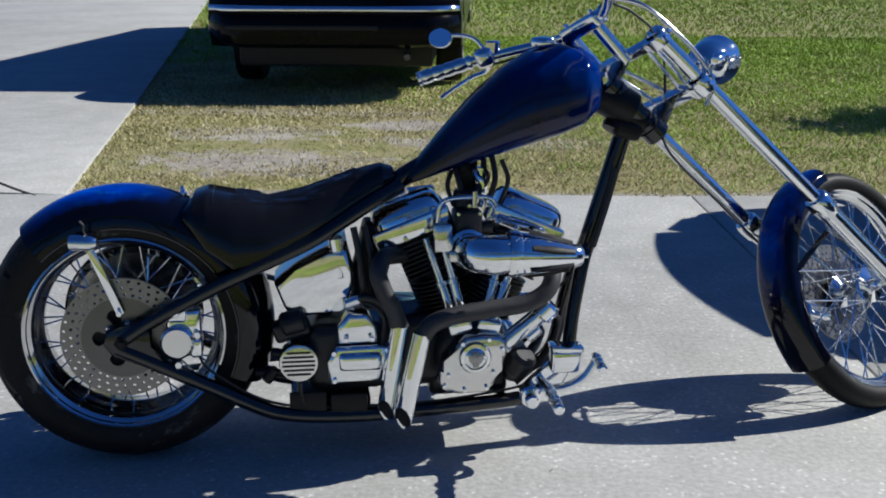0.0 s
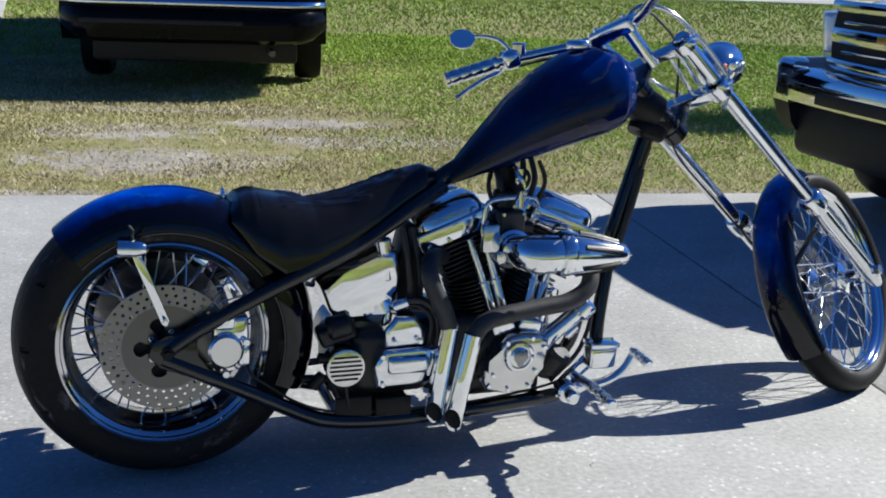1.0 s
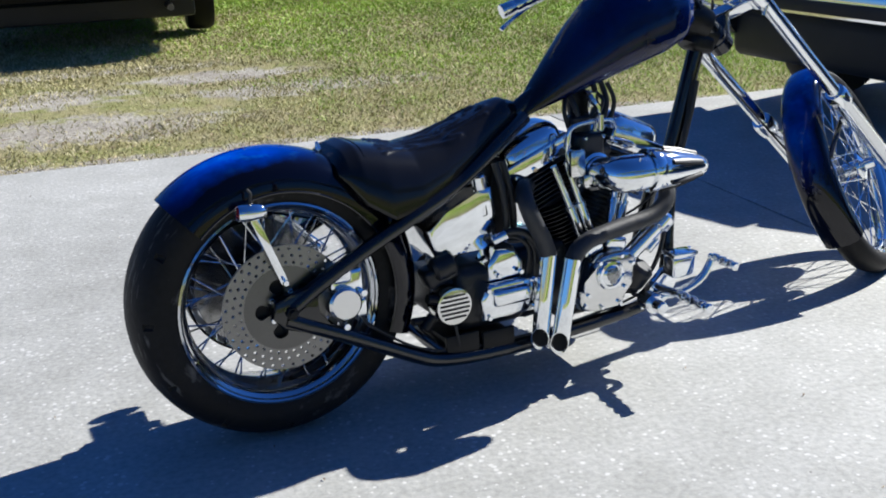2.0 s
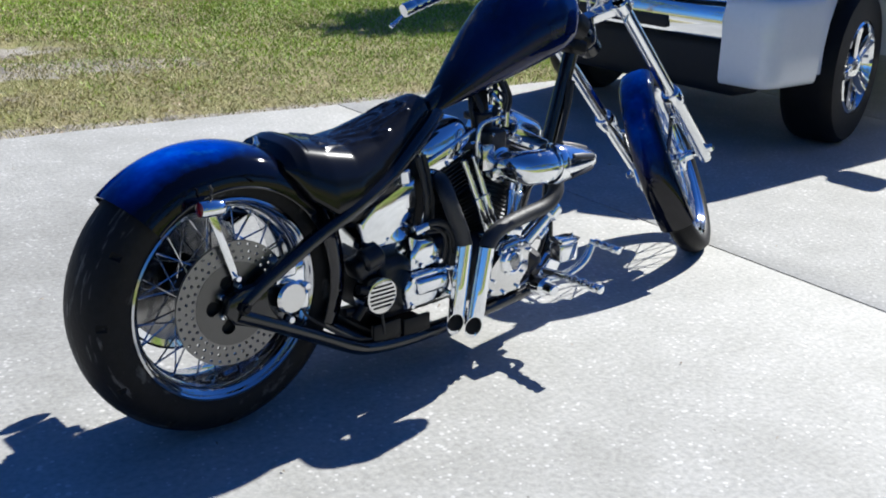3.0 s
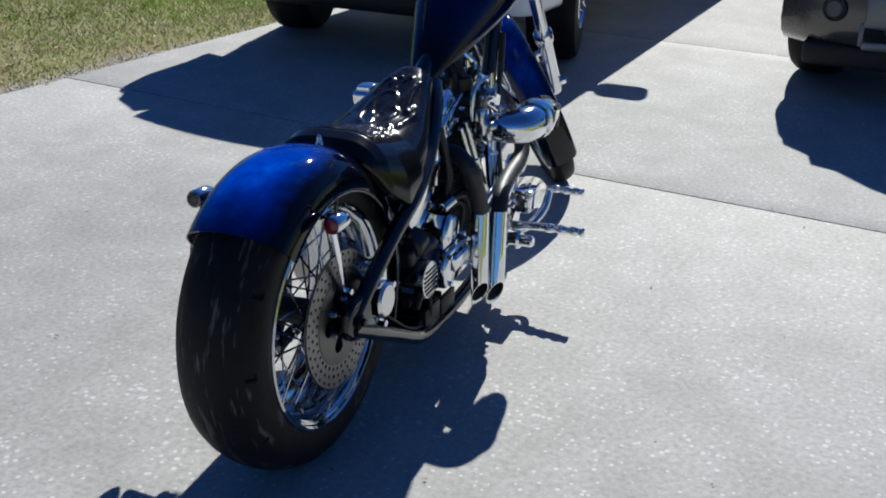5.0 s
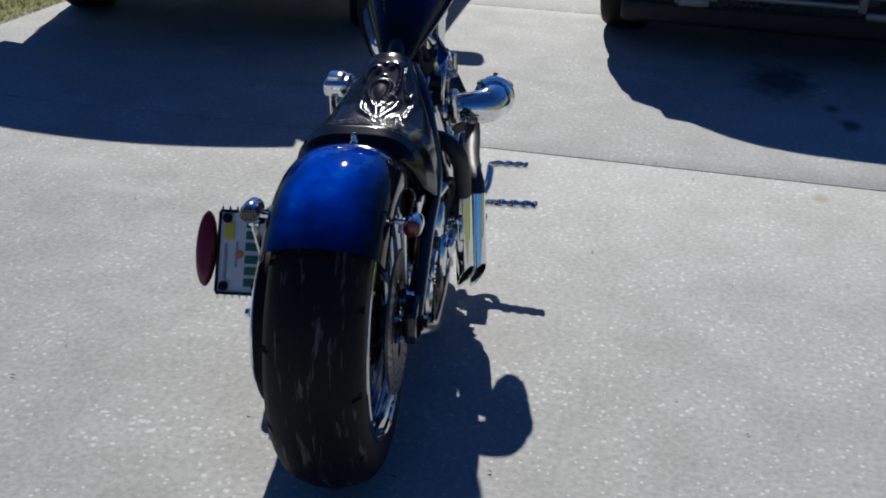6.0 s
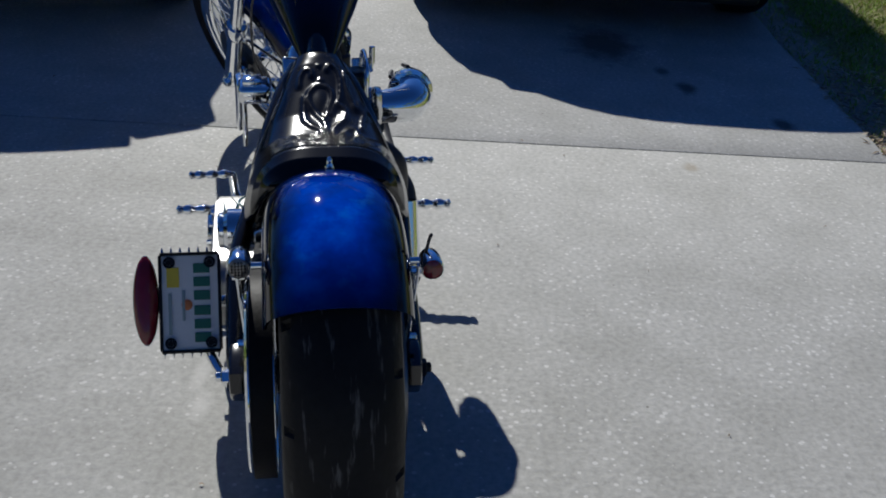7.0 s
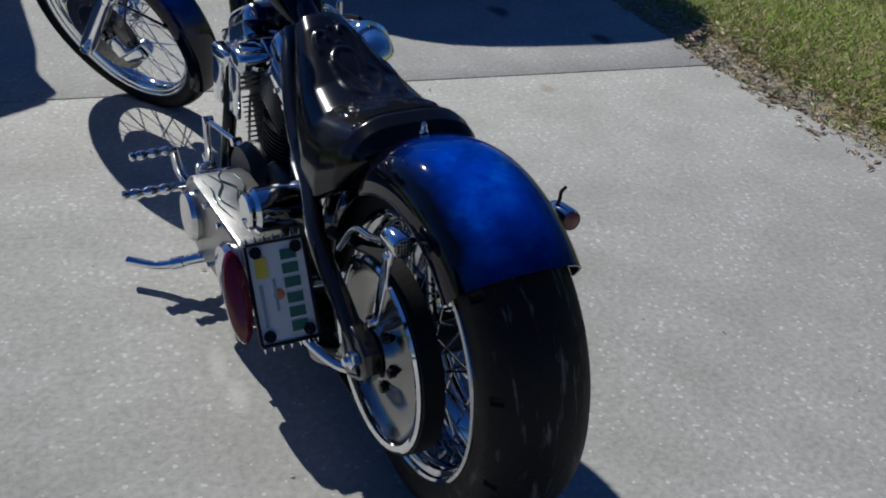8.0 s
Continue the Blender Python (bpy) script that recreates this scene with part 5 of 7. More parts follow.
# padded flames pressed up from under the leather: ridge lines and the swellings between them
FLAMES = [
    [(0.540, 0.044), (0.566, 0.042), (0.590, 0.032), (0.586, 0.018), (0.568, 0.018)],
    [(0.600, 0.002), (0.556, 0.000)],
    [(0.586, -0.013), (0.603, -0.021), (0.591, -0.033), (0.565, -0.039), (0.533, -0.039), (0.500, -0.035), (0.476, -0.025), (0.450, -0.016)],
    [(0.540, 0.002), (0.537, 0.012), (0.515, 0.026), (0.484, 0.025), (0.451, 0.012), (0.422, -0.001), (0.385, -0.006), (0.335, -0.006)],
    [(0.540, 0.002), (0.536, -0.010), (0.519, -0.020), (0.494, -0.019), (0.462, -0.010), (0.428, -0.004)],
    [(0.506, 0.034), (0.471, 0.036), (0.427, 0.034), (0.403, 0.020), (0.385, 0.004), (0.330, 0.006)],
    [(0.484, -0.030), (0.466, -0.045), (0.432, -0.042), (0.411, -0.028), (0.385, -0.018), (0.345, -0.022)],
    [(0.592, -0.050), (0.560, -0.049), (0.524, -0.054), (0.499, -0.060), (0.474, -0.067), (0.508, -0.077), (0.481, -0.086), (0.437, -0.077), (0.400, -0.073)],
    [(0.315, 0.085), (0.352, 0.078), (0.325, 0.070)],
    [(0.312, 0.060), (0.356, 0.056), (0.318, 0.046)],
    [(0.306, 0.036), (0.362, 0.030), (0.310, 0.018)],
    [(0.308, -0.034), (0.366, -0.036), (0.400, -0.058), (0.350, -0.070), (0.305, -0.088)],
    [(0.300, -0.050), (0.338, -0.058), (0.302, -0.066)],
]
PADS = [(0.494, 0.004, 0.036, 0.016), (0.446, -0.036, 0.020, 0.011), (0.640, 0.000, 0.022, 0.022), (0.478, -0.077, 0.018, 0.006)]
FINE = [np.array([(p.x, p.y) for p in spline([(x, y, 0) for x, y in line], 8)]) for line in FLAMES]


def relief(x, y):
    """How far the padding lifts the leather at x, y."""
    d = min(float(np.min((f[:, 0] - x) ** 2 + (f[:, 1] - y) ** 2)) for f in FINE)
    up = 0.0050 * math.exp(-d / 0.0044 ** 2)
    return up + sum(0.0030 * math.exp(-((x - cx) / lx) ** 2 - ((y - cy) / ly) ** 2) for cx, cy, lx, ly in PADS)


bm = bmesh.new()
rings = []
for k in range(141):
    x = SX[0] + (SX[-1] - SX[0]) * (0.5 - 0.5 * math.cos(math.pi * k / 140))
    zt, zb, w = lerp(SX, ST, x), lerp(SX, SB, x), lerp(SX, SW, x)
    top = []
    for j in range(-44, 45):
        u = math.sin(j / 44 * math.pi / 2)
        lift = relief(x, w * u) if 0.28 < x < 0.67 and abs(w * u) < 0.11 else 0.0
        top.append((x, w * u, zb + (zt - zb) * (max(0.0, 1 - abs(u) ** 3.2)) ** (1 / 2.2) + lift))
    under = [(x, w * 0.93 * u, max(zb + 0.008, zt - 0.075 - 0.02 * u * u) if abs(u) < 0.8 else zb - 0.004) for u in (0.98, 0.85, 0.6, 0.3, 0.0, -0.3, -0.6, -0.85, -0.98)]
    rings.append(top + under)
loft(bm, rings)
seat = part("seat", bm, M_LEATHER, bike, "black leather solo seat with raised padded flames", sharp=70)
bm = bmesh.new()
tube(bm, [(0.250, w, seat_z(0.250, w) - 0.0004) for w in np.linspace(-0.10, 0.10, 13)], 0.0022, 8, 3)
part("seat_piping", bm, M_LEATHER, seat, "stitched leather piping")

# ---- engine
CR = Vector((0.865, 0.0, 0.252))
bm = bmesh.new()
lathe(bm, [(0, -0.110), (0.070, -0.110), (0.085, -0.100), (0.100, -0.06), (0.108, 0.0), (0.105, 0.09), (0.095, 0.11), (0, 0.11)], 40, axes(CR, (0, 1, 0)))
box(bm, (0.20, 0.16, 0.06), pose(0.865, 0, 0.165), 0.015, 3)
engine = part("crankcase", bm, M_CASE, bike, "dark crankcase")
# cam cover on the right
bm = bmesh.new()
out = [(0.775, 0.205), (0.79, 0.178), (0.83, 0.170), (0.895, 0.172), (0.915, 0.19), (0.922, 0.235), (0.945, 0.262), (0.948, 0.30), (0.925, 0.318), (0.885, 0.322), (0.845, 0.318), (0.815, 0.295), (0.80, 0.25), (0.778, 0.235)]
prism(bm, out, -0.170, -0.115, bev=0.012, seg=3)
part("cam_cover", bm, M_POLISH, engine, "polished cam cover")
bm = bmesh.new()
lathe(bm, [(0.040, 0), (0.040, 0.006), (0.036, 0.011), (0.029, 0.012), (0.026, 0.009), (0.020, 0.013), (0, 0.016)], 36, axes((0.866, -0.170, 0.266), (0, -1, 0)))
round_cover = part("points_cover", bm, M_CHROME, bike, "round chrome points cover")
bm = bmesh.new()
lathe(bm, [(0.018, 0.0), (0.018, 0.005), (0.008, 0.008), (0, 0.008)], 20, axes((0.866, -0.183, 0.269), (0, -1, 0)))
box(bm, (0.016, 0.006, 0.014), pose(0.866, -0.186, 0.252), 0.003)
part("cover_emblem", bm, M_CAST, round_cover, "plain raised emblem")
bm = bmesh.new()
for x, z in ((0.79, 0.195), (0.84, 0.182), (0.895, 0.186), (0.912, 0.225), (0.934, 0.285), (0.90, 0.310), (0.835, 0.302), (0.80, 0.222)):
    rod(bm, (x, -0.166, z), (x, -0.178, z), 0.0055, 8)
pieces("cover_screw", bm, M_CHROME, round_cover)


def cylinder(base, lean, tag):
    """One cylinder of the V, with its head and rocker box. lean: degrees the cylinder tips forward."""
    m = Matrix.Translation(base) @ pose(0, 0, 0, 0, lean, 0)
    bm = bmesh.new()
    prof = [(0, 0.06), (0.056, 0.06)]
    for k in range(10):
        h = 0.098 + 0.0115 * k
        prof += [(0.054, h), (0.076, h + 0.001), (0.076, h + 0.004), (0.054, h + 0.005)]
    prof += [(0.056, 0.222), (0, 0.222)]
    lathe(bm, prof, 36, m)
    barrel = part("cylinder", bm, M_FIN, bike, "black finned cylinder")
    bm = bmesh.new()
    box(bm, (0.115, 0.105, 0.098), m @ pose(0, 0, 0.268), 0.01)
    head = part("cylinder_head", bm, M_FIN, barrel, "black finned cylinder head")
    bm = bmesh.new()
    for k in range(8):
        box(bm, (0.150, 0.140, 0.0055), m @ pose(0, 0, 0.226 + 0.012 * k), 0.002, 1)
    pieces("fin", bm, M_FIN, head)
    bm = bmesh.new()
    grow, shift = (1.02, -0.016) if lean < 0 else (0.98, 0.0)
    box(bm, (0.196 * grow, 0.152, 0.048), m @ pose(shift, 0, 0.345), 0.006, 3)
    rocker = part("rocker_box", bm, M_CHROME, bike, "chrome rocker box")
    bm = bmesh.new()
    rings = []
    for z, f, g in ((0.369, 0.97, 0.95), (0.386, 0.95, 0.91), (0.400, 0.88, 0.80), (0.408, 0.76, 0.64), (0.411, 0.55, 0.42)):
        ring = []
        for j in range(28):
            a = 2 * math.pi * j / 28
            ring.append(m @ Vector((shift + 0.094 * grow * f * math.copysign(abs(math.cos(a)) ** 0.45, math.cos(a)), 0.072 * g * math.copysign(abs(math.sin(a)) ** 0.45, math.sin(a)), z)))
        rings.append(ring)
    loft(bm, rings)
    part("rocker_cover", bm, M_CHROME, rocker, "domed chrome rocker cover", sharp=55)
    bm = bmesh.new()
    for x in (-0.075, -0.025, 0.03, 0.078):
        for s in (-1, 1):
            rod(bm, m @ Vector((shift + x * grow, s * 0.074, 0.330)), m @ Vector((shift + x * grow, s * 0.082, 0.330)), 0.006, 8)
    pieces("rocker_bolt", bm, M_CHROME, rocker)


cylinder(CR, -21.0, "rear")
cylinder(CR + Vector((0.005, 0, 0)), 24.0, "front")
# pushrod tubes on the right
for (b0, t0) in (((0.822, 0.338), (0.755, 0.548)), ((0.846, 0.346), (0.792, 0.556)), ((0.895, 0.346), (0.950, 0.540)), ((0.918, 0.338), (0.987, 0.528))):
    bm = bmesh.new()
    p0, p1 = Vector((b0[0], -0.125, b0[1])), Vector((t0[0], -0.088, t0[1]))
    rod(bm, p0, p0.lerp(p1, 0.5), 0.0125, 14)
    rod(bm, p0.lerp(p1, 0.45), p1, 0.0098, 14)
    rod(bm, p0.lerp(p1, 0.44), p0.lerp(p1, 0.5), 0.015, 14)
    part("pushrod_tube", bm, M_CHROME, bike, "chrome pushrod tube")
bm = bmesh.new()
for x in (0.834, 0.906):
    box(bm, (0.06, 0.05, 0.035), pose(x, -0.122, 0.335, 0, 15 if x > 0.87 else -15, 0), 0.008, 3)
pieces("tappet_block", bm, M_CHROME, bike, "chrome tappet blocks")
# oil pump and filter fittings ahead of the crankcase
bm = bmesh.new()
rod(bm, (0.945, -0.13, 0.285), (1.045, -0.145, 0.372), 0.022, 20, 0.005)
rod(bm, (1.028, -0.142, 0.355), (1.062, -0.146, 0.388), 0.030, 22, 0.008)
rod(bm, (0.925, -0.12, 0.30), (0.96, -0.14, 0.27), 0.013, 14)
rod(bm, (1.00, -0.14, 0.30), (1.03, -0.14, 0.325), 0.016, 14)
part("oil_filter_housing", bm, M_CHROME, bike, "chrome oil fittings")
bm = bmesh.new()
rod(bm, (0.975, -0.1, 0.20), (1.0, -0.13, 0.255), 0.035, 20, 0.01)
box(bm, (0.05, 0.10, 0.09), pose(0.985, -0.06, 0.215, 0, 15, 0), 0.012, 3)
part("oil_pump", bm, M_CASE, bike, "dark cast oil pump")

bm = bmesh.new()
box(bm, (0.052, 0.030, 0.110), pose(0.872, -0.020, 0.682, 0, -8, 0), 0.008, 2)
box(bm, (0.030, 0.080, 0.022), pose(0.868, -0.020, 0.640), 0.006, 2)
part("motor_mount", bm, M_SATIN, bike, "black upper motor mount")
for pts in ([(0.905, -0.045, 0.735), (0.900, -0.062, 0.690), (0.880, -0.068, 0.645)], [(0.925, -0.045, 0.740), (0.930, -0.066, 0.690), (0.915, -0.072, 0.640)], [(0.835, -0.035, 0.715), (0.842, -0.058, 0.680), (0.850, -0.064, 0.640)]):
    bm = bmesh.new()
    tube(bm, pts, 0.0075, 10)
    part("fuel_hose", bm, M_HOSE, bike, "black fuel hose")

# ---- carburettor and air intake
bm = bmesh.new()
box(bm, (0.070, 0.070, 0.070), pose(0.858, -0.080, 0.585), 0.012, 3)
rod(bm, (0.858, -0.05, 0.60), (0.858, -0.05, 0.66), 0.03, 20, 0.006)
rod(bm, (0.80, -0.085, 0.57), (0.92, -0.085, 0.57), 0.016, 14)
carb = part("carburettor", bm, M_CASE, bike, "dark carburettor")
bm = bmesh.new()
box(bm, (0.045, 0.025, 0.07), pose(0.792, -0.135, 0.56, 0, 0, 0), 0.008, 2)
box(bm, (0.06, 0.03, 0.03), pose(0.835, -0.135, 0.515, 0, 0, 0), 0.008, 2)
rod(bm, (0.87, -0.13, 0.63), (0.87, -0.13, 0.67), 0.007, 10)
for x, z in ((0.832, 0.612), (0.884, 0.612), (0.834, 0.560), (0.884, 0.560), (0.858, 0.632)):
    rod(bm, (x, -0.112, z), (x, -0.122, z), 0.005, 8)
rod(bm, (0.90, -0.10, 0.60), (0.925, -0.10, 0.60), 0.011, 12)
box(bm, (0.010, 0.05, 0.035), pose(0.905, -0.11, 0.615, 0, 20, 0), 0.003, 1)
pieces("carb_bracket", bm, M_POLISH, carb, "bright bracket")
bm = bmesh.new()
tube(bm, [(0.785, -0.11, 0.56), (0.785, -0.112, 0.62), (0.80, -0.112, 0.645), (0.86, -0.112, 0.652), (0.91, -0.112, 0.648), (0.925, -0.11, 0.625)], 0.0062, 10)
part("intake_hoop", bm, M_CHROME, bike, "chrome support hoop")
bm = bmesh.new()
tube(bm, [(0.855, -0.10, 0.528), (0.855, -0.140, 0.530), (0.858, -0.185, 0.532), (0.872, -0.215, 0.534), (0.905, -0.229, 0.536), (0.945, -0.230, 0.537)], [0.034, 0.037, 0.042, 0.046, 0.046, 0.044], 28, 8)
lathe(bm, [(0.040, 0), (0.048, 0.004), (0.048, 0.012), (0.040, 0.016)], 32, axes((0.855, -0.118, 0.528), (0, -1, 0)), True)
elbow = part("intake_elbow", bm, M_CHROME, bike, "chrome intake elbow", sharp=50)
CN = axes((0.938, -0.230, 0.538), (1, 0.02, -0.07), (0, 0, 1)) @ Matrix.Diagonal((0.98, 0.98, 0.92, 1))
bm = bmesh.new()
lathe(bm, [(0.044, 0), (0.051, 0.002), (0.053, 0.010), (0.052, 0.035), (0.047, 0.075), (0.038, 0.125), (0.029, 0.165), (0.024, 0.183), (0.018, 0.190), (0, 0.191)], 36, CN)
part("intake_cone", bm, M_CHROME, elbow, "chrome ribbed intake cone")
bm = bmesh.new()
for a in range(0, 360, 60):
    p0 = CN @ Vector((0.0515 * math.cos(radians(a)), 0.0515 * math.sin(radians(a)), 0.045))
    p1 = CN @ Vector((0.031 * math.cos(radians(a)), 0.031 * math.sin(radians(a)), 0.160))
    tube(bm, [p0, (p0 + p1) / 2, p1], [0.0075, 0.0105, 0.0070], 8, 3, 0.6)
pieces("cone_slot", bm, M_SATIN, elbow, "black cone slots")
bm = bmesh.new()
lathe(bm, [(0.046, -0.010), (0.0545, -0.008), (0.0560, 0.000), (0.0560, 0.016), (0.0540, 0.022), (0.046, 0.022)], 36, CN, True)
part("cone_collar", bm, M_CHROME, elbow, "chrome collar ring")
bm = bmesh.new()
rod(bm, CN @ Vector((0, 0, 0.185)), CN @ Vector((0, 0, 0.205)), 0.004, 10)
part("cone_tip", bm, M_CHROME, elbow)

# ---- exhausts
bm = bmesh.new()
tube(bm, [(0.70, -0.05, 0.500), (0.652, -0.118, 0.510), (0.634, -0.160, 0.486), (0.646, -0.172, 0.442), (0.668, -0.174, 0.396), (0.684, -0.174, 0.350)], 0.0215, 18)
part("rear_header", bm, M_WRAP, bike, "black exhaust header")
bm = bmesh.new()
tube(bm, [(1.03, -0.05, 0.475), (1.056, -0.095, 0.480), (1.062, -0.138, 0.464), (1.044, -0.162, 0.426), (0.990, -0.170, 0.398), (0.900, -0.176, 0.388), (0.805, -0.188, 0.378), (0.757, -0.200, 0.364), (0.733, -0.205, 0.338)], 0.0218, 18)
part("front_header", bm, M_WRAP, bike, "black exhaust header")


CUT_X, CUT_Y = 1.20, 0.90


def tip(p0, p1):
    """An open chrome tail pipe with a slanted end."""
    p0, p1 = Vector(p0), Vector(p1)
    m = axes(p0, p1 - p0, (0, 1, 0))
    h, n = (p1 - p0).length, 28
    bm = bmesh.new()

    def ring(r, z, cut):
        out = []
        for k in range(n):
            a = 2 * math.pi * k / n
            q = Vector((r * math.cos(a), r * math.sin(a), z))
            if cut:
                q.z += r * (CUT_X * math.cos(a) + CUT_Y * math.sin(a))
            out.append(m @ q)
        return out

    loft(bm, [ring(0.0185, 0.0, 0), ring(0.0222, 0.001, 0), ring(0.0226, h * 0.5, 0), ring(0.0228, h, 1), ring(0.0206, h, 1), ring(0.0206, h - 0.012, 1)], caps=False)
    pipe = part("exhaust_tip", bm, M_CHROME, bike, "chrome slash-cut exhaust tip")
    bm = bmesh.new()
    loft(bm, [ring(0.0205, h - 0.006, 1), ring(0.0202, h * 0.7, 0), ring(0.0190, h * 0.3, 0), ring(0.004, h * 0.28, 0)], caps=False)
    part("exhaust_bore", bm, M_DARK, pipe, "sooty pipe bore")


tip((0.684, -0.174, 0.356), (0.646, -0.186, 0.144))
tip((0.733, -0.205, 0.344), (0.684, -0.215, 0.134))

# ---- gearbox
bm = bmesh.new()
box(bm, (0.20, 0.20, 0.17), pose(0.56, -0.01, 0.255), 0.03, 4)
gearbox = part("gearbox", bm, M_CASE, bike, "dark gearbox case")
# added dark block that hides the lit ground between gearbox and crankcase
bm = bmesh.new()
box(bm, (0.17, 0.17, 0.19), pose(0.722, 0.0, 0.255, 0, -4, 0), 0.03, 3)
part("case_filler", bm, M_CASE, gearbox, "dark filler block between gearbox and crankcase")
bm = bmesh.new()
prism(bm, [(0.512, 0.205), (0.665, 0.208), (0.67, 0.24), (0.655, 0.30), (0.53, 0.298), (0.508, 0.26)], -0.150, -0.105, bev=0.010, seg=3)
box(bm, (0.105, 0.03, 0.045), pose(0.588, -0.150, 0.262), 0.012, 3)
part("gearbox_cover", bm, M_CHROME, gearbox, "chrome gearbox side cover")
bm = bmesh.new()
prism(bm, [(0.535, 0.30), (0.635, 0.302), (0.632, 0.345), (0.61, 0.378), (0.56, 0.378), (0.535, 0.345)], -0.140, -0.06, bev=0.012, seg=3)
part("gearbox_top_cover", bm, M_CHROME, gearbox, "chrome gearbox top cover")
bm = bmesh.new()
for x, z in ((0.525, 0.215), (0.66, 0.218), (0.525, 0.285), (0.655, 0.29), (0.555, 0.318), (0.617, 0.318)):
    rod(bm, (x, -0.146, z), (x, -0.158, z), 0.0065, 8)
pieces("gearbox_bolt", bm, M_CHROME, gearbox)
END = axes((0.440, -0.128, 0.258), (0, -1, 0), (1, 0, 0))
bm = bmesh.new()
lathe(bm, [(0.0, -0.05), (0.046, -0.05), (0.048, 0.0), (0.046, 0.008), (0.038, 0.010), (0, 0.010)], 40, END)
end_cover = part("slotted_cover", bm, M_POLISH, bike, "round slotted aluminium end cover")
for k in range(6):
    u = -0.0275 + 0.011 * k
    w = math.sqrt(0.040 ** 2 - u ** 2)
    bm = bmesh.new()
    box(bm, (2 * w, 0.003, 0.0050), pose(0.440, -0.1385, 0.258 + u, 0, 0, 0), 0.001, 1)
    part("slot", bm, M_DARK, end_cover, "dark slot")
bm = bmesh.new()
box(bm, (0.10, 0.18, 0.11), pose(0.465, 0.0, 0.262), 0.02, 3)
rod(bm, (0.40, -0.1, 0.345), (0.46, -0.1, 0.36), 0.03, 18, 0.008)
box(bm, (0.09, 0.06, 0.05), pose(0.425, -0.085, 0.335, 0, -18, 0), 0.012, 3)
part("starter_drive", bm, M_CASE, bike, "dark starter housing")
bm = bmesh.new()
rod(bm, (0.36, -0.127, 0.215), (0.385, -0.130, 0.245), 0.014, 12)
rod(bm, (0.335, -0.118, 0.235), (0.46, -0.118, 0.225), 0.010, 12)
rod(bm, (0.375, -0.12, 0.285), (0.40, -0.12, 0.280), 0.012, 12)
pieces("belt_adjuster", bm, M_SATIN, bike, "black adjuster fittings")
bm = bmesh.new()
tube(bm, [(0.44, -0.135, 0.21), (0.445, -0.135, 0.175), (0.45, -0.13, 0.15), (0.46, -0.12, 0.14)], 0.004, 8)
tube(bm, [(0.60, -0.12, 0.39), (0.65, -0.14, 0.385), (0.665, -0.14, 0.34), (0.66, -0.13, 0.28)], 0.006, 8)
tube(bm, [(0.585, -0.11, 0.40), (0.62, -0.135, 0.40), (0.648, -0.14, 0.365), (0.645, -0.13, 0.30)], 0.006, 8)
pieces("hose", bm, M_HOSE, bike, "black rubber hoses")

# ---- oil tank between the rails
bm = bmesh.new()
front = [(0.388, 0.448), (0.440, 0.484), (0.520, 0.522), (0.566, 0.538), (0.582, 0.470), (0.580, 0.388), (0.545, 0.376), (0.428, 0.357), (0.408, 0.39)]
prism(bm, front, -0.118, 0.10, bev=0.016, seg=4)
for v in bm.verts:
    if v.co.y < 0:
        v.co.y += 0.105 * (0.54 - v.co.z)
oil_tank = part("oil_tank", bm, M_CHROME, bike, "mirror chrome oil tank", sharp=50)
bm = bmesh.new()
rod(bm, (0.542, -0.10, 0.525), (0.536, -0.10, 0.562), 0.018, 22, 0.004)
rod(bm, (0.546, -0.10, 0.46), (0.543, -0.10, 0.53), 0.013, 16, 0.003)
part("oil_cap", bm, M_CHROME, oil_tank, "chrome filler cap")

# added black block, keeps sunlit concrete from showing through behind the cylinder
bm = bmesh.new()
box(bm, (0.085, 0.10, 0.19), pose(0.630, 0.0, 0.480, 0, 14, 0), 0.012, 2)
part("gap_filler", bm, M_SATIN, bike, "black filler box behind the cylinder")

bm = bmesh.new()
tube(bm, [(0.565, -0.122, 0.402), (0.598, -0.138, 0.418), (0.632, -0.148, 0.412), (0.666, -0.148, 0.376), (0.682, -0.142, 0.325)], 0.0095, 12)
part("oil_line", bm, M_HOSE, bike, "black oil line")
bm = bmesh.new()
rod(bm, (0.560, -0.120, 0.398), (0.592, -0.136, 0.414), 0.0125, 14)
part("oil_fitting", bm, M_CHROME, bike, "chrome hose fitting")
for x, y in ((0.592, -0.105), (0.618, -0.095)):
    bm = bmesh.new()
    tube(bm, [(x - 0.012, y, 0.585), (x, y - 0.012, 0.520), (x + 0.006, y - 0.016, 0.460), (x + 0.010, y - 0.008, 0.400)], 0.0085, 10)
    part("oil_hose", bm, M_HOSE, bike, "black oil hose")

# ---- primary drive on the left
bm = bmesh.new()
out = arch(0.812, 0.232, 0.088, -100, 95, 18) + arch(0.515, 0.245, 0.080, 98, 262, 18)
prism(bm, out, 0.115, 0.240, bev=0.010, seg=3)
primary = part("primary_cover", bm, M_BRUSHED, bike, "brushed aluminium primary drive cover")
bm = bmesh.new()
lathe(bm, [(0.066, 0), (0.068, 0.012), (0.060, 0.024), (0.035, 0.028), (0, 0.028)], 36, axes((0.515, 0.240, 0.245), (0, 1, 0)))
lathe(bm, [(0.058, 0), (0.060, 0.010), (0.052, 0.020), (0.0, 0.023)], 32, axes((0.812, 0.240, 0.232), (0, 1, 0)))
pieces("clutch_cover", bm, M_POLISH, primary, "domed polished cover")
bm = bmesh.new()
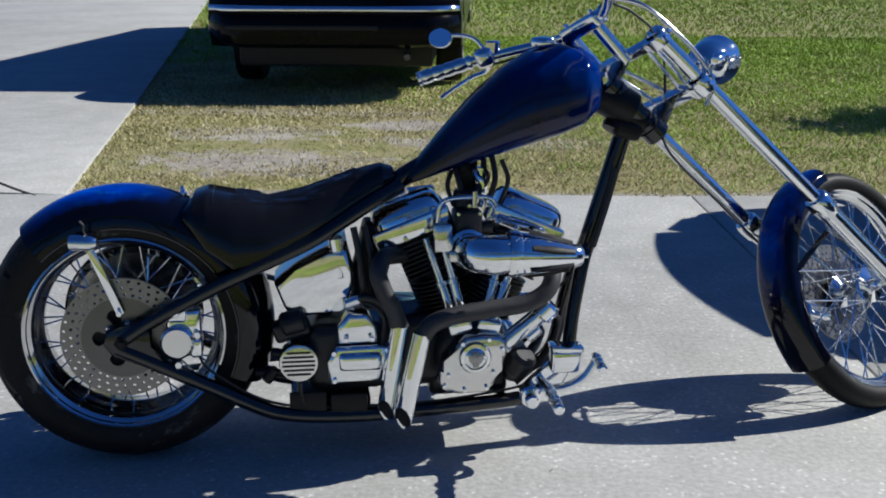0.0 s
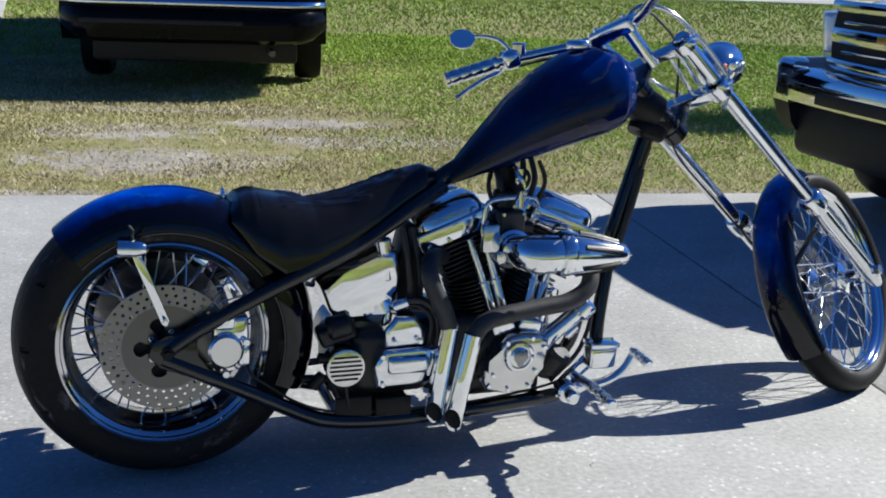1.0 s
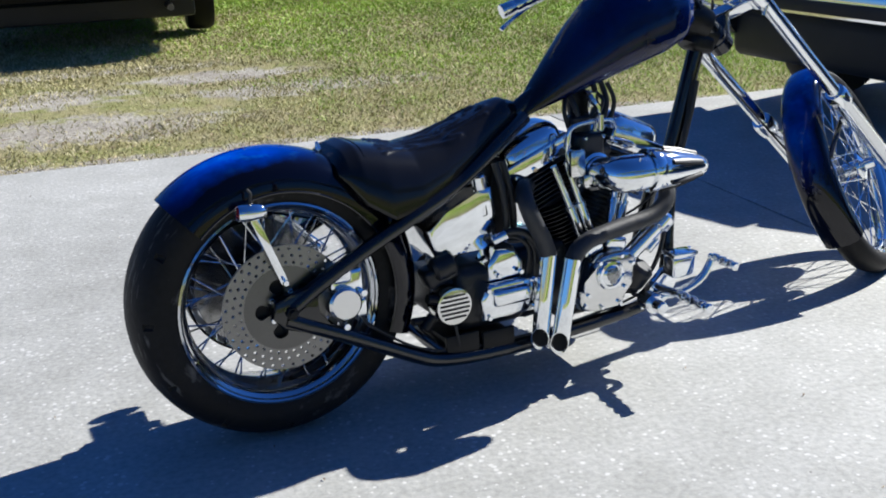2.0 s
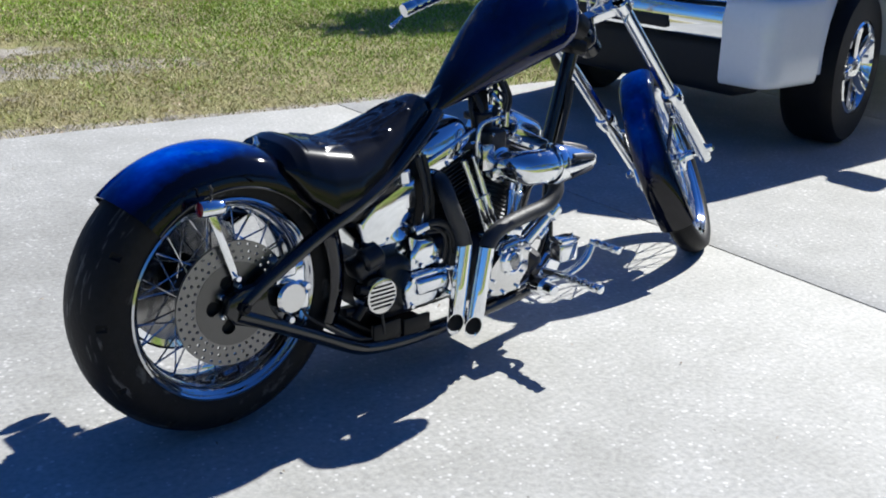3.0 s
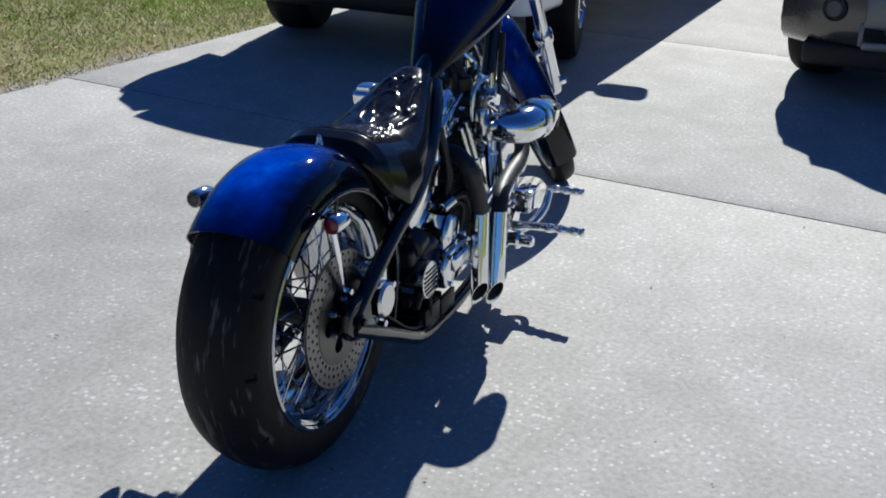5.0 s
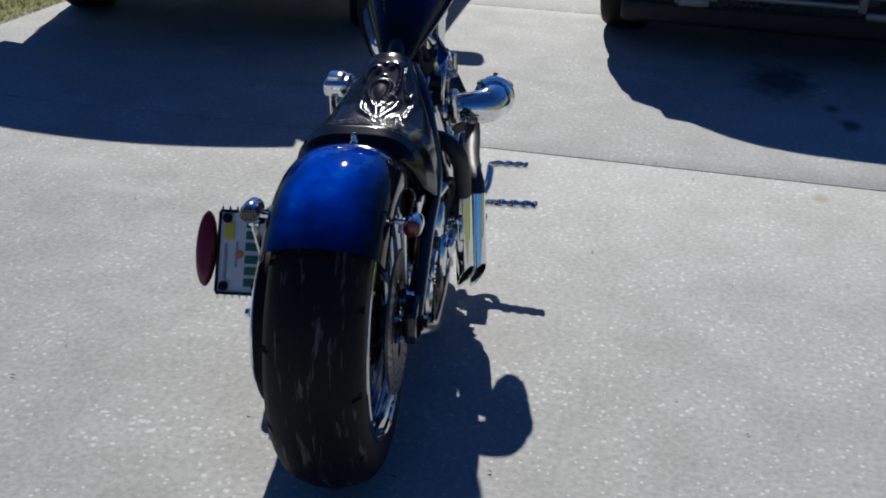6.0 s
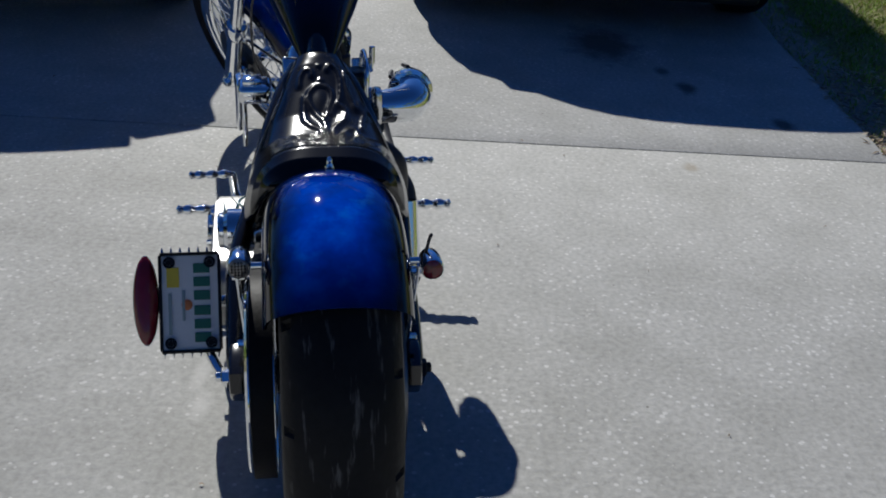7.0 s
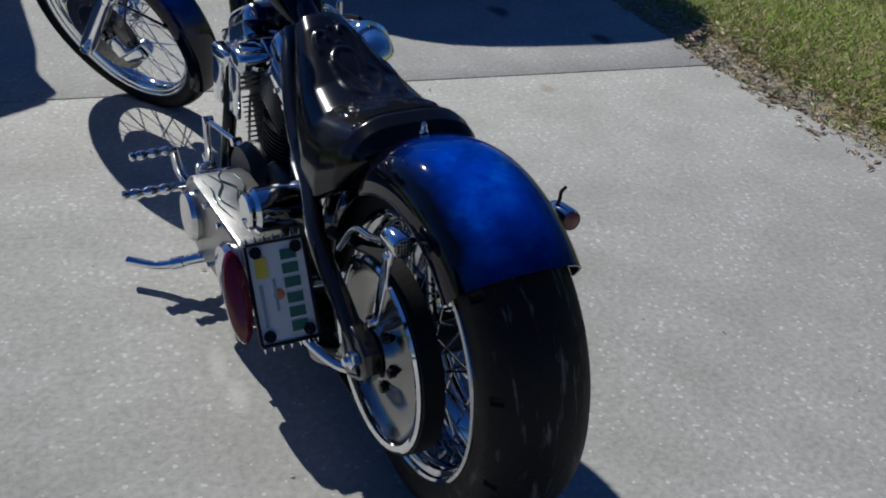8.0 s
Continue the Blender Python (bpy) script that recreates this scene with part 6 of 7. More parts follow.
for x, z in ((0.60, 0.312), (0.70, 0.310), (0.77, 0.308), (0.60, 0.176), (0.70, 0.164), (0.77, 0.156), (0.885, 0.262)):
    rod(bm, (x, 0.238, z), (x, 0.250, z), 0.007, 8)
pieces("primary_bolt", bm, M_CHROME, primary)
for k, pts in enumerate(([(0.84, 0.165), (0.79, 0.185), (0.735, 0.162), (0.675, 0.182)], [(0.83, 0.205), (0.765, 0.187), (0.70, 0.212), (0.635, 0.196)], [(0.81, 0.150), (0.75, 0.142), (0.69, 0.157), (0.62, 0.146)], [(0.80, 0.222), (0.74, 0.216), (0.68, 0.224), (0.60, 0.214)])):
    bm = bmesh.new()
    tube(bm, [(x, y, 0.3205 + (0.812 - x) * 0.0167) for x, y in pts], [0.001, 0.005, 0.005, 0.001], 8, 6, 0.3)
    part("flame_stripe", bm, M_FLAME, primary, "pale teal flame stripe")
bm = bmesh.new()
rod(bm, (0.505, -0.02, 0.385), (0.505, 0.205, 0.385), 0.046, 30, 0.008)
rod(bm, (0.505, 0.203, 0.385), (0.505, 0.218, 0.385), 0.038, 30, 0.004)
part("starter_motor", bm, M_CHROME, bike, "chrome starter motor")
# coil cover beside the rear rocker box
bm = bmesh.new()
box(bm, (0.070, 0.070, 0.040), pose(0.690, 0.135, 0.628, 0, -8, 0), 0.012, 3)
box(bm, (0.040, 0.040, 0.012), pose(0.684, 0.140, 0.652, 0, -8, 0), 0.004, 2)
coil = part("coil_cover", bm, M_CHROME, bike, "chrome coil cover")
bm = bmesh.new()
box(bm, (0.055, 0.010, 0.11), pose(0.728, 0.160, 0.548, 0, -4, 0), 0.004, 2)
box(bm, (0.040, 0.010, 0.10), pose(0.790, 0.175, 0.555, 0, -4, 8), 0.004, 2)
box(bm, (0.075, 0.03, 0.03), pose(0.772, 0.165, 0.615, 0, -4, 8), 0.008, 3)
part("coil_plate", bm, M_CHROME, coil, "chrome side plate")

# ---- forward controls
def forged_peg(p0, p1, r):
    """A peg with turned grooves and a domed end."""
    p0, p1 = Vector(p0), Vector(p1)
    h = (p1 - p0).length
    prof = [(0, 0), (r * 0.6, 0), (r * 0.6, h * 0.08)]
    for k in range(3):
        a = h * (0.12 + 0.27 * k)
        prof += [(r * 0.72, a), (r, a + h * 0.05), (r, a + h * 0.15), (r * 0.72, a + h * 0.21)]
    prof += [(r * 0.9, h * 0.93), (r * 0.95, h * 0.97), (r * 0.6, h), (0, h)]
    return lathe(bmesh.new(), prof, 20, axes(p0, p1 - p0))


for s in (-1, 1):
    bm = bmesh.new()
    prism(bm, [(0.985, 0.135), (1.03, 0.128), (1.075, 0.15), (1.115, 0.215), (1.10, 0.245), (1.06, 0.235), (1.02, 0.19), (0.985, 0.165)], s * 0.118, s * 0.142, bev=0.005)
    rod(bm, (1.035, s * 0.14, 0.190), (1.045, s * 0.235, 0.192), 0.012, 14)
    rod(bm, (1.01, s * 0.135, 0.158), (1.005, s * 0.178, 0.158), 0.027, 24, 0.005)
    rod(bm, (1.005, s * 0.17, 0.158), (1.002, s * 0.215, 0.158), 0.0165, 20, 0.004)
    ctrl = part("forward_control", bm, M_CHROME, bike, "chrome forward control")
    part("foot_peg", forged_peg((1.040, s * 0.222, 0.193), (1.034, s * 0.356, 0.194), 0.0140), M_CHROME, ctrl, "grooved chrome foot peg")
    bm = bmesh.new()
    reach = 0.45 if s > 0 else 1.05
    tube(bm, [(1.035, s * 0.15, 0.170), (1.035 + 0.045 * reach, s * 0.18, 0.180), (1.035 + 0.09 * reach, s * 0.205, 0.215), (1.035 + 0.115 * reach, s * 0.212, 0.26), (1.035 + 0.118 * reach, s * 0.215, 0.270)], [0.014, 0.013, 0.012, 0.011, 0.011], 12, 6, 0.6)
    part("pedal_arm", bm, M_CHROME, ctrl, "chrome pedal arm")
    back = 0.066 if s > 0 else -0.006
    part("pedal", forged_peg((1.150 - back, s * 0.208, 0.272), (1.138 - back, s * 0.322, 0.274), 0.0118), M_CHROME, ctrl, "grooved chrome pedal")
bm = bmesh.new()
box(bm, (0.074, 0.048, 0.056), pose(1.092, -0.162, 0.246, 0, 3, 0), 0.007, 3)
box(bm, (0.080, 0.054, 0.012), pose(1.094, -0.162, 0.280, 0, 3, 0), 0.003, 2)
for dx in (-0.030, 0.030):
    rod(bm, (1.094 + dx, -0.162, 0.284), (1.094 + dx, -0.162, 0.291), 0.005, 8)
part("master_cylinder", bm, M_CHROME, bike, "chrome brake master cylinder")
bm = bmesh.new()
rod(bm, (1.085, 0.125, 0.335), (0.80, 0.070, 0.330), 0.0065, 12)
for p in ((1.085, 0.125, 0.335), (0.945, 0.098, 0.3325)):
    rod(bm, Vector(p) - Vector((0, 0.012, 0)), Vector(p) + Vector((0, 0.012, 0)), 0.011, 12)
rod(bm, (1.085, 0.130, 0.340), (1.058, 0.135, 0.205), 0.0085, 12)
rod(bm, (1.000, 0.175, 0.232), (0.995, 0.080, 0.236), 0.011, 14)
box(bm, (0.030, 0.040, 0.045), pose(1.055, 0.150, 0.215), 0.008, 2)
part("shift_rod", bm, M_CHROME, bike, "chrome shift linkage")
# side stand
bm = bmesh.new()
tube(bm, [(0.80, 0.13, 0.125), (0.845, 0.205, 0.100), (0.888, 0.275, 0.072), (0.920, 0.315, 0.058), (0.967, 0.370, 0.058)], [0.015, 0.015, 0.012, 0.011, 0.011], 14)
rod(bm, (0.875, 0.256, 0.080), (0.892, 0.282, 0.069), 0.016, 14)
part("side_stand", bm, M_CHROME, bike, "chrome side stand, swung out")

# ---- number plate and tail lamp on the left
PL = Matrix.Translation((0.187, 0.253, 0.394)) @ Matrix((Vector((0, -1, 0)), Vector((0.465, 0, 0.885)), Vector((-0.885, 0, 0.465)))).transposed().to_4x4()
bm = bmesh.new()
box(bm, (0.102, 0.172, 0.004), PL @ pose(0, 0, -0.003), 0.0015, 1)
plate = part("number_plate", bm, M_PLATE, bike, "white motorcycle number plate with green bars")
bm = bmesh.new()
for sx, sy, px, py in ((0.006, 0.174, -0.0525, 0), (0.006, 0.174, 0.0525, 0), (0.105, 0.006, 0, 0.0885), (0.105, 0.006, 0, -0.0885)):
    box(bm, (sx, sy, 0.010), PL @ pose(px, py, 0), 0.003, 2)
part("plate_frame", bm, M_SATIN, plate, "black plate frame")
bm = bmesh.new()
for k in range(7):
    for e in (-1, 1):
        p = PL @ Vector((-0.048 + 0.016 * k, e * 0.091, 0))
        rod(bm, p, PL @ Vector((-0.048 + 0.016 * k, e * 0.101, 0)), 0.0028, 8, 0.001, 0.0008)
pieces("plate_stud", bm, M_CHROME, plate, "small chrome spikes")
for px, py in ((-0.036, 0.073), (0.036, 0.073), (-0.036, -0.073), (0.036, -0.073)):
    bm = bmesh.new()
    mm = PL @ pose(px, py, 0.001)
    lathe(bm, [(0.006, 0), (0.006, 0.004), (0.0105, 0.004), (0.0105, 0)], 20, mm, True)
    rod(bm, mm @ Vector((0, 0, 0)), mm @ Vector((0, 0, 0.004)), 0.0055, 10)
    part("plate_bolt", bm, M_SATIN, plate)
for k in range(6):
    bm = bmesh.new()
    y = 0.062 - 0.0245 * k - (0.003 if k > 2 else 0)
    box(bm, (0.0290, 0.0175, 0.0012), PL @ pose(0.021, y, 0.0006), 0.0004, 1)
    part("plate_bar", bm, M_PLATEGREEN, plate, "plain green bar")
bm = bmesh.new()
box(bm, (0.006, 0.075, 0.0012), PL @ pose(-0.036, -0.02, 0.0006), 0.0004, 1)
box(bm, (0.005, 0.055, 0.0012), PL @ pose(-0.012, -0.005, 0.0006), 0.0004, 1)
part("plate_bar", bm, M_PLATEGREY, plate, "plain grey bar")
bm = bmesh.new()
lathe(bm, [(0, 0.0006), (0.009, 0.0005), (0.010, 0)], 16, PL @ pose(-0.006, -0.004, 0))
part("plate_motif", bm, M_ORANGE, plate, "plain orange blotch")
bm = bmesh.new()
box(bm, (0.022, 0.036, 0.0012), PL @ pose(-0.030, 0.046, 0.0006), 0.0004, 1)
part("plate_sticker", bm, M_STICKER, plate, "yellow sticker")
bm = bmesh.new()
mm = PL @ pose(-0.0785, 0.0055, 0.006)
rings = []
for k in range(25):
    u = -1 + 2 * k / 24
    w, h = 0.0225 * math.sqrt(max(0.02, 1 - u * u)) , 0.017 * math.sqrt(max(0.02, 1 - u * u))
    rings.append([mm @ Vector((w * math.cos(a), 0.080 * u, h * max(0.0, math.sin(a)) - 0.004)) for a in [2 * math.pi * j / 20 for j in range(20)]])
loft(bm, rings)
lamp = part("tail_lamp", bm, M_RED, bike, "slim red cat-eye tail lamp")
bm = bmesh.new()
rings = []
for k in range(25):
    u = -1 + 2 * k / 24
    w = 0.0230 * math.sqrt(max(0.03, 1 - u * u))
    rings.append([mm @ Vector((w * math.cos(a), 0.081 * u, 0.006 * math.sin(a) - 0.010)) for a in [2 * math.pi * j / 20 for j in range(20)]])
loft(bm, rings)
part("lamp_shell", bm, M_CHROME, lamp, "chrome lamp shell")
bm = bmesh.new()
rod(bm, (0.22, 0.145, 0.375), (0.21, 0.25, 0.385), 0.011, 14)
box(bm, (0.05, 0.09, 0.010), PL @ pose(0, 0, -0.012), 0.003)
tube(bm, [(0.03, 0.155, 0.30), (0.09, 0.19, 0.285), (0.16, 0.225, 0.31), (0.20, 0.24, 0.36)], 0.009, 10)
part("plate_bracket", bm, M_CHROME, bike, "chrome plate bracket")

# ---- front end, built in the frame of the steered fork
S_AX = Vector((0.736, 0.085, -0.671)).normalized()          # down along the fork
E_L = Vector((-0.467, 0.785, -0.413))                        # to the left of the turned wheel
E_L = (E_L - S_AX * E_L.dot(S_AX)).normalized()
N_F = E_L.cross(-S_AX)
HUB = Vector((2.002, 0.140, 0.309))
FORK = Matrix.Translation(HUB) @ Matrix((N_F, E_L, -S_AX)).transposed().to_4x4()
FW = FORK @ axes((0, 0, 0), (0, 1, 0), (1, 0, 0))
bm = bmesh.new()
half = [(0.290, -0.030), (0.284, -0.034), (0.276, -0.031), (0.268, -0.020), (0.262, 0.0)]
lathe(bm, half + [(r, -h) for r, h in reversed(half[:-1])] + [(0.268, 0.024), (0.256, 0.012), (0.254, 0), (0.256, -0.012), (0.268, -0.024)], 80, FW, True)
front_wheel = part("front_wheel", bm, M_CHROME, bike, "chrome laced front rim")
bm = bmesh.new()
tp = [(0.280, -0.032), (0.292, -0.040), (0.310, -0.044), (0.324, -0.038), (0.334, -0.022), (0.338, 0.0)]
lathe(bm, tp + [(r, -h) for r, h in reversed(tp[:-1])] + [(0.274, 0.02), (0.274, -0.02)], 100, FW, True)
part("tyre", bm, M_RUBBER, front_wheel, "narrow black front tyre")
bm = bmesh.new()
lathe(bm, [(0, -0.085), (0.016, -0.085), (0.020, -0.06), (0.050, -0.052), (0.052, -0.044), (0.024, -0.034), (0.020, 0.03), (0.046, 0.040), (0.048, 0.05), (0.020, 0.058), (0.016, 0.085), (0, 0.085)], 28, FW)
part("hub", bm, M_CHROME, front_wheel, "chrome front hub")
bm = bmesh.new()
rod(bm, (0, 0, 0), (0.25, 0, 0), 0.0021, 6)
fspoke = part("spoke", bm, M_CHROME, front_wheel)
for k in range(40):
    side = -0.046 if k % 2 else 0.044
    a, cross = 9.0 * k, (72 if (k // 2) % 2 else -72)
    p0 = Vector((0.044 * math.cos(radians(a + cross)), 0.044 * math.sin(radians(a + cross)), side))
    p1 = Vector((0.260 * math.cos(radians(a)), 0.260 * math.sin(radians(a)), side * 0.15))
    d = p1 - p0
    mm = FW @ axes(p0, d.cross(Vector((0, 0, 1))), d) @ Matrix.Diagonal((d.length / 0.25, 1, 1, 1))
    if k == 0:
        fspoke.matrix_basis = mm
    else:
        again(fspoke, mm)
FD = FORK @ axes((0, 0.062, 0), (0, 1, 0), (1, 0, 0))
fdisc = part("front_disc", drilled_disc(0.092, 0.142, 3, 36, 0.0034, 0.005, FD), M_STEEL, bike, "drilled front brake disc")
bm = bmesh.new()
lathe(bm, [(0.094, 0.003), (0.055, 0.005), (0.05, 0.012), (0.03, 0.014), (0.03, -0.004), (0.094, -0.003)], 40, FD, True)
part("disc_carrier", bm, M_CARRIER, fdisc)
bm = bmesh.new()
box(bm, (0.05, 0.06, 0.11), FORK @ pose(-0.115, 0.068, 0.055, 0, -25, 0), 0.014, 3)
box(bm, (0.07, 0.03, 0.05), FORK @ pose(-0.07, 0.10, 0.06, 0, -20, 0), 0.01, 3)
part("front_caliper", bm, M_CHROME, bike, "chrome front brake caliper")
FT = 0.118
for s in (-1, 1):
    bm = bmesh.new()
    lathe(bm, [(0, -0.035), (0.014, -0.035), (0.022, -0.022), (0.024, 0.0), (0.0265, 0.03), (0.0265, 0.315), (0.029, 0.325), (0.0335, 0.335), (0.0335, 0.375), (0.029, 0.385), (0.020, 0.388)], 28, FORK @ pose(0.01, s * FT, -0.035))
    slider = part("fork_slider", bm, M_CHROME, bike, "chrome lower fork leg")
    bm = bmesh.new()
    rod(bm, FORK @ Vector((0, s * (FT - 0.05), 0)), FORK @ Vector((0, s * (FT + 0.034), 0)), 0.011, 14)
    rod(bm, FORK @ Vector((0, s * (FT + 0.024), 0)), FORK @ Vector((0, s * (FT + 0.042), 0)), 0.016, 6)
    box(bm, (0.02, 0.04, 0.05), FORK @ pose(0.02, s * (FT - 0.028), 0.20), 0.006)
    pieces("axle_clamp", bm, M_CHROME, slider)
    bm = bmesh.new()
    rod(bm, FORK @ Vector((0.01, s * FT, 0.345)), FORK @ Vector((0.01, s * FT, 1.005)), 0.0205, 24, 0.003)
    part("fork_tube", bm, M_CHROME, bike, "chrome upper fork tube")


def tree_plate(z, thick, name, label):
    """A fork clamp: two rings joined by a slim bar, with a dark stem boss behind."""
    bm = bmesh.new()
    for s in (-1, 1):
        lathe(bm, [(0.021, 0), (0.031, 0), (0.032, 0.004), (0.032, thick - 0.004), (0.031, thick), (0.021, thick)], 28, FORK @ pose(0, s * FT, z), True)
    box(bm, (0.036, 2 * FT - 0.044, thick - 0.006), FORK @ pose(-0.006, 0, z + thick / 2), 0.006, 3)
    clamp = part(name, bm, M_CHROME, bike, label)
    bm = bmesh.new()
    box(bm, (0.10, 0.058, thick - 0.008), FORK @ pose(-0.070, 0, z + thick / 2), 0.012, 3)
    rod(bm, FORK @ Vector((-0.110, 0, z)), FORK @ Vector((-0.110, 0, z + thick)), 0.034, 24, 0.004)
    part("stem_boss", bm, M_BLACK, clamp, "black stem boss")
    bm = bmesh.new()
    for s in (-1, 1):
        for x in (-0.012, 0.012):
            p = FORK @ Vector((x, s * (FT + 0.030), z + thick / 2))
            rod(bm, p, p + E_L * s * 0.008, 0.006, 8)
    pieces("clamp_bolt", bm, M_CHROME, clamp)


tree_plate(0.795, 0.040, "lower_fork_clamp", "chrome lower fork clamp")
tree_plate(0.968, 0.030, "upper_fork_clamp", "chrome upper fork clamp")
for s in (-1, 1):
    bm = bmesh.new()
    for e0, e1, n1 in ((0.085, 0.060, 0.030), (0.060, 0.020, 0.045)):
        p0, p1 = FORK @ Vector((0.012, s * e0, 0.972)), FORK @ Vector((n1, s * e1, 0.812))
        rod(bm, p0, p1, 0.0050, 10)
        rod(bm, p1, p1 + (p1 - p0).normalized() * 0.014, 0.0085, 10)
    part("clamp_brace", bm, M_CHROME, bike, "slim chrome brace rods between the fork clamps")
bm = bmesh.new()
tube(bm, [FORK @ Vector(p) for p in ((-0.03, -0.040, 1.130), (0.020, -0.080, 1.125), (0.050, -0.115, 1.060), (0.050, -0.132, 0.970), (0.042, -0.140, 0.880), (0.015, -0.142, 0.805), (-0.030, -0.110, 0.770))], 0.0062, 10)
part("brake_hose", bm, M_POLISH, bike, "braided steel brake hose")
NX = -0.110
bm = bmesh.new()
lathe(bm, [(0, 0.832), (0.030, 0.832), (0.033, 0.837), (0.033, 0.847), (0.029, 0.852), (0.029, 0.948), (0.033, 0.953), (0.033, 0.966), (0, 0.966)], 28, FORK @ pose(NX, 0, 0))
part("steering_neck", bm, M_BLACK, bike, "gloss black steering neck")
neck = FORK @ Vector((NX, 0, 0.895))
bm = bmesh.new()
tube(bm, [neck, (neck + Vector((1.2, 0, 0.885))) / 2, (1.19, 0, 0.885)], [0.042, 0.048, 0.04], 16, 4)
tube(bm, [neck + S_AX * 0.05, (1.27, 0.01, 0.825), (1.24, 0.0, 0.79)], [0.035, 0.036, 0.03], 14, 4)
part("neck_gusset", bm, M_SATIN, bike, "black neck gusset")
bm = bmesh.new()
rod(bm, FORK @ Vector((NX, 0, 0.99)), FORK @ Vector((NX, 0, 1.02)), 0.02, 6, 0.003)
part("stem_nut", bm, M_CHROME, bike, "chrome stem nut")
# front fender
bm = bmesh.new()
rings = []
for k in range(31):
    a = radians(58 + (166 - 58) * k / 30)
    sec, ins = [], []
    for j in range(-8, 9):
        u = j / 8
        y, r = 0.060 * math.copysign(abs(math.sin(u * math.pi / 2)) ** 0.85, u), 0.315 + 0.046 * (math.cos(u * math.pi / 2) ** 0.6 if abs(u) < 1 else 0)
        sec.append((r, y))
        ins.append((r - 0.004 * (abs(u) < 0.9), y * 0.94))
    rings.append([(r * math.cos(a), y, r * math.sin(a)) for r, y in sec + list(reversed(ins))])
loft(bm, rings)
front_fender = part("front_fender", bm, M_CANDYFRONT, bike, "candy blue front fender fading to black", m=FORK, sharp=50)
for s in (-1, 1):
    bm = bmesh.new()
    tube(bm, [(-0.16, s * 0.060, 0.275), (-0.08, s * 0.075, 0.26), (-0.01, s * 0.085, 0.24)], 0.008, 8, 4, 0.5)
    part("fender_bracket", bm, M_BLACK, front_fender, "black fender bracket")
# headlight between the tubes
HL = FORK @ Vector((0.130, -0.040, 0.785)) + Vector((0.022, -0.018, 0.018))
AIM = Vector((N_F.x, N_F.y, 0.05)).normalized()
bm = bmesh.new()
prof = [(0, -0.075), (0.02, -0.073), (0.042, -0.062), (0.058, -0.040), (0.066, -0.010), (0.069, 0.025), (0.072, 0.030), (0.072, 0.042), (0.066, 0.046)]
lathe(bm, [(r * 0.90, h * 1.12) for r, h in prof], 36, axes(HL, AIM))
headlight = part("headlight", bm, M_CHROME, bike, "chrome bullet headlight")
bm = bmesh.new()
lathe(bm, [(0.0590, 0.050), (0.049, 0.060), (0.027, 0.069), (0, 0.071)], 32, axes(HL, AIM))
part("lens", bm, M_LENS, headlight, "clear headlight lens")
bm = bmesh.new()
rod(bm, HL + Vector((-0.02, 0, -0.06)), FORK @ Vector((0.0, 0, 0.81)), 0.010, 12)
part("headlight_bracket", bm, M_CHROME, headlight)
for s in (-1, 1):
    bm = bmesh.new()
    c = FORK @ Vector((0.06, s * 0.160, 0.825))
    lathe(bm, [(0, -0.03), (0.010, -0.028), (0.017, -0.012), (0.0185, 0.004), (0.0185, 0.03), (0, 0.032)], 24, axes(c, AIM))
    rod(bm, FORK @ Vector((0.0, s * FT, 0.815)), c, 0.006, 10)
    sig = part("turn_signal", bm, M_CHROME, bike, "chrome bullet turn signal")
    bm = bmesh.new()
    lathe(bm, [(0.017, 0.030), (0.012, 0.035), (0, 0.037)], 20, axes(c, AIM))
    part("lens", bm, M_AMBER, sig, "amber lens")
# risers, bars, grips
BC = 1.125
for s in (-1, 1):
    bm = bmesh.new()
    rod(bm, FORK @ Vector((-0.050, s * 0.045, 0.99)), FORK @ Vector((-0.036, s * 0.045, BC)), 0.017, 18, 0.004)
    part("riser", bm, M_CHROME, bike, "chrome handlebar riser")
bm = bmesh.new()
box(bm, (0.050, 0.135, 0.040), FORK @ pose(-0.035, -0.01, BC, 0, 20, 0), 0.012, 3)
for y in (-0.055, 0.035):
    rod(bm, FORK @ Vector((-0.035, y, BC + 0.015)), FORK @ Vector((-0.028, y, BC + 0.027)), 0.006, 8)
part("bar_clamp", bm, M_CHROME, bike, "chrome handlebar clamp")


def on_fork(n, e, z):
    return FORK @ Vector((n, e, z))


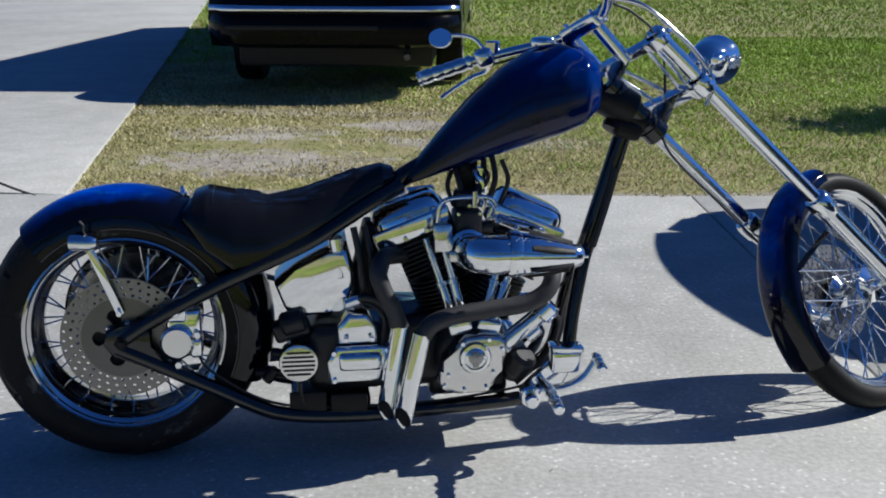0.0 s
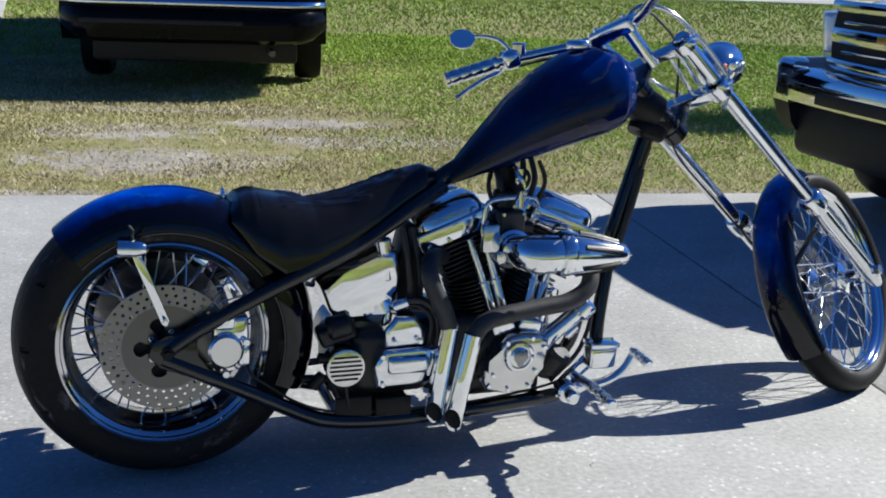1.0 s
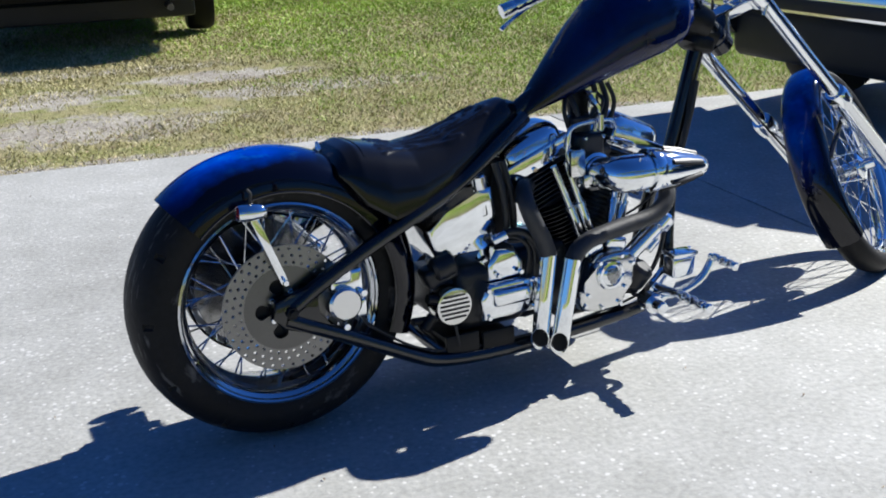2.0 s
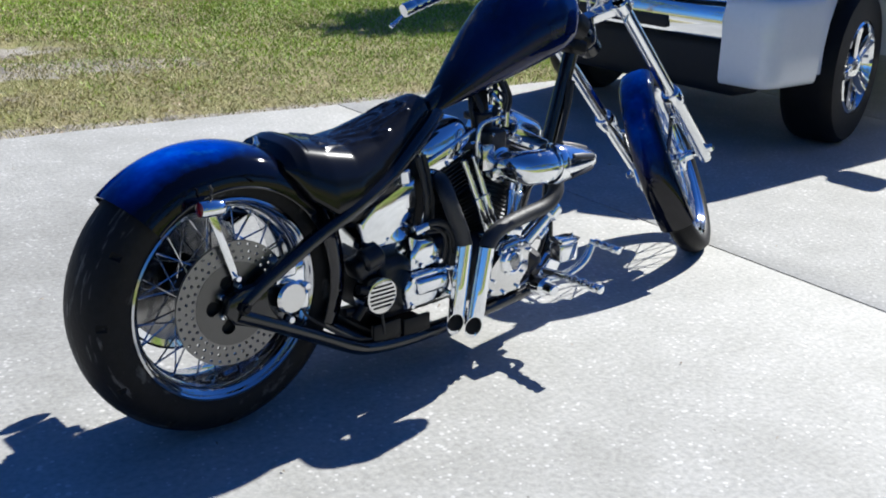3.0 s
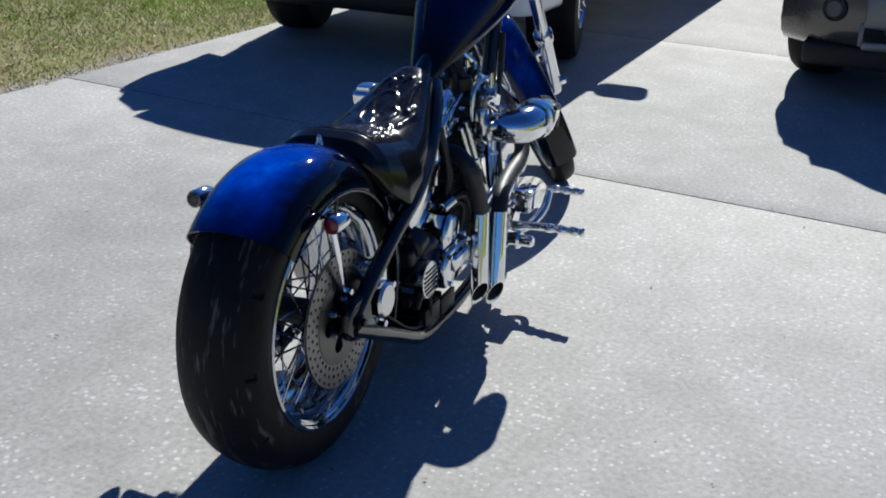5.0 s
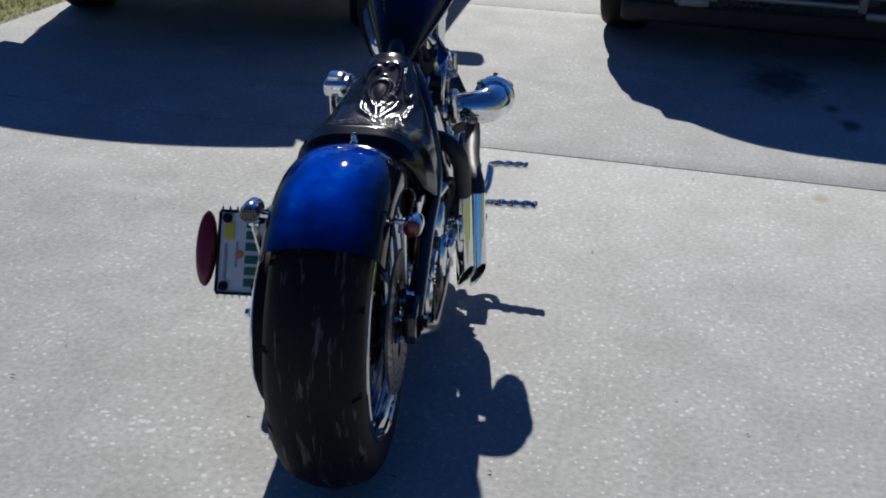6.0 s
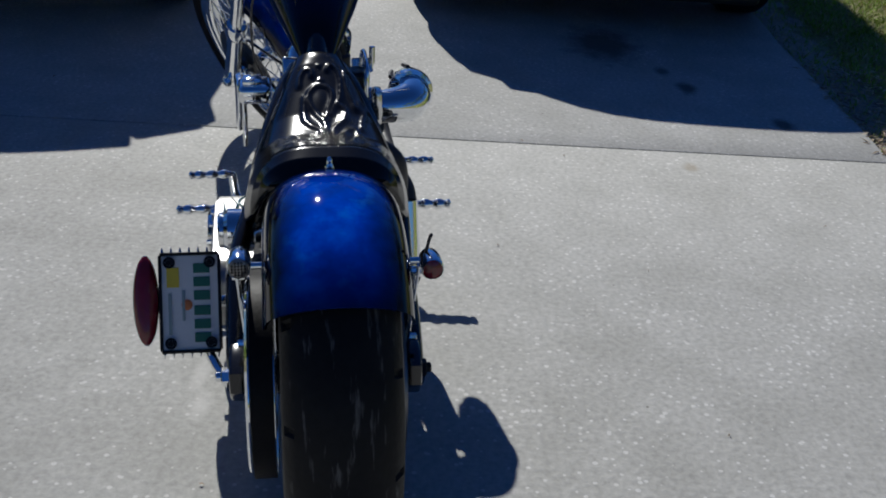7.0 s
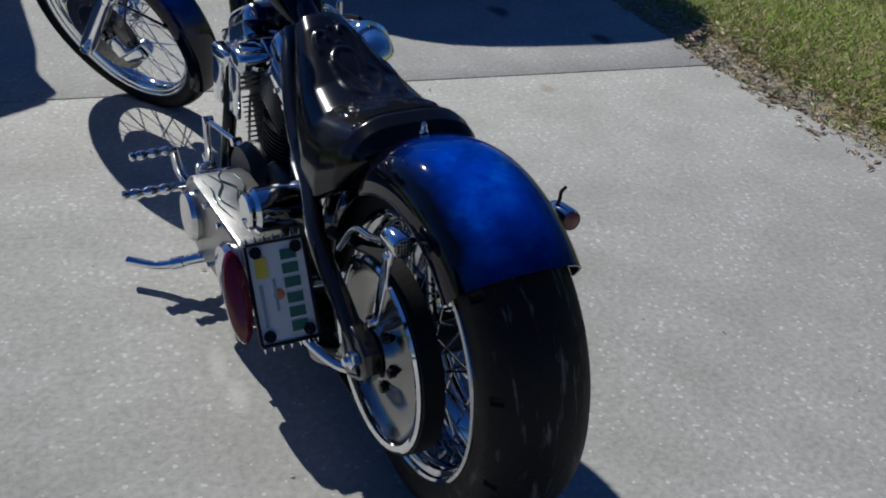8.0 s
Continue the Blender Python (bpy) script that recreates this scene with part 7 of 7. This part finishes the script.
LG0, LG1 = on_fork(-0.13, 0.256, 1.238), on_fork(-0.217, 0.352, 1.309)
RG0, RG1 = on_fork(-0.13, -0.256, 1.238), on_fork(-0.217, -0.352, 1.309)
bm = bmesh.new()
tube(bm, [LG0] + [on_fork(n, e, z) for n, e, z in ((-0.085, 0.19, 1.19), (-0.045, 0.11, 1.140), (-0.035, 0.05, BC), (-0.035, -0.05, BC), (-0.045, -0.11, 1.140), (-0.085, -0.19, 1.19))] + [RG0], 0.0128, 16, 8)
bars = part("handlebar", bm, M_CHROME, bike, "chrome pullback handlebar")
for g0, g1, s in ((LG0, LG1, 1), (RG0, RG1, -1)):
    d = (g1 - g0)
    h = d.length
    prof = [(0.013, 0), (0.019, 0.003), (0.019, 0.012), (0.016, 0.016)]
    for k in range(4):
        a = 0.02 + (h - 0.03) / 4 * k
        prof += [(0.0165, a), (0.0185, a + 0.006), (0.0185, a + (h - 0.03) / 4 - 0.006), (0.0165, a + (h - 0.03) / 4 - 0.001)]
    prof += [(0.0195, h - 0.008), (0.018, h), (0, h)]
    bm = bmesh.new()
    lathe(bm, prof, 24, axes(g0, d))
    part("grip", bm, M_CHROME, bars, "grooved chrome grip")
    dn = d.normalized()
    side = (FORK.to_3x3() @ Vector((0.75, s * 0.15, -0.65))).normalized()
    bm = bmesh.new()
    box(bm, (0.058, 0.050, 0.050), axes(g0 - dn * 0.032, dn), 0.016, 3)
    rod(bm, g0 - dn * 0.055, g0 - dn * 0.055 + Vector((0, 0, 0.036)), 0.020, 18, 0.005)
    rod(bm, g0 - dn * 0.03 + Vector((0, 0, 0.0)), g0 - dn * 0.03 + side * 0.05, 0.012, 14)
    part("lever_housing", bm, M_CHROME, bars, "chrome switch and lever housing")
    bm = bmesh.new()
    root, end = FORK.inverted() @ Vector((0.975, 0.306, 0.922)), FORK.inverted() @ Vector((0.848, 0.318, 0.846))
    root, end = FORK @ Vector((root.x, s * root.y, root.z)), FORK @ Vector((end.x, s * end.y, end.z))
    tube(bm, [g0 - dn * 0.03, root, root.lerp(end, 0.35) + Vector((0, 0, 0.006)), root.lerp(end, 0.75) + Vector((0, 0, 0.004)), end], [0.008, 0.009, 0.008, 0.0065, 0.0085], 10, 6, 0.6)
    part("lever", bm, M_CHROME, bars, "chrome lever")
    bm = bmesh.new()
    mc, q0 = on_fork(-0.077, s * 0.335, 1.319), g0 - dn * 0.045
    tube(bm, [q0, q0.lerp(mc, 0.3) + Vector((0, 0, 0.03)), q0.lerp(mc, 0.7) + Vector((0, 0, 0.022)), mc], 0.0045, 10)
    rot = axes(mc, (-0.62, -0.62 * s, 0.30), (1, -0.3 * s, -0.3))
    part("mirror_stem", bm, M_CHROME, bars, "slim chrome mirror stem")
    bm = bmesh.new()
    rings = [[rot @ Vector((0.038 * f * math.cos(a), 0.026 * f * math.sin(a), z)) for a in [2 * math.pi * j / 28 for j in range(28)]] for f, z in ((0.35, -0.014), (0.7, -0.011), (0.93, -0.004), (1.0, 0.001), (1.0, 0.004), (0.95, 0.006), (0.5, 0.006))]
    loft(bm, rings)
    part("mirror", bm, M_CHROME, bars, "oval chrome mirror")
# cables
for pts, r in (
        ([LG0 + Vector((0.04, 0, -0.01)), on_fork(-0.06, 0.13, 1.12), on_fork(-0.09, 0.08, 1.0), (1.27, 0.02, 0.86), (1.235, -0.022, 0.70), (1.18, -0.03, 0.50), (1.08, 0.02, 0.36), (0.85, 0.1, 0.28)], 0.0035),
        ([RG0 + Vector((0.04, 0.05, 0)), on_fork(0.0, -0.10, 1.13), on_fork(0.06, -0.07, 1.05), on_fork(0.08, -0.05, 0.93), on_fork(0.03, 0.03, 0.80), on_fork(-0.03, 0.09, 0.70), on_fork(-0.03, 0.10, 0.45), on_fork(-0.05, 0.09, 0.20), on_fork(-0.10, 0.08, 0.10)], 0.0035),
        ([(0.90, -0.05, 0.72), (0.91, -0.08, 0.69), (0.88, -0.07, 0.64), (0.86, -0.06, 0.62)], 0.005),
        ([(0.95, -0.04, 0.73), (0.965, -0.05, 0.68), (0.945, -0.05, 0.62)], 0.006),
        ([(0.83, -0.03, 0.71), (0.815, -0.05, 0.67), (0.83, -0.05, 0.62)], 0.006),
        ([(1.10, -0.15, 0.23), (1.05, -0.10, 0.18), (0.95, -0.10, 0.15), (0.70, -0.12, 0.135), (0.40, -0.125, 0.15), (0.24, -0.13, 0.24), (0.20, -0.12, 0.29)], 0.0035),
        ([(1.045, -0.14, 0.36), (1.09, -0.10, 0.33), (1.06, -0.10, 0.24), (0.98, -0.11, 0.17)], 0.006)):
    bm = bmesh.new()
    tube(bm, pts, r, 8, 8)
    part("cable", bm, M_HOSE, bike, "black control cable")
bm = bmesh.new()
tube(bm, [(1.245, -0.03, 0.70), (1.225, -0.033, 0.62), (1.19, -0.033, 0.50)], 0.0085, 10)
part("cable_adjuster", bm, M_HOSE, bike, "black cable sleeve")
